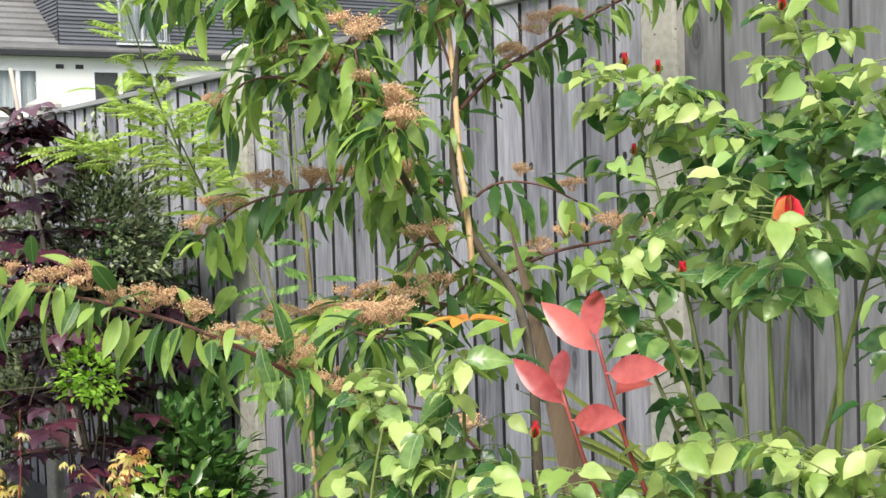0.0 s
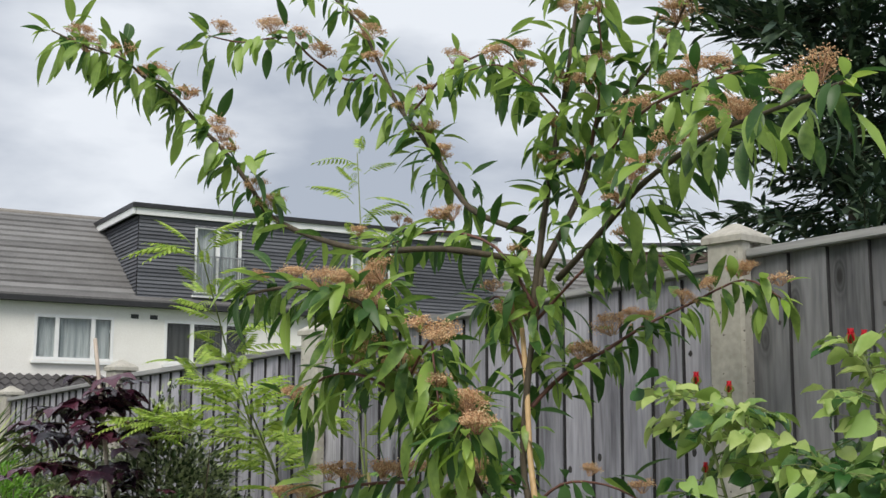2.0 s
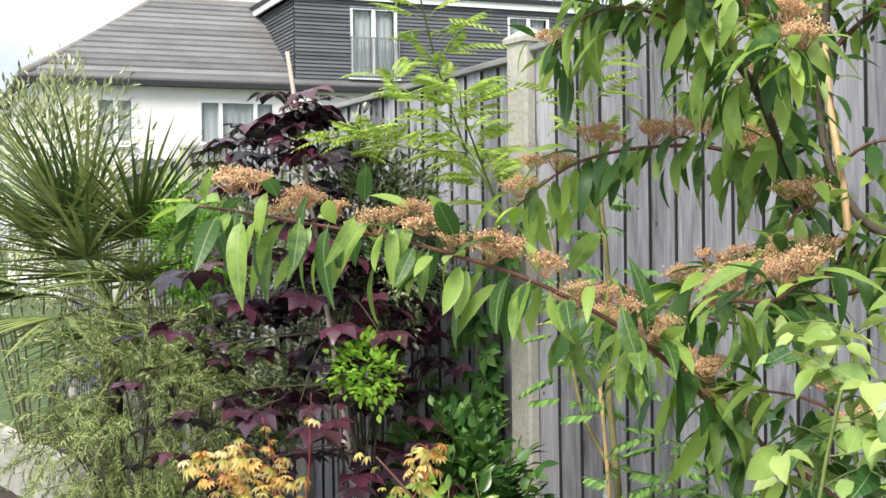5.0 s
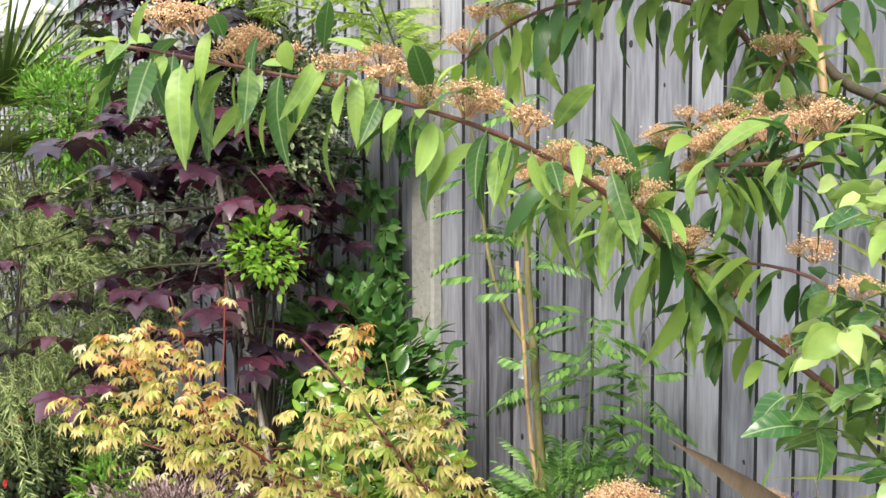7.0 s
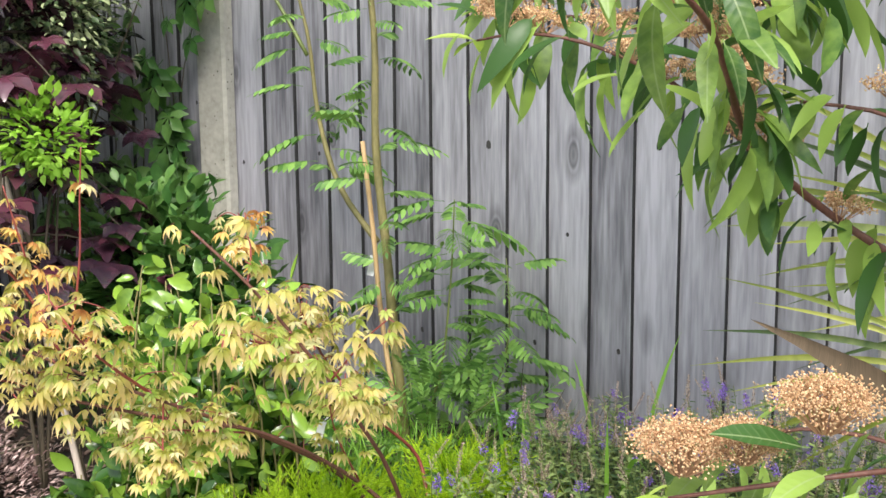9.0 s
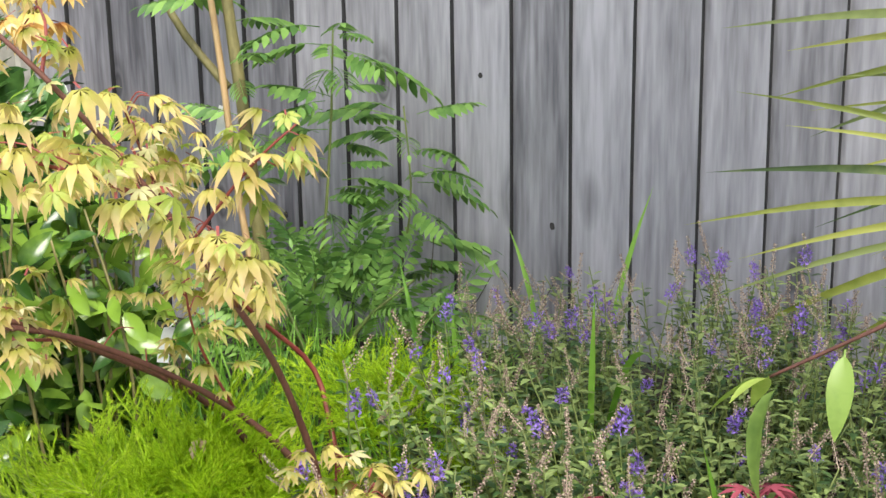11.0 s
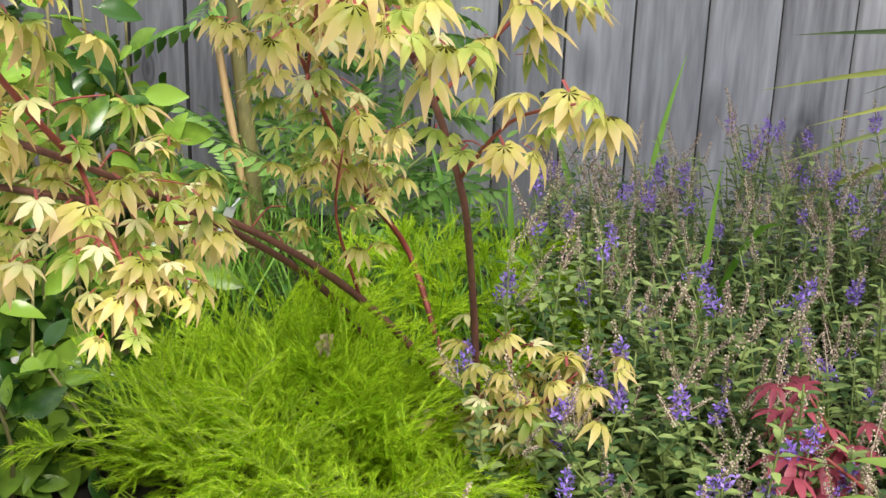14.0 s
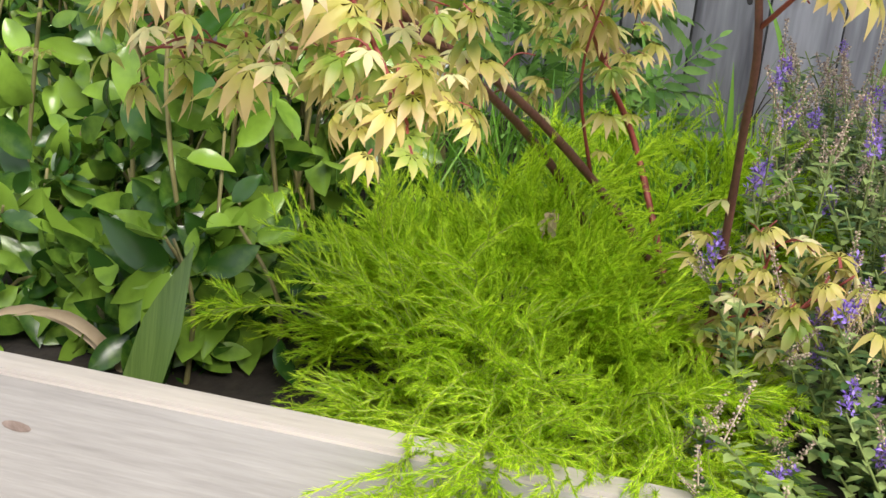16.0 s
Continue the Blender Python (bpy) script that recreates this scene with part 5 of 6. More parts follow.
for z, reach, limbs, many in TIERS:
    t = min((z - 0.20) / 1.74, 0.97)
    p, d = along(main, t * (len(main) - 1))
    for k in range(limbs):
        a = k * 6.283 / limbs + z * 7 + g.uniform(-0.3, 0.3)
        r = reach * g.uniform(0.65, 1.1) * (0.5 if math.cos(a) > 0.4 else 1.0)
        e = Vector((p.x + math.cos(a) * r, p.y + math.sin(a) * r, z + g.uniform(-0.03, 0.05)))
        if e.y > -0.16:
            e.y = -0.16
        fine = stem(pm, [p - Vector((0, 0, 0.06)), p.lerp(e, 0.5) + Vector((0, 0, 0.02)), e], 0.003, 0.0014, M_wood, "branch", 5)
        pp += petiole_leaf_poses(fine, int(many * 0.62), 0.07, 0.25, 0.35, (0.75, 1.3), g, 0.3)
leaves_on(pm, pp, PM, "purple_leaf", 300)
cane("weathered_cane", (-0.74, -0.70, 0.10), (-1.292, -0.736, 2.075), 0.009, M_greycane, "weathered grey cane beside the purple maple")


def tag(place, yaw, label):
    v, f = [], []
    for i in range(5):
        t = i / 4
        v += [(-0.008, 0.004 * math.sin(t * 3), -0.05 * t), (0.008, 0.004 * math.sin(t * 3 + 0.4), -0.05 * t)]
    f = [(2 * i, 2 * i + 1, 2 * i + 3, 2 * i + 2) for i in range(4)]
    ob = thing("plant_tag", place, label, "plant tag")
    under("strip", mesh("strip", v, f, M_tag), ob, Matrix.Translation(place) @ pose(0, 0, 0, 8, 12, yaw))
    v, f, _ = tube([Vector(place), Vector(place) + Vector((0.008, 0.006, 0.010)), Vector(place) + Vector((0.0, 0.012, 0.004))], 0.001, 0.001, 4)
    under("tie", mesh("tie", v, f, M_tag), ob)


tag((-0.955, -0.715, 0.87), 40, "white plastic tag tied to the purple maple")
tag((-0.14, -0.345, 0.79), 30, "white plastic tag tied to the rowan stem")
tag((0.10, -0.80, 0.56), 60, "white plastic tag hanging in the golden maple")

# ---- rowan sapling with its cane ----
rw = thing("rowan", (-0.08, -0.33, soil_z(0)), "slim rowan sapling with feathery green leaves before the fence", "tree")
RM = [mesh("rowan_leaf", *frond(ln, 6, 0.038, 0.014, d), M_rowan) for ln, d in ((0.13, 0.25), (0.15, 0.45), (0.11, 0.15))]
ROWAN = [
    ([(-0.05, -0.34, 0.28), (-0.08, -0.34, 0.55), (-0.105, -0.34, 0.80), (-0.132, -0.34, 1.04), (-0.14, -0.33, 1.30), (-0.19, -0.32, 1.62)], 0.014, 0.006, M_olivebark, 22),
    ([(-0.14, -0.33, 0.82), (-0.25, -0.33, 0.94), (-0.31, -0.33, 1.10), (-0.34, -0.33, 1.30), (-0.42, -0.34, 1.55)], 0.008, 0.003, M_olivebark, 16),
    ([(-0.08, -0.30, 0.30), (-0.02, -0.26, 0.50), (0.0, -0.24, 0.72), (0.02, -0.25, 0.92)], 0.004, 0.0015, M_greenstem, 26),
    ([(-0.06, -0.30, 0.30), (0.08, -0.22, 0.44), (0.12, -0.18, 0.60), (0.10, -0.16, 0.78)], 0.003, 0.0015, M_greenstem, 20),
]
for pts, r0, r1, mat, n in ROWAN:
    fine = stem(rw, pts, r0, r1, mat, "stem", 7)
    for m in petiole_leaf_poses(fine, int(n * 1.4), 0.03, 0.5, 0.28, (0.65, 1.05)):
        under("rowan_leaf", RM[rnd.randrange(3)], rw, m)
cane("tan_cane", (-0.06, -0.352, 0.26), (-0.168, -0.345, 1.05), 0.0068, M_bamboo, "tan cane tied to the rowan sapling")

# the tall yellow-green shoots of the rowan
FM = [mesh("pinnate_leaf", *frond(ln, 8, 0.027, 0.0078, d, 0.85), M_feather) for ln, d in ((0.13, 0.25), (0.16, 0.5), (0.10, 0.1))]
FEATHER = [
    ([(-0.34, -0.33, 1.24), (-0.48, -0.33, 1.42), (-0.68, -0.33, 1.57), (-0.80, -0.34, 1.72), (-0.95, -0.38, 1.86), (-1.12, -0.46, 1.99)], 0.005, 0.002, 34),
    ([(-0.80, -0.36, 1.73), (-0.72, -0.5, 1.95), (-0.58, -0.65, 2.15), (-0.457, -0.785, 2.33)], 0.004, 0.0018, 22),
    ([(-0.20, -0.32, 1.60), (-0.32, -0.25, 2.0), (-0.5, -0.14, 2.4), (-0.672, -0.04, 2.745)], 0.004, 0.0016, 18),
    ([(-0.68, -0.33, 1.57), (-0.62, -0.44, 1.72), (-0.52, -0.55, 1.82), (-0.42, -0.62, 1.86)], 0.004, 0.0016, 22),
    ([(-0.19, -0.32, 1.5), (-0.26, -0.3, 1.7), (-0.28, -0.3, 1.85), (-0.25, -0.3, 1.95)], 0.004, 0.0016, 14),
    ([(-0.80, -0.34, 1.72), (-0.92, -0.5, 1.74), (-1.0, -0.6, 1.78), (-1.1, -0.65, 1.76)], 0.003, 0.0015, 18),
    ([(-0.70, -0.33, 1.6), (-0.85, -0.25, 1.62), (-0.98, -0.2, 1.68), (-1.08, -0.18, 1.72)], 0.003, 0.0015, 18),
]
for pts, r0, r1, n in FEATHER:
    fine = stem(rw, pts, r0, r1, M_greenstem, "stem", 6)
    for m in petiole_leaf_poses(fine, int(n * 1.9), 0.03, -0.9, 0.3, (0.7, 1.2), rnd, 1.0):
        under("pinnate_leaf", FM[rnd.randrange(3)], rw, m)


# ---- roses, photinia, phormium ----
RL = [mesh("leaflet", *leaf(s, s * 0.68, 0.44, f, d, 0.05, 8, 0.045, 0.72), M_rosevein) for s, d, f in ((0.041, 0.2, 0.35), (0.047, 0.45, 0.5), (0.035, 0.05, 0.2), (0.043, 0.7, 0.4))]
RY = [mesh("young_leaflet", *leaf(s, s * 0.66, 0.44, 0.45, d, 0.05, 8, 0.045, 0.72), M_roseyoung) for s, d in ((0.040, 0.3), (0.033, 0.5))]


def rose_bush(base, label, canes, young, most=300, dens=50, small=1.0):
    ob = thing("rose_bush", base, label, "rose", "rose bushes")
    poses, ypos = [], []
    for pts, r0, r1, lo in canes:
        fine = stem(ob, pts, r0, r1, M_greenstem if r0 > 0.0025 else M_redstem, "cane", 6)
        ln = sum((b - a).length for a, b in zip(fine, fine[1:]))
        n = max(3, int(ln * (1 - lo) * dens))
        for k in range(n):
            t = lo + (1 - lo) * (k + rnd.random() * 0.8) / n
            p, d = along(fine, t * (len(fine) - 1))
            a = rnd.uniform(0, 6.283)
            rib = Vector((math.cos(a), math.sin(a), rnd.uniform(-0.15, 0.5))).normalized()
            tip = p + rib * rnd.uniform(0.055, 0.10) * small
            under("leaf_stalk", mesh("leaf_stalk", *tube([p, p.lerp(tip, 0.5) + Vector((0, 0, 0.006)), tip], 0.0011, 0.0007, 4)[:2], M_greenstem), ob)
            side = rib.cross(Vector((0, 0, 1))).normalized()
            for off, way in ((1.0, rib), (0.78, rib * 0.35 + side), (0.78, rib * 0.35 - side), (0.42, rib * 0.3 + side), (0.42, rib * 0.3 - side)):
                m = aim(p.lerp(tip, off), way + Vector((0, 0, rnd.uniform(-0.8, 0.2))), Vector((0, 0, 1)) + jitter(0.85), rnd.uniform(0.65, 1.15) * small)
                (ypos if t > 0.80 and rnd.random() < young else poses).append(m)
    rnd.shuffle(poses)
    poses.sort(key=lambda m: m.translation.y)
    leaves_on(ob, poses, RL, "leaflet", most, rest_mat=M_rose)
    leaves_on(ob, ypos, RY, "young_leaflet", 80, "young_foliage")
    return ob


def rose_bud(parent, place, size, open_=0.6):
    """A pointed bud of wrapped petals in green sepals."""
    p, s = Pile(), Pile()
    for k in range(5):
        v, f = leaf(size, size * 0.5, 0.4, 0.9, -0.1, 0.0, 5)
        p.add(v, f, Matrix.Translation(place) @ pose(0, 0, 0, 78 - 8 * open_, 0, k * 72))
    for k in range(5):
        v, f = leaf(size * 0.8, size * 0.62, 0.35, 0.8, -0.05, 0.0, 4)
        s.add(v, f, Matrix.Translation(place) @ pose(0, 0, 0, 74, 0, k * 72 + 30) @ Matrix.Translation((0, 0, 0.0015)))
    v, f, _ = tube([Vector(place) - Vector((0, 0, size * 0.6)), Vector(place) - Vector((0, 0, size * 0.1)), Vector(place) + Vector((0, 0, size * 0.1))], size * 0.12, size * 0.22, 7)
    s.add(v, f)
    b = under("bud", p.mesh("bud", M_petal), parent, None, "red rosebud")
    under("calyx", s.mesh("calyx", M_greenstem), b)


rose1 = rose_bush((2.02, -1.12, soil_z(2)), "tall rose bush with light green leaves and red buds", [
    ([(2.02, -1.12, 0.3), (2.10, -1.18, 0.9), (2.16, -1.2, 1.33), (2.15, -1.2, 1.52), (2.08, -1.1, 1.70), (2.00, -1.04, 1.84)], 0.006, 0.0022, 0.58),
    ([(2.0, -1.1, 0.3), (1.92, -1.08, 0.9), (1.84, -1.05, 1.35), (1.74, -1.02, 1.62), (1.674, -1.006, 1.79)], 0.005, 0.002, 0.55),
    ([(2.0, -1.1, 0.3), (1.97, -1.1, 0.9), (1.93, -1.08, 1.4), (1.86, -1.06, 1.66), (1.74, -1.0, 1.77)], 0.005, 0.002, 0.62),
    ([(1.97, -1.1, 0.9), (1.84, -1.08, 1.2), (1.74, -1.06, 1.36), (1.66, -1.06, 1.42)], 0.004, 0.0018, 0.3),
    ([(2.1, -1.18, 0.9), (2.14, -1.3, 1.25), (2.17, -1.36, 1.5), (2.19, -1.37, 1.6)], 0.004, 0.0018, 0.62),
    ([(2.1, -1.18, 0.9), (2.26, -1.22, 1.3), (2.34, -1.25, 1.50), (2.40, -1.26, 1.60)], 0.004, 0.0018, 0.4),
    ([(1.97, -1.1, 1.0), (1.95, -1.2, 1.3), (1.93, -1.26, 1.45), (1.88, -1.28, 1.52)], 0.004, 0.0018, 0.65),
    ([(1.93, -1.08, 1.3), (1.98, -1.12, 1.52), (2.02, -1.12, 1.62), (1.95, -1.1, 1.70)], 0.003, 0.0016, 0.2),
    ([(2.05, -1.15, 0.7), (2.15, -1.28, 0.95), (2.2, -1.36, 1.16), (2.26, -1.4, 1.28)], 0.004, 0.0018, 0.35),
    ([(2.05, -1.15, 0.7), (2.0, -1.3, 0.95), (2.02, -1.36, 1.14), (2.08, -1.42, 1.25)], 0.004, 0.0018, 0.35),
    ([(2.05, -1.15, 0.6), (2.064, -1.257, 1.0), (2.071, -1.316, 1.21), (2.075, -1.345, 1.31)], 0.0035, 0.0016, 0.5),
    ([(2.05, -1.15, 0.6), (2.145, -1.251, 0.98), (2.197, -1.306, 1.20), (2.223, -1.333, 1.31)], 0.0035, 0.0016, 0.5),
    ([(2.05, -1.15, 0.6), (2.189, -1.288, 1.0), (2.265, -1.363, 1.23), (2.303, -1.401, 1.34)], 0.0035, 0.0016, 0.5),
    ([(2.05, -1.15, 0.6), (1.97, -1.24, 0.95), (1.93, -1.30, 1.10), (1.90, -1.34, 1.20)], 0.0035, 0.0016, 0.45),
    ([(2.1, -1.18, 0.6), (2.24, -1.42, 0.95), (2.32, -1.52, 1.12), (2.36, -1.55, 1.24)], 0.0035, 0.0016, 0.45),
    ([(2.1, -1.18, 1.2), (2.2, -1.2, 1.5), (2.28, -1.2, 1.66), (2.30, -1.2, 1.76)], 0.0035, 0.0016, 0.3),
    ([(2.02, -1.12, 1.2), (2.06, -1.14, 1.5), (2.10, -1.14, 1.64), (2.16, -1.16, 1.70)], 0.003, 0.0016, 0.35),
], 0.75, 300, 52)
for place, size in (((1.674, -1.006, 1.80), 0.024), ((1.985, -1.04, 1.845), 0.026), ((2.01, -1.045, 1.845), 0.022), ((2.037, -1.34, 1.50), 0.024), ((1.735, -1.0, 1.785), 0.022), ((1.70, -1.02, 1.66), 0.02)):
    rose_bud(rose1, place, size)
p = Pile()
for k in range(14):
    v, f = leaf(0.042, 0.019, 0.5, 0.6, 0.3, 0.0, 6, 0.07)
    p.add(v, f, Matrix.Translation((2.207 + rnd.uniform(-0.008, 0.008), -1.375 + rnd.uniform(-0.008, 0.008), 1.60)) @ pose(0, 0, 0, -70 + rnd.uniform(-14, 10), rnd.uniform(-15, 15), k * 26), 1 if k % 3 else 0)
under("spent_bloom", p.mesh("spent_bloom", [M_drypetal, M_petal]), rose1, None, "withered red and brown rose bloom")

rose2 = rose_bush((1.92, -1.42, 0.3), "low rose bush with pale green and orange-tinted young leaves", [
    ([(1.92, -1.42, 0.3), (1.83, -1.30, 0.80), (1.74, -1.42, 1.18), (1.74, -1.42, 1.40)], 0.005, 0.002, 0.55),
    ([(1.92, -1.42, 0.3), (1.80, -1.30, 0.82), (1.66, -1.45, 1.15), (1.64, -1.46, 1.37)], 0.005, 0.002, 0.55),
    ([(1.83, -1.30, 0.80), (1.66, -1.36, 1.00), (1.58, -1.46, 1.12), (1.56, -1.48, 1.24)], 0.004, 0.002, 0.2),
    ([(1.83, -1.30, 0.80), (1.86, -1.38, 1.02), (1.90, -1.44, 1.16), (1.90, -1.46, 1.27)], 0.004, 0.002, 0.2),
    ([(1.83, -1.36, 0.86), (1.78, -1.50, 1.02), (1.80, -1.54, 1.16), (1.82, -1.52, 1.28)], 0.003, 0.002, 0.2),
    ([(1.80, -1.36, 0.86), (1.70, -1.50, 1.00), (1.66, -1.54, 1.14), (1.68, -1.52, 1.32)], 0.003, 0.002, 0.2),
    ([(1.80, -1.36, 0.80), (1.68, -1.44, 0.90), (1.60, -1.52, 0.98), (1.58, -1.55, 1.04)], 0.003, 0.002, 0.2),
    ([(1.83, -1.36, 0.75), (1.80, -1.50, 0.86), (1.78, -1.58, 0.96), (1.80, -1.6, 1.02)], 0.003, 0.002, 0.2),
], 0.8, 280, 40, 1.05)
OL = [mesh("orange_leaflet", *leaf(0.055, 0.026, 0.5, 0.3, 0.3, 0.06, 6), M_orange)]
leaves_on(rose2, [aim((1.735, -1.415, 1.44), (math.cos(a), math.sin(a), 0.25), (0, 0, 1), 1.0) for a in (0.3, 1.6, 2.9, 4.2, 5.2)], OL, "orange_leaflet")
rose_bud(rose2, (1.89, -1.45, 1.305), 0.024, 0.2)

ph = thing("photinia", (1.96, -1.24, soil_z(2)), "photinia shoots with glossy red young leaves", "shrub")
PL = [mesh("red_leaf", *leaf(0.085, 0.034, 0.5, 0.35, d, 0.08, 7), M_photinia) for d in (0.15, 0.3)]
for pts, tips in (([(1.96, -1.2, 0.3), (1.96, -1.28, 0.95), (1.92, -1.38, 1.24), (1.89, -1.40, 1.355)], 4), ([(1.97, -1.2, 0.3), (2.01, -1.28, 1.0), (1.98, -1.38, 1.29), (1.95, -1.40, 1.43)], 4)):
    fine = stem(ph, pts, 0.0045, 0.0022, M_redstem, "stem")
    for k in range(tips):
        p, d = along(fine, len(fine) - 1.1 - k * 0.8)
        a = 2.2 + k * 1.9
        under("red_leaf", PL[k % 2], ph, aim(p, (math.cos(a), math.sin(a) * 0.7, 0.75 if k < 2 else 0.2), (0.3, -1, 0.5), rnd.uniform(0.85, 1.1)))


def blade_at(parent, base, tip, width, mat, name, sag=0.15, seg=10, fold=0.4, face=None):
    """A strap leaf from base to tip with a sagging midrib."""
    a, b = Vector(base), Vector(tip)
    d = b - a
    side = (d.cross(Vector(face or (0.3, -1, 0.2)))).normalized()
    nrm = side.cross(d).normalized()
    v, f = [], []
    for i in range(seg + 1):
        t = i / seg
        c = a + d * t + Vector((0, 0, 1)) * sag * d.length * math.sin(math.pi * t)
        w = width / 2 * min(1.0, (1 - t) * 2.6 + 0.01) * (0.6 + 0.4 * min(1, t * 5))
        v += [c - side * w + nrm * w * fold, c, c + side * w + nrm * w * fold]
    for i in range(seg):
        k = 3 * i
        f += [(k, k + 1, k + 4, k + 3), (k + 1, k + 2, k + 5, k + 4)]
    return under(name, mesh(name, v, f, mat), parent)


fx = thing("phormium", (1.60, -0.95, soil_z(1.6)), "phormium with long upright bronze-grey strap leaves", "plant")
for base, tip, w, sag in (((1.75, -0.95, 0.32), (1.22, -0.83, 1.56), 0.058, 0.02), ((1.72, -0.95, 0.32), (1.58, -0.92, 1.12), 0.06, 0.02), ((1.66, -1.02, 0.32), (1.13, -1.23, 0.985), 0.055, 0.16), ((1.64, -0.94, 0.32), (1.75, -0.9, 1.2), 0.055, 0.03), ((1.66, -0.98, 0.32), (1.95, -1.05, 1.05), 0.055, 0.1), ((1.58, -0.98, 0.32), (1.45, -1.2, 0.8), 0.05, 0.2)):
    blade_at(fx, base, tip, w, M_phormium, "strap_leaf", sag)


# ---- fan palms ----
def fan_palm(base, crown, reach, fans, mat, label, seed, blades=16, width=0.02, lo=-0.3):
    g = random.Random(seed)
    ob = thing("fan_palm", base, label, "palm", "fan palms")
    stem(ob, [base, Vector(base).lerp(Vector(crown), 0.6), crown], 0.05, 0.04, M_wood, "trunk", 9)
    for k in range(fans):
        az = k * 2.4 + g.uniform(-0.3, 0.3)
        el = g.uniform(lo, 1.25)
        way = Vector((math.cos(az) * math.cos(el), math.sin(az) * math.cos(el), math.sin(el)))
        hub = Vector(crown) + way * reach * 0.42
        stem(ob, [crown, Vector(crown).lerp(hub, 0.5) + Vector((0, 0, 0.02)), hub], 0.006, 0.004, M_greenstem, "stalk", 5)
        p = Pile()
        side = way.cross(Vector((0, 0, 1))).normalized()
        for j in range(blades):
            a = radians(-95 + 190 * j / (blades - 1))
            dirn = way * math.cos(a) + side * math.sin(a)
            v, f = blade(reach * (0.52 + 0.14 * math.cos(a)) * g.uniform(0.9, 1.05), width, g.uniform(0.05, 0.35), 0.6, 6, 0.75)
            p.add(v, f, aim(hub, dirn, Vector((0, 0, 1)) + way * 0.2))
        under("fan", p.mesh("fan", mat), ob)
    return ob


fan_palm((-2.55, -0.98, 0.13), (-2.5, -0.95, 1.18), 0.92, 24, M_palm, "bushy fan palm with stiff narrow green blades", 5, 30, 0.022, -0.35)
rp = thing("fan_palm", (1.55, -0.45, soil_z(1.5)), "fan palm with yellow-green blades reaching over the hebe", "palm", "fan palms")
stem(rp, [(1.55, -0.45, 0.3), (1.54, -0.45, 0.55), (1.52, -0.45, 0.72)], 0.045, 0.03, M_wood, "trunk", 9)
for k, (hub, n, lean) in enumerate((((1.27, -0.35, 0.92), 9, 0.10), ((1.22, -0.36, 0.72), 8, -0.05), ((1.36, -0.25, 0.82), 7, 0.0))):
    stem(rp, [(1.52, -0.45, 0.72), Vector((1.52, -0.45, 0.74)).lerp(Vector(hub), 0.5) + Vector((0, 0, 0.03)), hub], 0.005, 0.004, M_greenstem, "stalk", 5)
    for j in range(n):
        a = radians(150 + 60 * j / (n - 1)) + k * 0.1
        tip = Vector(hub) + Vector((math.cos(a) * rnd.uniform(0.46, 0.6), math.sin(a) * 0.16, (j / (n - 1) - 0.55) * 0.42 + lean + rnd.uniform(-0.02, 0.02)))
        blade_at(rp, hub, tip, rnd.uniform(0.009, 0.014), M_palmbright if (j + k) % 3 else M_palm, "blade", 0.05)


# ---- glossy evergreen, heath, hebe, small crimson maple ----
cm = thing("camellia", (-0.22, -0.86, soil_z(-0.22)), "glossy green camellia with broad pointed leaves in the bed", "shrub")
CL = [mesh("glossy_leaf", *leaf(s, s * 0.5, 0.46, f, d, 0.08, 8, 0.015, 0.75), M_camellia) for s, d, f in ((0.060, 0.2, 0.35), (0.068, 0.5, 0.5), (0.052, 0.05, 0.25), (0.062, -0.2, 0.4))]
cp = []
for k in range(96):
    g = rnd
    e = Vector((g.uniform(-0.60, 0.02), g.uniform(-0.98, -0.62), 0.36 + 0.46 * g.random() ** 0.8))
    if 446 * e.x + 764 * e.y < -820:
        e.y += 0.17
    if k < 26:
        e = Vector((g.uniform(-0.30, 0.02), g.uniform(-1.10, -0.95), g.uniform(0.34, 0.46)))
    b = Vector((e.x + g.uniform(-0.08, 0.06), e.y + g.uniform(-0.05, 0.05), 0.28))
    fine = stem(cm, [b, b.lerp(e, 0.5) + Vector((g.uniform(-0.04, 0.04), g.uniform(-0.03, 0.03), 0.02)), e], 0.003, 0.0016, M_olivebark, "branch", 5)
    for i in range(25):
        q, d = along(fine, (0.1 + 0.9 * (i + g.random()) / 25) * (len(fine) - 1))
        a = g.uniform(0, 6.283)
        w = Vector((math.cos(a), math.sin(a), g.uniform(-1.3, 1.3)))
        cp.append(aim(q + w * 0.012, w, Vector((0.1, -0.9, 0.55)) + jitter(0.9), g.uniform(0.5, 1.05)))
cp.sort(key=lambda m: m.translation.y)
leaves_on(cm, cp, CL, "glossy_leaf", 300, rest_mat=M_camellia)
sl = thing("strap_leaf_plant", (-0.06, -1.1, soil_z(0)), "single broad ribbed green strap leaf behind the planks", "plant")
blade_at(sl, (-0.02, -1.20, 0.28), (0.02, -1.15, 0.465), 0.034, M_strap, "strap_leaf", 0.03)
blade_at(sl, (-0.06, -1.1, 0.28), (-0.16, -1.16, 0.36), 0.012, M_dry, "dry_leaf", 0.25)
blade_at(sl, (-0.06, -1.1, 0.28), (-0.22, -1.17, 0.33), 0.010, M_dry, "dry_leaf", 0.3)

ht = thing("golden_heath", (0.22, -0.92, soil_z(0.2)), "feathery lime-green heath bush spilling over the planks", "shrub")


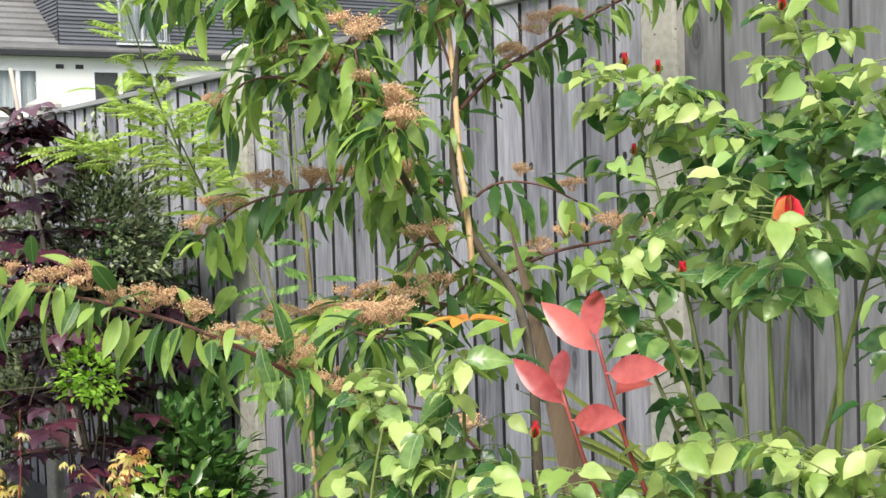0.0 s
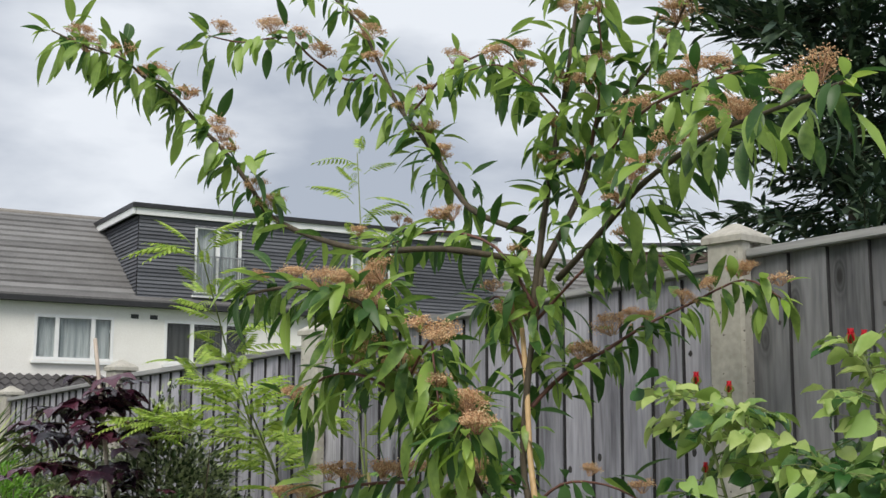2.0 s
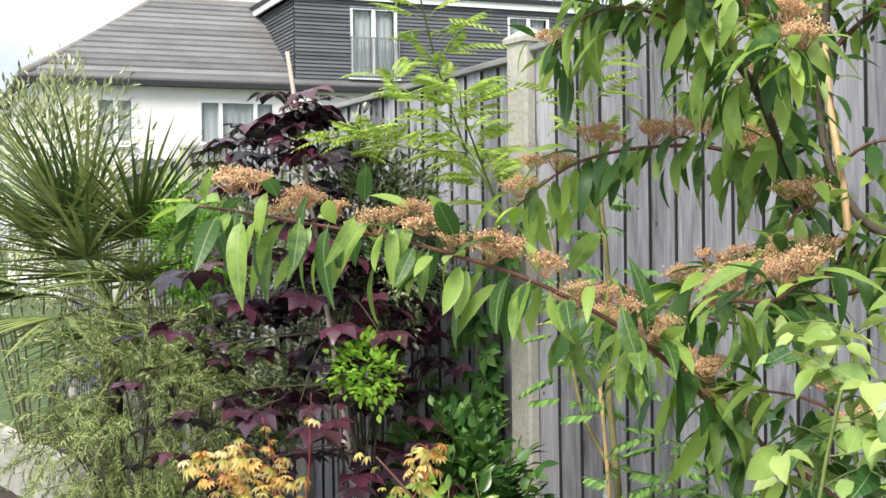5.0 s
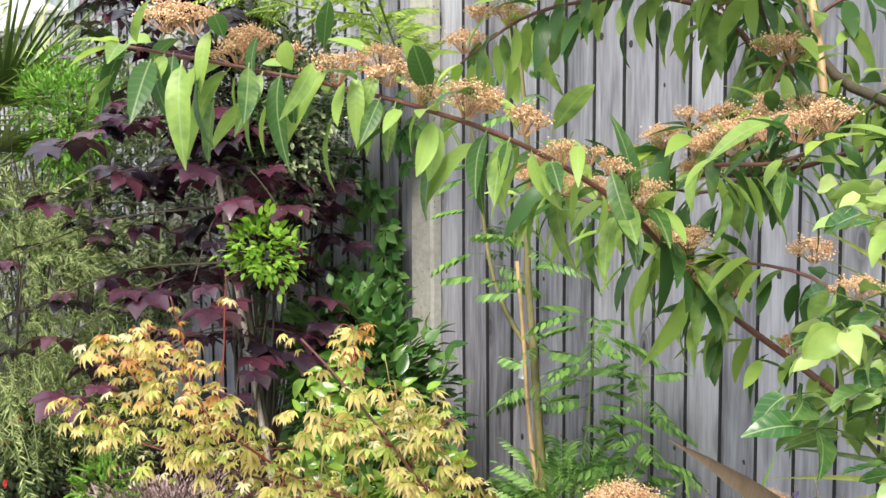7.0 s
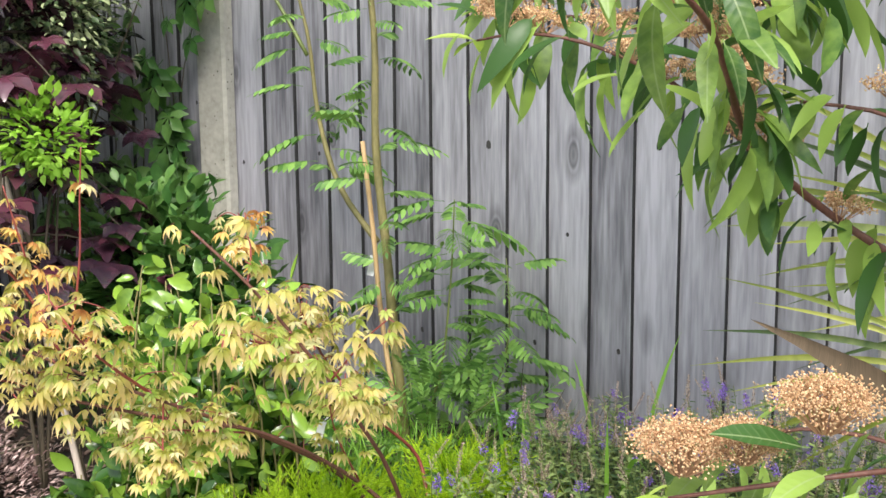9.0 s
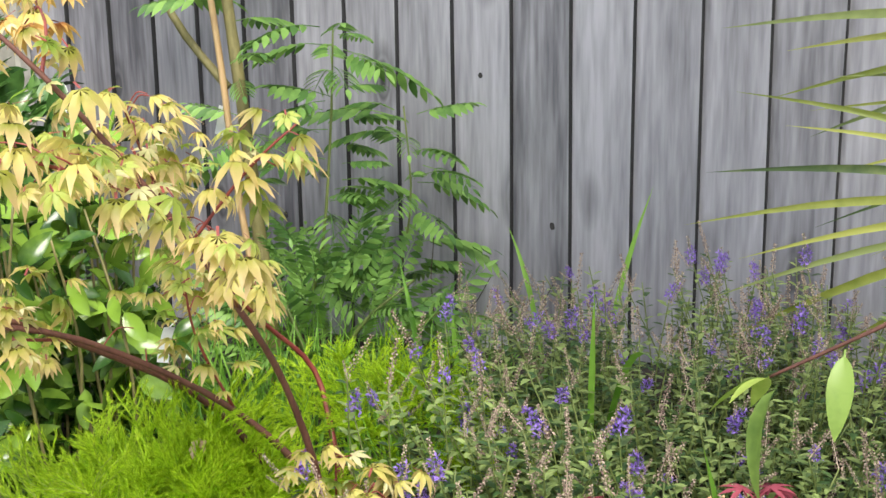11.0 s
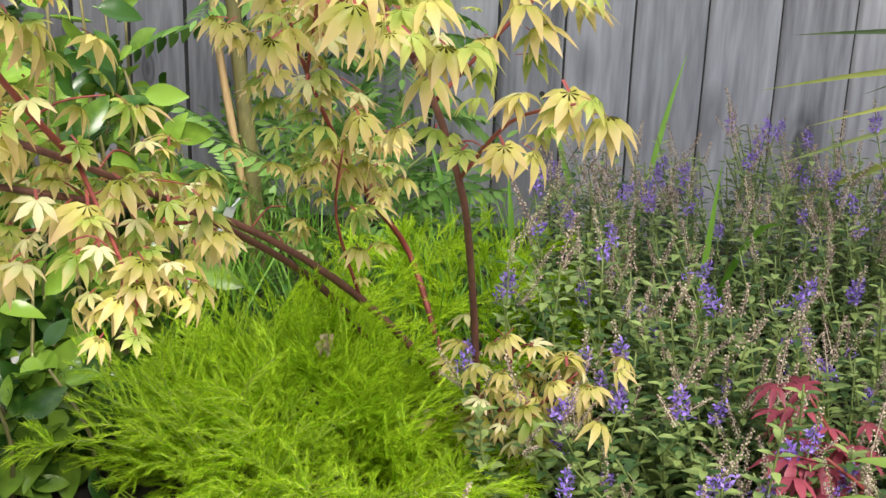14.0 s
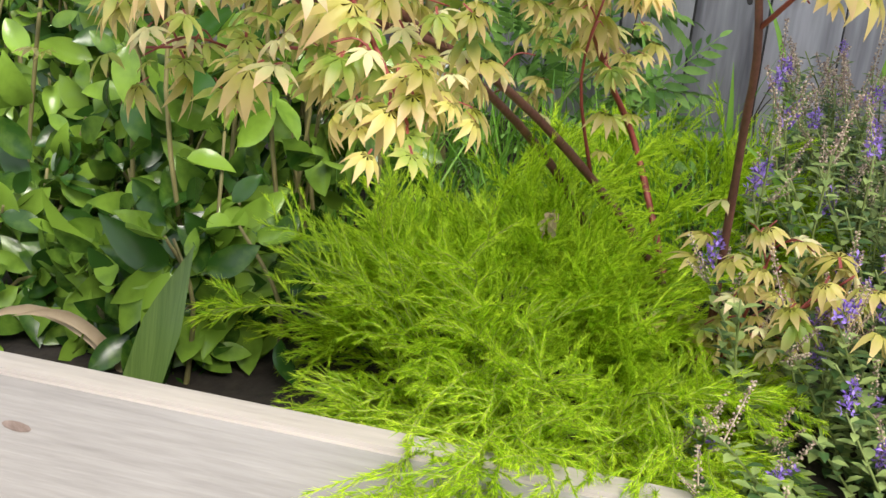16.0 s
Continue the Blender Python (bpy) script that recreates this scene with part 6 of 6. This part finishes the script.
def spray(seed, length, n, needle):
    """An arching shoot set with fine needles and side shoots."""
    g = random.Random(seed)
    p = Pile()
    pts = [Vector((g.uniform(-0.01, 0.01), length * t, 0.10 * length * math.sin(t * 2.2) - 0.22 * length * t * t)) for t in (0, 0.35, 0.7, 1.0)]
    v, f, fine = tube(pts, 0.0012, 0.0006, 4)
    p.add(v, f, None, 1)
    runs = [(fine, n)]
    for s in range(9):
        q, d = along(fine, g.uniform(0.25, 0.85) * (len(fine) - 1))
        e = q + (d + Vector((g.choice((-1, 1)) * g.uniform(0.5, 1.0), 0, g.uniform(-0.1, 0.6)))).normalized() * length * g.uniform(0.22, 0.42)
        v, f, fn = tube([q, q.lerp(e, 0.5) + Vector((0, 0, 0.004)), e], 0.0008, 0.0005, 3)
        p.add(v, f, None, 1)
        runs.append((fn, n // 3))
    for fn, k in runs:
        for i in range(k):
            q, d = along(fn, (i + 0.5) / k * (len(fn) - 1))
            w = d * g.uniform(1.1, 1.8) + Vector((g.uniform(-1, 1), g.uniform(-1, 1), g.uniform(-1, 1))) * 0.7
            ln = needle * g.uniform(0.7, 1.2)
            m = aim(q, w, (g.uniform(-1, 1), g.uniform(-1, 1), 1))
            p.add([(-0.0006, 0, 0), (0.0006, 0, 0), (0.0002, ln, 0.0004)], [(0, 1, 2)], m, 0)
    return p.mesh("spray", [M_heath, M_heathstem])


SP = [spray(s, ln, 230, 0.012) for s, ln in ((1, 0.15), (2, 0.19), (3, 0.12), (4, 0.17))]
g = random.Random(21)
HP = []
for centre, radii, tufts in (((0.245, -1.0, 0.33), (0.15, 0.21, 0.15), 30), ((0.36, -0.64, 0.34), (0.20, 0.12, 0.12), 11), ((0.36, -1.10, 0.31), (0.14, 0.15, 0.07), 11)):
    for k in range(tufts):
        az, el = k * 2.4 + g.uniform(-0.4, 0.4), math.asin(min(0.98, (k + 0.5) / tufts))
        d = Vector((math.cos(az) * math.cos(el), math.sin(az) * math.cos(el), math.sin(el)))
        hub = Vector(centre) + Vector((d.x * radii[0], d.y * radii[1], d.z * radii[2])) * g.uniform(0.55, 0.85)
        lean = Vector((d.x, d.y - 0.1, d.z * 0.7 + 0.15))
        for j in range(15):
            way = lean + Vector((g.uniform(-0.9, 0.9), g.uniform(-0.9, 0.9), g.uniform(-0.55, 0.7)))
            HP.append(aim(hub + jitter(0.012), way, Vector((0, 0, 1)) + jitter(0.5), g.uniform(0.38, 0.78)))
for k in range(44):
    az = -1.1 + g.uniform(-0.5, 0.9)
    d = Vector((math.cos(az), math.sin(az), 0))
    pos = Vector((0.28, -1.0, 0.37)) + Vector((d.x * 0.15, d.y * 0.22, g.uniform(-0.05, 0.05)))
    HP.append(aim(pos, (d.x, d.y, g.uniform(-0.7, 0.5)), Vector((0, 0, 1)) + d * 0.3, g.uniform(0.55, 0.95)))
for k in range(120):
    az, h = g.uniform(0, 6.283), g.uniform(0.0, 0.95)
    w = math.sqrt(1 - h * h)
    d = Vector((math.cos(az) * w, math.sin(az) * w, h))
    pos = Vector((0.27, -0.98, 0.33)) + Vector((d.x * 0.17, d.y * 0.24, d.z * 0.15)) * g.uniform(0.35, 0.8)
    HP.append(aim(pos, d + Vector((g.uniform(-0.5, 0.5), g.uniform(-0.5, 0.5), g.uniform(0, 0.6))), Vector((0, 0, 1)) + jitter(0.5), g.uniform(0.35, 0.6)))
for k in range(30):
    pos = Vector((g.uniform(0.26, 0.52), -1.16 + g.uniform(-0.05, 0.04), 0.41 + g.uniform(-0.03, 0.03)))
    HP.append(aim(pos, (g.uniform(-0.6, 0.6), -1, g.uniform(-0.9, 0.3)), (0, 0, 1), g.uniform(0.5, 0.95)))
HP.append(aim((0.13, -1.09, 0.40), (-1, -0.25, 0.0), (0, 0, 1), 1.1))
HP.sort(key=lambda m: m.translation.y)
for k, m in enumerate(HP):
    if k < 300:
        under("spray", SP[k % 4], ht, m)
rest = Pile()
SG = [([tuple(v.co) for v in me.vertices], [tuple(q.vertices) for q in me.polygons]) for me in SP]
for k, m in enumerate(HP[300:]):
    rest.add(*SG[k % 4], m)
under("inner_sprays", rest.mesh("inner_sprays", M_heath), ht, None, "", "stuff")

hb = thing("hebe", (0.85, -0.62, soil_z(0.8)), "spreading hebe with small leaves and violet flower spikes", "shrub")


def spike(seed, ln, n, bloom):
    g = random.Random(seed)
    p = Pile()
    o = [(0, 0, 1.3), (1, 0, 0), (0, 1, 0), (-1, 0, 0), (0, -1, 0), (0, 0, -1)]
    of = [(0, 1, 2), (0, 2, 3), (0, 3, 4), (0, 4, 1), (5, 2, 1), (5, 3, 2), (5, 4, 3), (5, 1, 4)]
    v, f, _ = tube([(0, 0, 0), (0, ln * 0.5, 0.001), (0, ln, 0)], 0.0009, 0.0005, 4)
    p.add(v, f, None, 2)
    for i in range(n):
        t = (i + 0.5) / n
        a = i * 2.4
        r = (0.0075 if t < bloom else 0.0046) * (1 - t * 0.6)
        c = (math.cos(a) * r, ln * t, math.sin(a) * r)
        if t < bloom:
            lv, lf = leaf(0.0078, 0.0036, 0.5, 0.3, 0.2, 0.0, 2)
            for s in range(3):
                p.add(lv, lf, Matrix.Translation(c) @ pose(0, 0, 0, g.uniform(-60, 60), g.uniform(-90, 90), g.uniform(0, 360)), 0)
        else:
            p.add(o, of, Matrix.Translation(c) @ Matrix.Scale(g.uniform(0.0011, 0.0020), 4), 1)
    return p.mesh("flower_spike", [M_violet, M_seed, M_greenstem], False)


SK = [spike(1, 0.06, 40, 0.05), spike(2, 0.05, 36, 0.0), spike(3, 0.07, 44, 0.2), spike(4, 0.055, 40, 0.55), spike(5, 0.05, 30, 0.85), spike(6, 0.065, 40, 0.0)]
p, tips = Pile(), []
HL = [leaf(0.0165, 0.0088, 0.45, 0.3, d, 0.05, 3) for d in (0.1, 0.3)]
g = random.Random(33)
for k in range(1150):
    x, y = g.uniform(0.42, 1.38), g.uniform(-1.25, -0.10)
    if k >= 900:
        x, y = g.uniform(0.50, 1.40), g.uniform(-1.25, -0.75)
    if x < 0.62 and y > -0.3:
        y -= 0.3
    top = 0.375 + 0.145 * min(1, (y + 1.3) / 0.6) + g.uniform(-0.05, 0.05) + 0.05 * noise.noise((x * 4, y * 4, 1))
    if k % 23 == 0:
        top += 0.06
    b = Vector((x * 0.78 + 0.19, max(y * 0.85 - 0.10, front(x * 0.78 + 0.19) + 0.06), 0.30))
    e = Vector((x, y, top))
    v, f, fine = tube([b, b.lerp(e, 0.5) + Vector((g.uniform(-0.04, 0.04), g.uniform(-0.04, 0.04), -0.01)), e], 0.0016, 0.001, 4)
    p.add(v, f, None, 1)
    for i in range(15):
        q, d = along(fine, (0.2 + 0.8 * i / 15) * (len(fine) - 1))
        a = i * 1.57 + g.uniform(-0.3, 0.3)
        for s in (0, math.pi):
            w = Vector((math.cos(a + s), math.sin(a + s), g.uniform(0.1, 0.7)))
            p.add(*HL[i % 2], aim(q, w, (0, 0, 1), g.uniform(0.75, 1.2)), 0)
    if k % 14 < 9:
        tips.append((e, Vector((g.uniform(-0.6, 0.6), g.uniform(-0.6, 0.6), 1))))
under("foliage", p.mesh("foliage", [M_hebe, M_greenstem]), hb, None, "", "stuff")
tips.sort(key=lambda a: a[0].y)
spent = Pile()
SKG = [([tuple(v.co) for v in me.vertices], [tuple(q.vertices) for q in me.polygons]) for me in SK]
for k, (e, d) in enumerate(tips):
    pick = g.choice((0, 3, 5, 2, 4, 1, 3, 4, 2, 3))
    m = aim(e, d, (0.1, -1, 0.1), g.uniform(0.55, 0.9))
    for s in range(k % 2):
        spent.add(*SKG[(0, 1, 5)[(k + s) % 3]], aim(e - Vector((g.uniform(-0.008, 0.008), g.uniform(-0.008, 0.008), 0.006)), d + Vector((g.uniform(-0.9, 0.9), g.uniform(-0.9, 0.9), 0)), (0.1, -1, 0.1), g.uniform(0.4, 0.7)))
    if k % 5 < 2:
        under("flower_spike", SK[pick], hb, m)
    else:
        spent.add(*SKG[(0, 1, 5)[k % 3]], m)
under("spent_bloom", spent.mesh("spent_bloom", M_seed, False), hb, None, "", "stuff")

for pts in [[(0.366, -0.22, 0.392), (0.381, -0.22, 0.466), (0.411, -0.22, 0.527)], [(0.373, -0.22, 0.411), (0.376, -0.22, 0.439), (0.394, -0.22, 0.468)], [(0.181, -0.22, 0.477), (0.184, -0.22, 0.54), (0.188, -0.22, 0.585)], [(0.235, -0.22, 0.421), (0.267, -0.22, 0.47), (0.294, -0.22, 0.517)]]:
    foot = Vector((pts[0][0] + 0.02, pts[0][1], soil_z(pts[0][0]) - 0.01))
    stem(hb, [foot] + pts, 0.0014, 0.0008, M_wood, "dry_twig", 4)

cr = thing("crimson_maple", (0.86, -1.0, soil_z(0.9)), "small crimson Japanese maple leaning out of the hebe", "shrub")
KM = [mesh("crimson_leaf", *palmate(s, 7, 0.30, 235, d, 0.36), M_crimson) for s, d in ((0.036, 0.6), (0.030, 0.4))]
for pts, n in (([(0.86, -1.0, 0.3), (0.80, -0.98, 0.42), (0.745, -0.98, 0.505)], 12), ([(0.86, -1.0, 0.3), (0.82, -1.03, 0.42), (0.765, -1.05, 0.475)], 12), ([(0.86, -1.0, 0.3), (0.90, -1.0, 0.46), (0.93, -0.98, 0.55)], 10)):
    fine = stem(cr, pts, 0.003, 0.0015, M_redstem, "branch", 5)
    for m in petiole_leaf_poses(fine, n, 0.05, 0.4, 0.55, (0.8, 1.1), rnd, 0.4):
        under("crimson_leaf", KM[rnd.randrange(2)], cr, m)

# ---- climber on the fence, bright clump, grass blades ----
vc = thing("virginia_creeper", (-1.15, -0.08, soil_z(-1)), "creeper with broad five-fingered green leaves on the fence", "climber")
VM = [mesh("creeper_leaf", *palmate(s, 5, 0.5, 200, 0.25, 0.3), M_creeper) for s in (0.080, 0.065, 0.092)]
vp = []
for k in range(9):
    x = -1.02 - 0.12 * k
    fine = stem(vc, [(x + 0.1, -0.06, 0.13), (x, -0.05, 0.7), (x - 0.06 + rnd.uniform(-0.1, 0.1), -0.05, 1.1 + rnd.uniform(-0.1, 0.3)), (x + rnd.uniform(-0.1, 0.1), -0.06, 1.5)], 0.003, 0.0012, M_wood, "vine", 5)
    for i in range(22):
        q, d = along(fine, rnd.uniform(0.05, 1) * (len(fine) - 1))
        vp.append(aim(q + Vector((rnd.uniform(-0.07, 0.07), -rnd.uniform(0.02, 0.10), 0)), (rnd.uniform(-0.7, 0.7), -0.35, -0.8), Vector((0, -1, 0.4)) + jitter(0.3), rnd.uniform(0.7, 1.15)))
leaves_on(vc, vp, VM, "creeper_leaf", 200)

bush("bright_climber", (-0.90, -0.72, 0.14), (-0.78, -0.74, 1.06), (0.19, 0.13, 0.14), 520, 0.026, 0.016, M_lime, "bright fresh green clump climbing the cane", "climber", 8, 4)
gr = thing("grass_tuft", (0.5, -0.45, soil_z(0.5)), "tall green grass blades among the hebe", "grass")
for b, t, s in (((0.62, -0.62, 0.32), (0.64, -0.66, 0.64), 0.05), ((0.62, -0.6, 0.34), (0.74, -0.7, 0.56), 0.35), ((0.52, -0.72, 0.33), (0.40, -0.74, 0.53), 0.2), ((0.50, -0.3, 0.32), (0.56, -0.2, 0.68), 0.1), ((0.46, -0.35, 0.32), (0.36, -0.3, 0.62), 0.15), ((0.9, -0.9, 0.33), (0.86, -0.95, 0.58), 0.05), ((0.38, -0.5, 0.32), (0.36, -0.5, 0.56), 0.1), ((0.30, -0.45, 0.31), (0.22, -0.4, 0.58), 0.1)):
    blade_at(gr, b, t, 0.008, M_fresh, "blade", s)

bush("low_fern", (0.06, -0.36, soil_z(0) - 0.01), (0.06, -0.36, 0.40), (0.30, 0.18, 0.18), 190, 0.09, 0.012, M_rowan, "low feathery green undergrowth at the foot of the fence", "fern", 41, 6, up=0.5, shape=[frond(0.12, 7, 0.028, 0.009, 0.35), frond(0.09, 6, 0.024, 0.008, 0.2)], wood=M_greenstem)
lawn = thing("grass_tuft", (0.12, -0.62, soil_z(0.1)), "fine bright green grass between the maple and the fence", "grass")
p = Pile()
g = random.Random(77)
for k in range(520):
    b = Vector((g.uniform(-0.12, 0.42), g.uniform(-0.78, -0.30), soil_z(0.1) - 0.01))
    v, f = blade(g.uniform(0.12, 0.26), 0.004, g.uniform(0.2, 1.0), 0.4, 5, 0.8)
    p.add(v, f, aim(b, (g.uniform(-0.5, 0.5), g.uniform(-0.5, 0.5), 1.2), (g.uniform(-1, 1), g.uniform(-1, 1), 0.2)))
under("turf", p.mesh("turf", M_fresh), lawn, None, "", "stuff")

# ---- far end of the bed ----
bush("variegated_shrub", (-4.2, -0.85, 0.13), (-4.2, -0.75, 1.72), (0.75, 0.6, 0.85), 5200, 0.055, 0.014, M_pale, "tall shrub with pale cream and green leaves", "shrub", 11, 12, up=0.6)
bush("variegated_shrub", (-2.9, -0.55, 0.13), (-2.8, -0.62, 0.95), (0.5, 0.3, 0.45), 3200, 0.03, 0.012, M_pale, "tall shrub with pale cream and green leaves", "shrub", 12, 10)


def needle_shoot(seed, ln, n, needle):
    """A short arching shoot set all round with narrow needles."""
    g = random.Random(seed)
    p = Pile()
    v, f, fine = tube([(0, 0, 0), (0, ln * 0.5, ln * 0.06), (0, ln, -ln * 0.22)], 0.0022, 0.001, 4)
    p.add(v, f)
    nv, nf = leaf(needle, needle * 0.13, 0.5, 0.3, 0.15, 0.0, 2)
    for i in range(n):
        q, d = along(fine, (i + 0.5) / n * (len(fine) - 1))
        p.add(nv, nf, aim(q, d * 0.7 + Vector((g.uniform(-1, 1), 0, g.uniform(-1, 1))), (g.uniform(-1, 1), 0, 1), g.uniform(0.7, 1.1)))
    return np.concatenate(p.v), p.f


bush("rosemary", (-1.85, -1.05, 0.13), (-1.78, -1.10, 0.80), (0.50, 0.38, 0.50), 420, 0.030, 0.0045, M_rosemary, "grey-green rosemary with arching needle shoots", "shrub", 13, 16, up=-0.35, shape=[needle_shoot(s, 0.26, 84, 0.030) for s in (1, 2, 3)])
bush("fern_shrub", (-1.9, -0.85, 0.13), (-1.9, -0.85, 1.42), (0.34, 0.20, 0.30), 2600, 0.03, 0.008, M_fresh, "soft bright green feathery shrub", "shrub", 14, 8)
red = bush("flowering_shrub", (-1.8, -1.05, 0.13), (-1.78, -1.08, 0.36), (0.26, 0.2, 0.24), 2200, 0.026, 0.014, M_shrub, "low dark green shrub dotted with small red flowers", "shrub", 19, 6)
g = random.Random(12)
for k in range(16):
    p = Pile()
    for j in range(5):
        v, f = leaf(0.016, 0.012, 0.6, 0.3, 0.1, 0.0, 4)
        p.add(v, f, pose(0, 0, 0, 20, 0, j * 72))
    under("bloom", p.mesh("bloom", M_petal), red, Matrix.Translation((-1.72 + g.uniform(-0.22, 0.2), -1.16 - g.uniform(0, 0.1), 0.42 + g.uniform(-0.14, 0.12))) @ pose(0, 0, 0, g.uniform(20, 80), g.uniform(-30, 30), 0), "small red flower")
bush("low_shrub", (-1.78, -0.82, 0.14), (-1.78, -0.82, 0.44), (0.44, 0.26, 0.36), 9000, 0.018, 0.008, M_rosemary, "low grey-green mounded shrub at the bed edge", "shrub", 15, 8)
bush("low_shrub", (-0.8, -0.45, 0.14), (-0.78, -0.42, 0.58), (0.46, 0.2, 0.42), 2600, 0.055, 0.032, M_creeper, "dark green leafy undergrowth below the maples", "shrub", 16, 8)
lv = bush("lavender", (-3.8, -0.55, 0.13), (-3.8, -0.55, 0.52), (0.5, 0.2, 0.3), 2600, 0.035, 0.004, M_rosemary, "lavender clump with violet flower heads", "lavender", 17, 8, up=1.2)
p = Pile()
g = random.Random(5)
for k in range(150):
    c = Vector((-3.8 + g.uniform(-0.5, 0.5), -0.58 + g.uniform(-0.16, 0.16), 0.72 + g.uniform(-0.1, 0.12)))
    v, f = leaf(0.05, 0.012, 0.5, 0.8, 0.05, 0.0, 4)
    p.add(v, f, aim(c, (g.uniform(-0.3, 0.3), g.uniform(-0.3, 0.3), 1), (0, -1, 0)))
under("bloom", p.mesh("bloom", M_lavender), lv, None, "", "stuff")

bush("pink_heather", (-1.2, -0.86, 0.13), (-1.2, -0.84, 0.19), (0.55, 0.34, 0.17), 6400, 0.020, 0.006, M_pinkheath, "low mat of pinkish brown heather round the lamp", "heather", 51, 10, up=0.6)
bush("feathery_weed", (-1.36, -0.98, 0.13), (-1.36, -0.98, 0.29), (0.13, 0.09, 0.09), 130, 0.05, 0.008, M_fresh, "bright green feathery tuft growing out of the heather", "plant", 52, 4, up=0.6, shape=[frond(0.055, 7, 0.012, 0.004, 0.3)], wood=M_greenstem)

# bark chips in the bed under the maples
chips = Pile()
g = random.Random(9)
cv, cf = box(-0.5, -0.5, -0.5, 0.5, 0.5, 0.5)
for k in range(3400):
    x, y = g.uniform(-2.4, -0.35), g.uniform(-1.7, -0.3)
    if x > -0.37 and y < -1.22:
        x -= 0.8
    chips.add(cv, cf, Matrix.Translation((x, y, soil_z(x) + 0.006 + g.uniform(0, 0.012))) @ pose(0, 0, 0, g.uniform(-35, 35), g.uniform(-35, 35), g.uniform(0, 360)) @ Matrix.Diagonal((g.uniform(0.015, 0.04), g.uniform(0.006, 0.014), 0.004, 1)))
mul = new("bark_mulch", chips.mesh("bark_mulch", M_bark, False))
tagged(mul, "brown bark chips spread over the bed soil", "mulch", "", "stuff")

# solar lamp
lamp = thing("garden_lamp", (-0.98, -0.861, soil_z(-0.9)), "small white cylinder garden lamp standing in the bark", "lamp")


def lathe(profile, cx, cy, z0, sides=20):
    v, f = [], []
    for r, z in ((r * 1.15, z * 1.15) for r, z in profile):
        v += [(cx + r * math.cos(2 * math.pi * k / sides), cy + r * math.sin(2 * math.pi * k / sides), z0 + z) for k in range(sides)]
    for i in range(len(profile) - 1):
        f += [(i * sides + k, i * sides + (k + 1) % sides, (i + 1) * sides + (k + 1) % sides, (i + 1) * sides + k) for k in range(sides)]
    f += [tuple(range(sides))[::-1], tuple(range((len(profile) - 1) * sides, len(profile) * sides))]
    return v, f


zl = 0.05
under("base", mesh("base", *lathe([(0.050, 0.0), (0.052, 0.004), (0.052, 0.10), (0.047, 0.105)], -0.98, -0.861, zl), M_steel), lamp)
under("diffuser", mesh("diffuser", *lathe([(0.036, 0.106), (0.043, 0.108), (0.043, 0.182), (0.036, 0.185)], -0.98, -0.861, zl), M_lampwhite), lamp, None, "white frosted diffuser")
sh = under("shade", mesh("shade", *lathe([(0.050, 0.106), (0.051, 0.11), (0.051, 0.186), (0.050, 0.188)], -0.98, -0.861, zl), M_clear), lamp, None, "clear plastic shade")
sh.visible_shadow = False
under("lamp_cap", mesh("lamp_cap", *lathe([(0.058, 0.189), (0.060, 0.192), (0.058, 0.202), (0.048, 0.208), (0.020, 0.211)], -0.98, -0.861, zl), M_steel), lamp)


# ---- tall fir beyond the fence ----
fir = thing("conifer", (-4.6, 9.2, 0), "tall dark green conifer with ragged branches beyond the fence", "tree")
stem(fir, [(-4.6, 9.2, 0), (-4.6, 9.2, 5), (-4.55, 9.2, 11.5)], 0.16, 0.03, M_wood, "trunk", 9)
p = Pile()
g = random.Random(4)
nl, nf = leaf(0.26, 0.06, 0.5, 0.2, 0.25, 0.0, 3)
for k in range(420):
    z = g.uniform(1.0, 11.3)
    az = g.uniform(0, 6.283)
    r = (0.35 + 2.3 * (1 - z / 12.2) ** 0.8) * g.uniform(0.7, 1.12)
    a = Vector((-4.6, 9.2, z))
    b = a + Vector((math.cos(az) * r, math.sin(az) * r, r * g.uniform(-0.05, 0.45)))
    v, f, fine = tube([a, a.lerp(b, 0.5) + Vector((0, 0, -0.06)), b], 0.010, 0.003, 3)
    p.add(v, f, None, 1)
    for i in range(64):
        t = 0.12 + 0.88 * g.random()
        q, d = along(fine, t * (len(fine) - 1))
        w = d + Vector((g.uniform(-1, 1), g.uniform(-1, 1), g.uniform(-0.7, 0.9))) * 0.8
        p.add(nl, nf, aim(q + jitter(0.09), w, Vector((0, 0, 1)) + jitter(0.6), g.uniform(0.6, 1.3)), 0)
under("crown", p.mesh("crown", [M_fir, M_wood]), fir, None, "", "stuff")
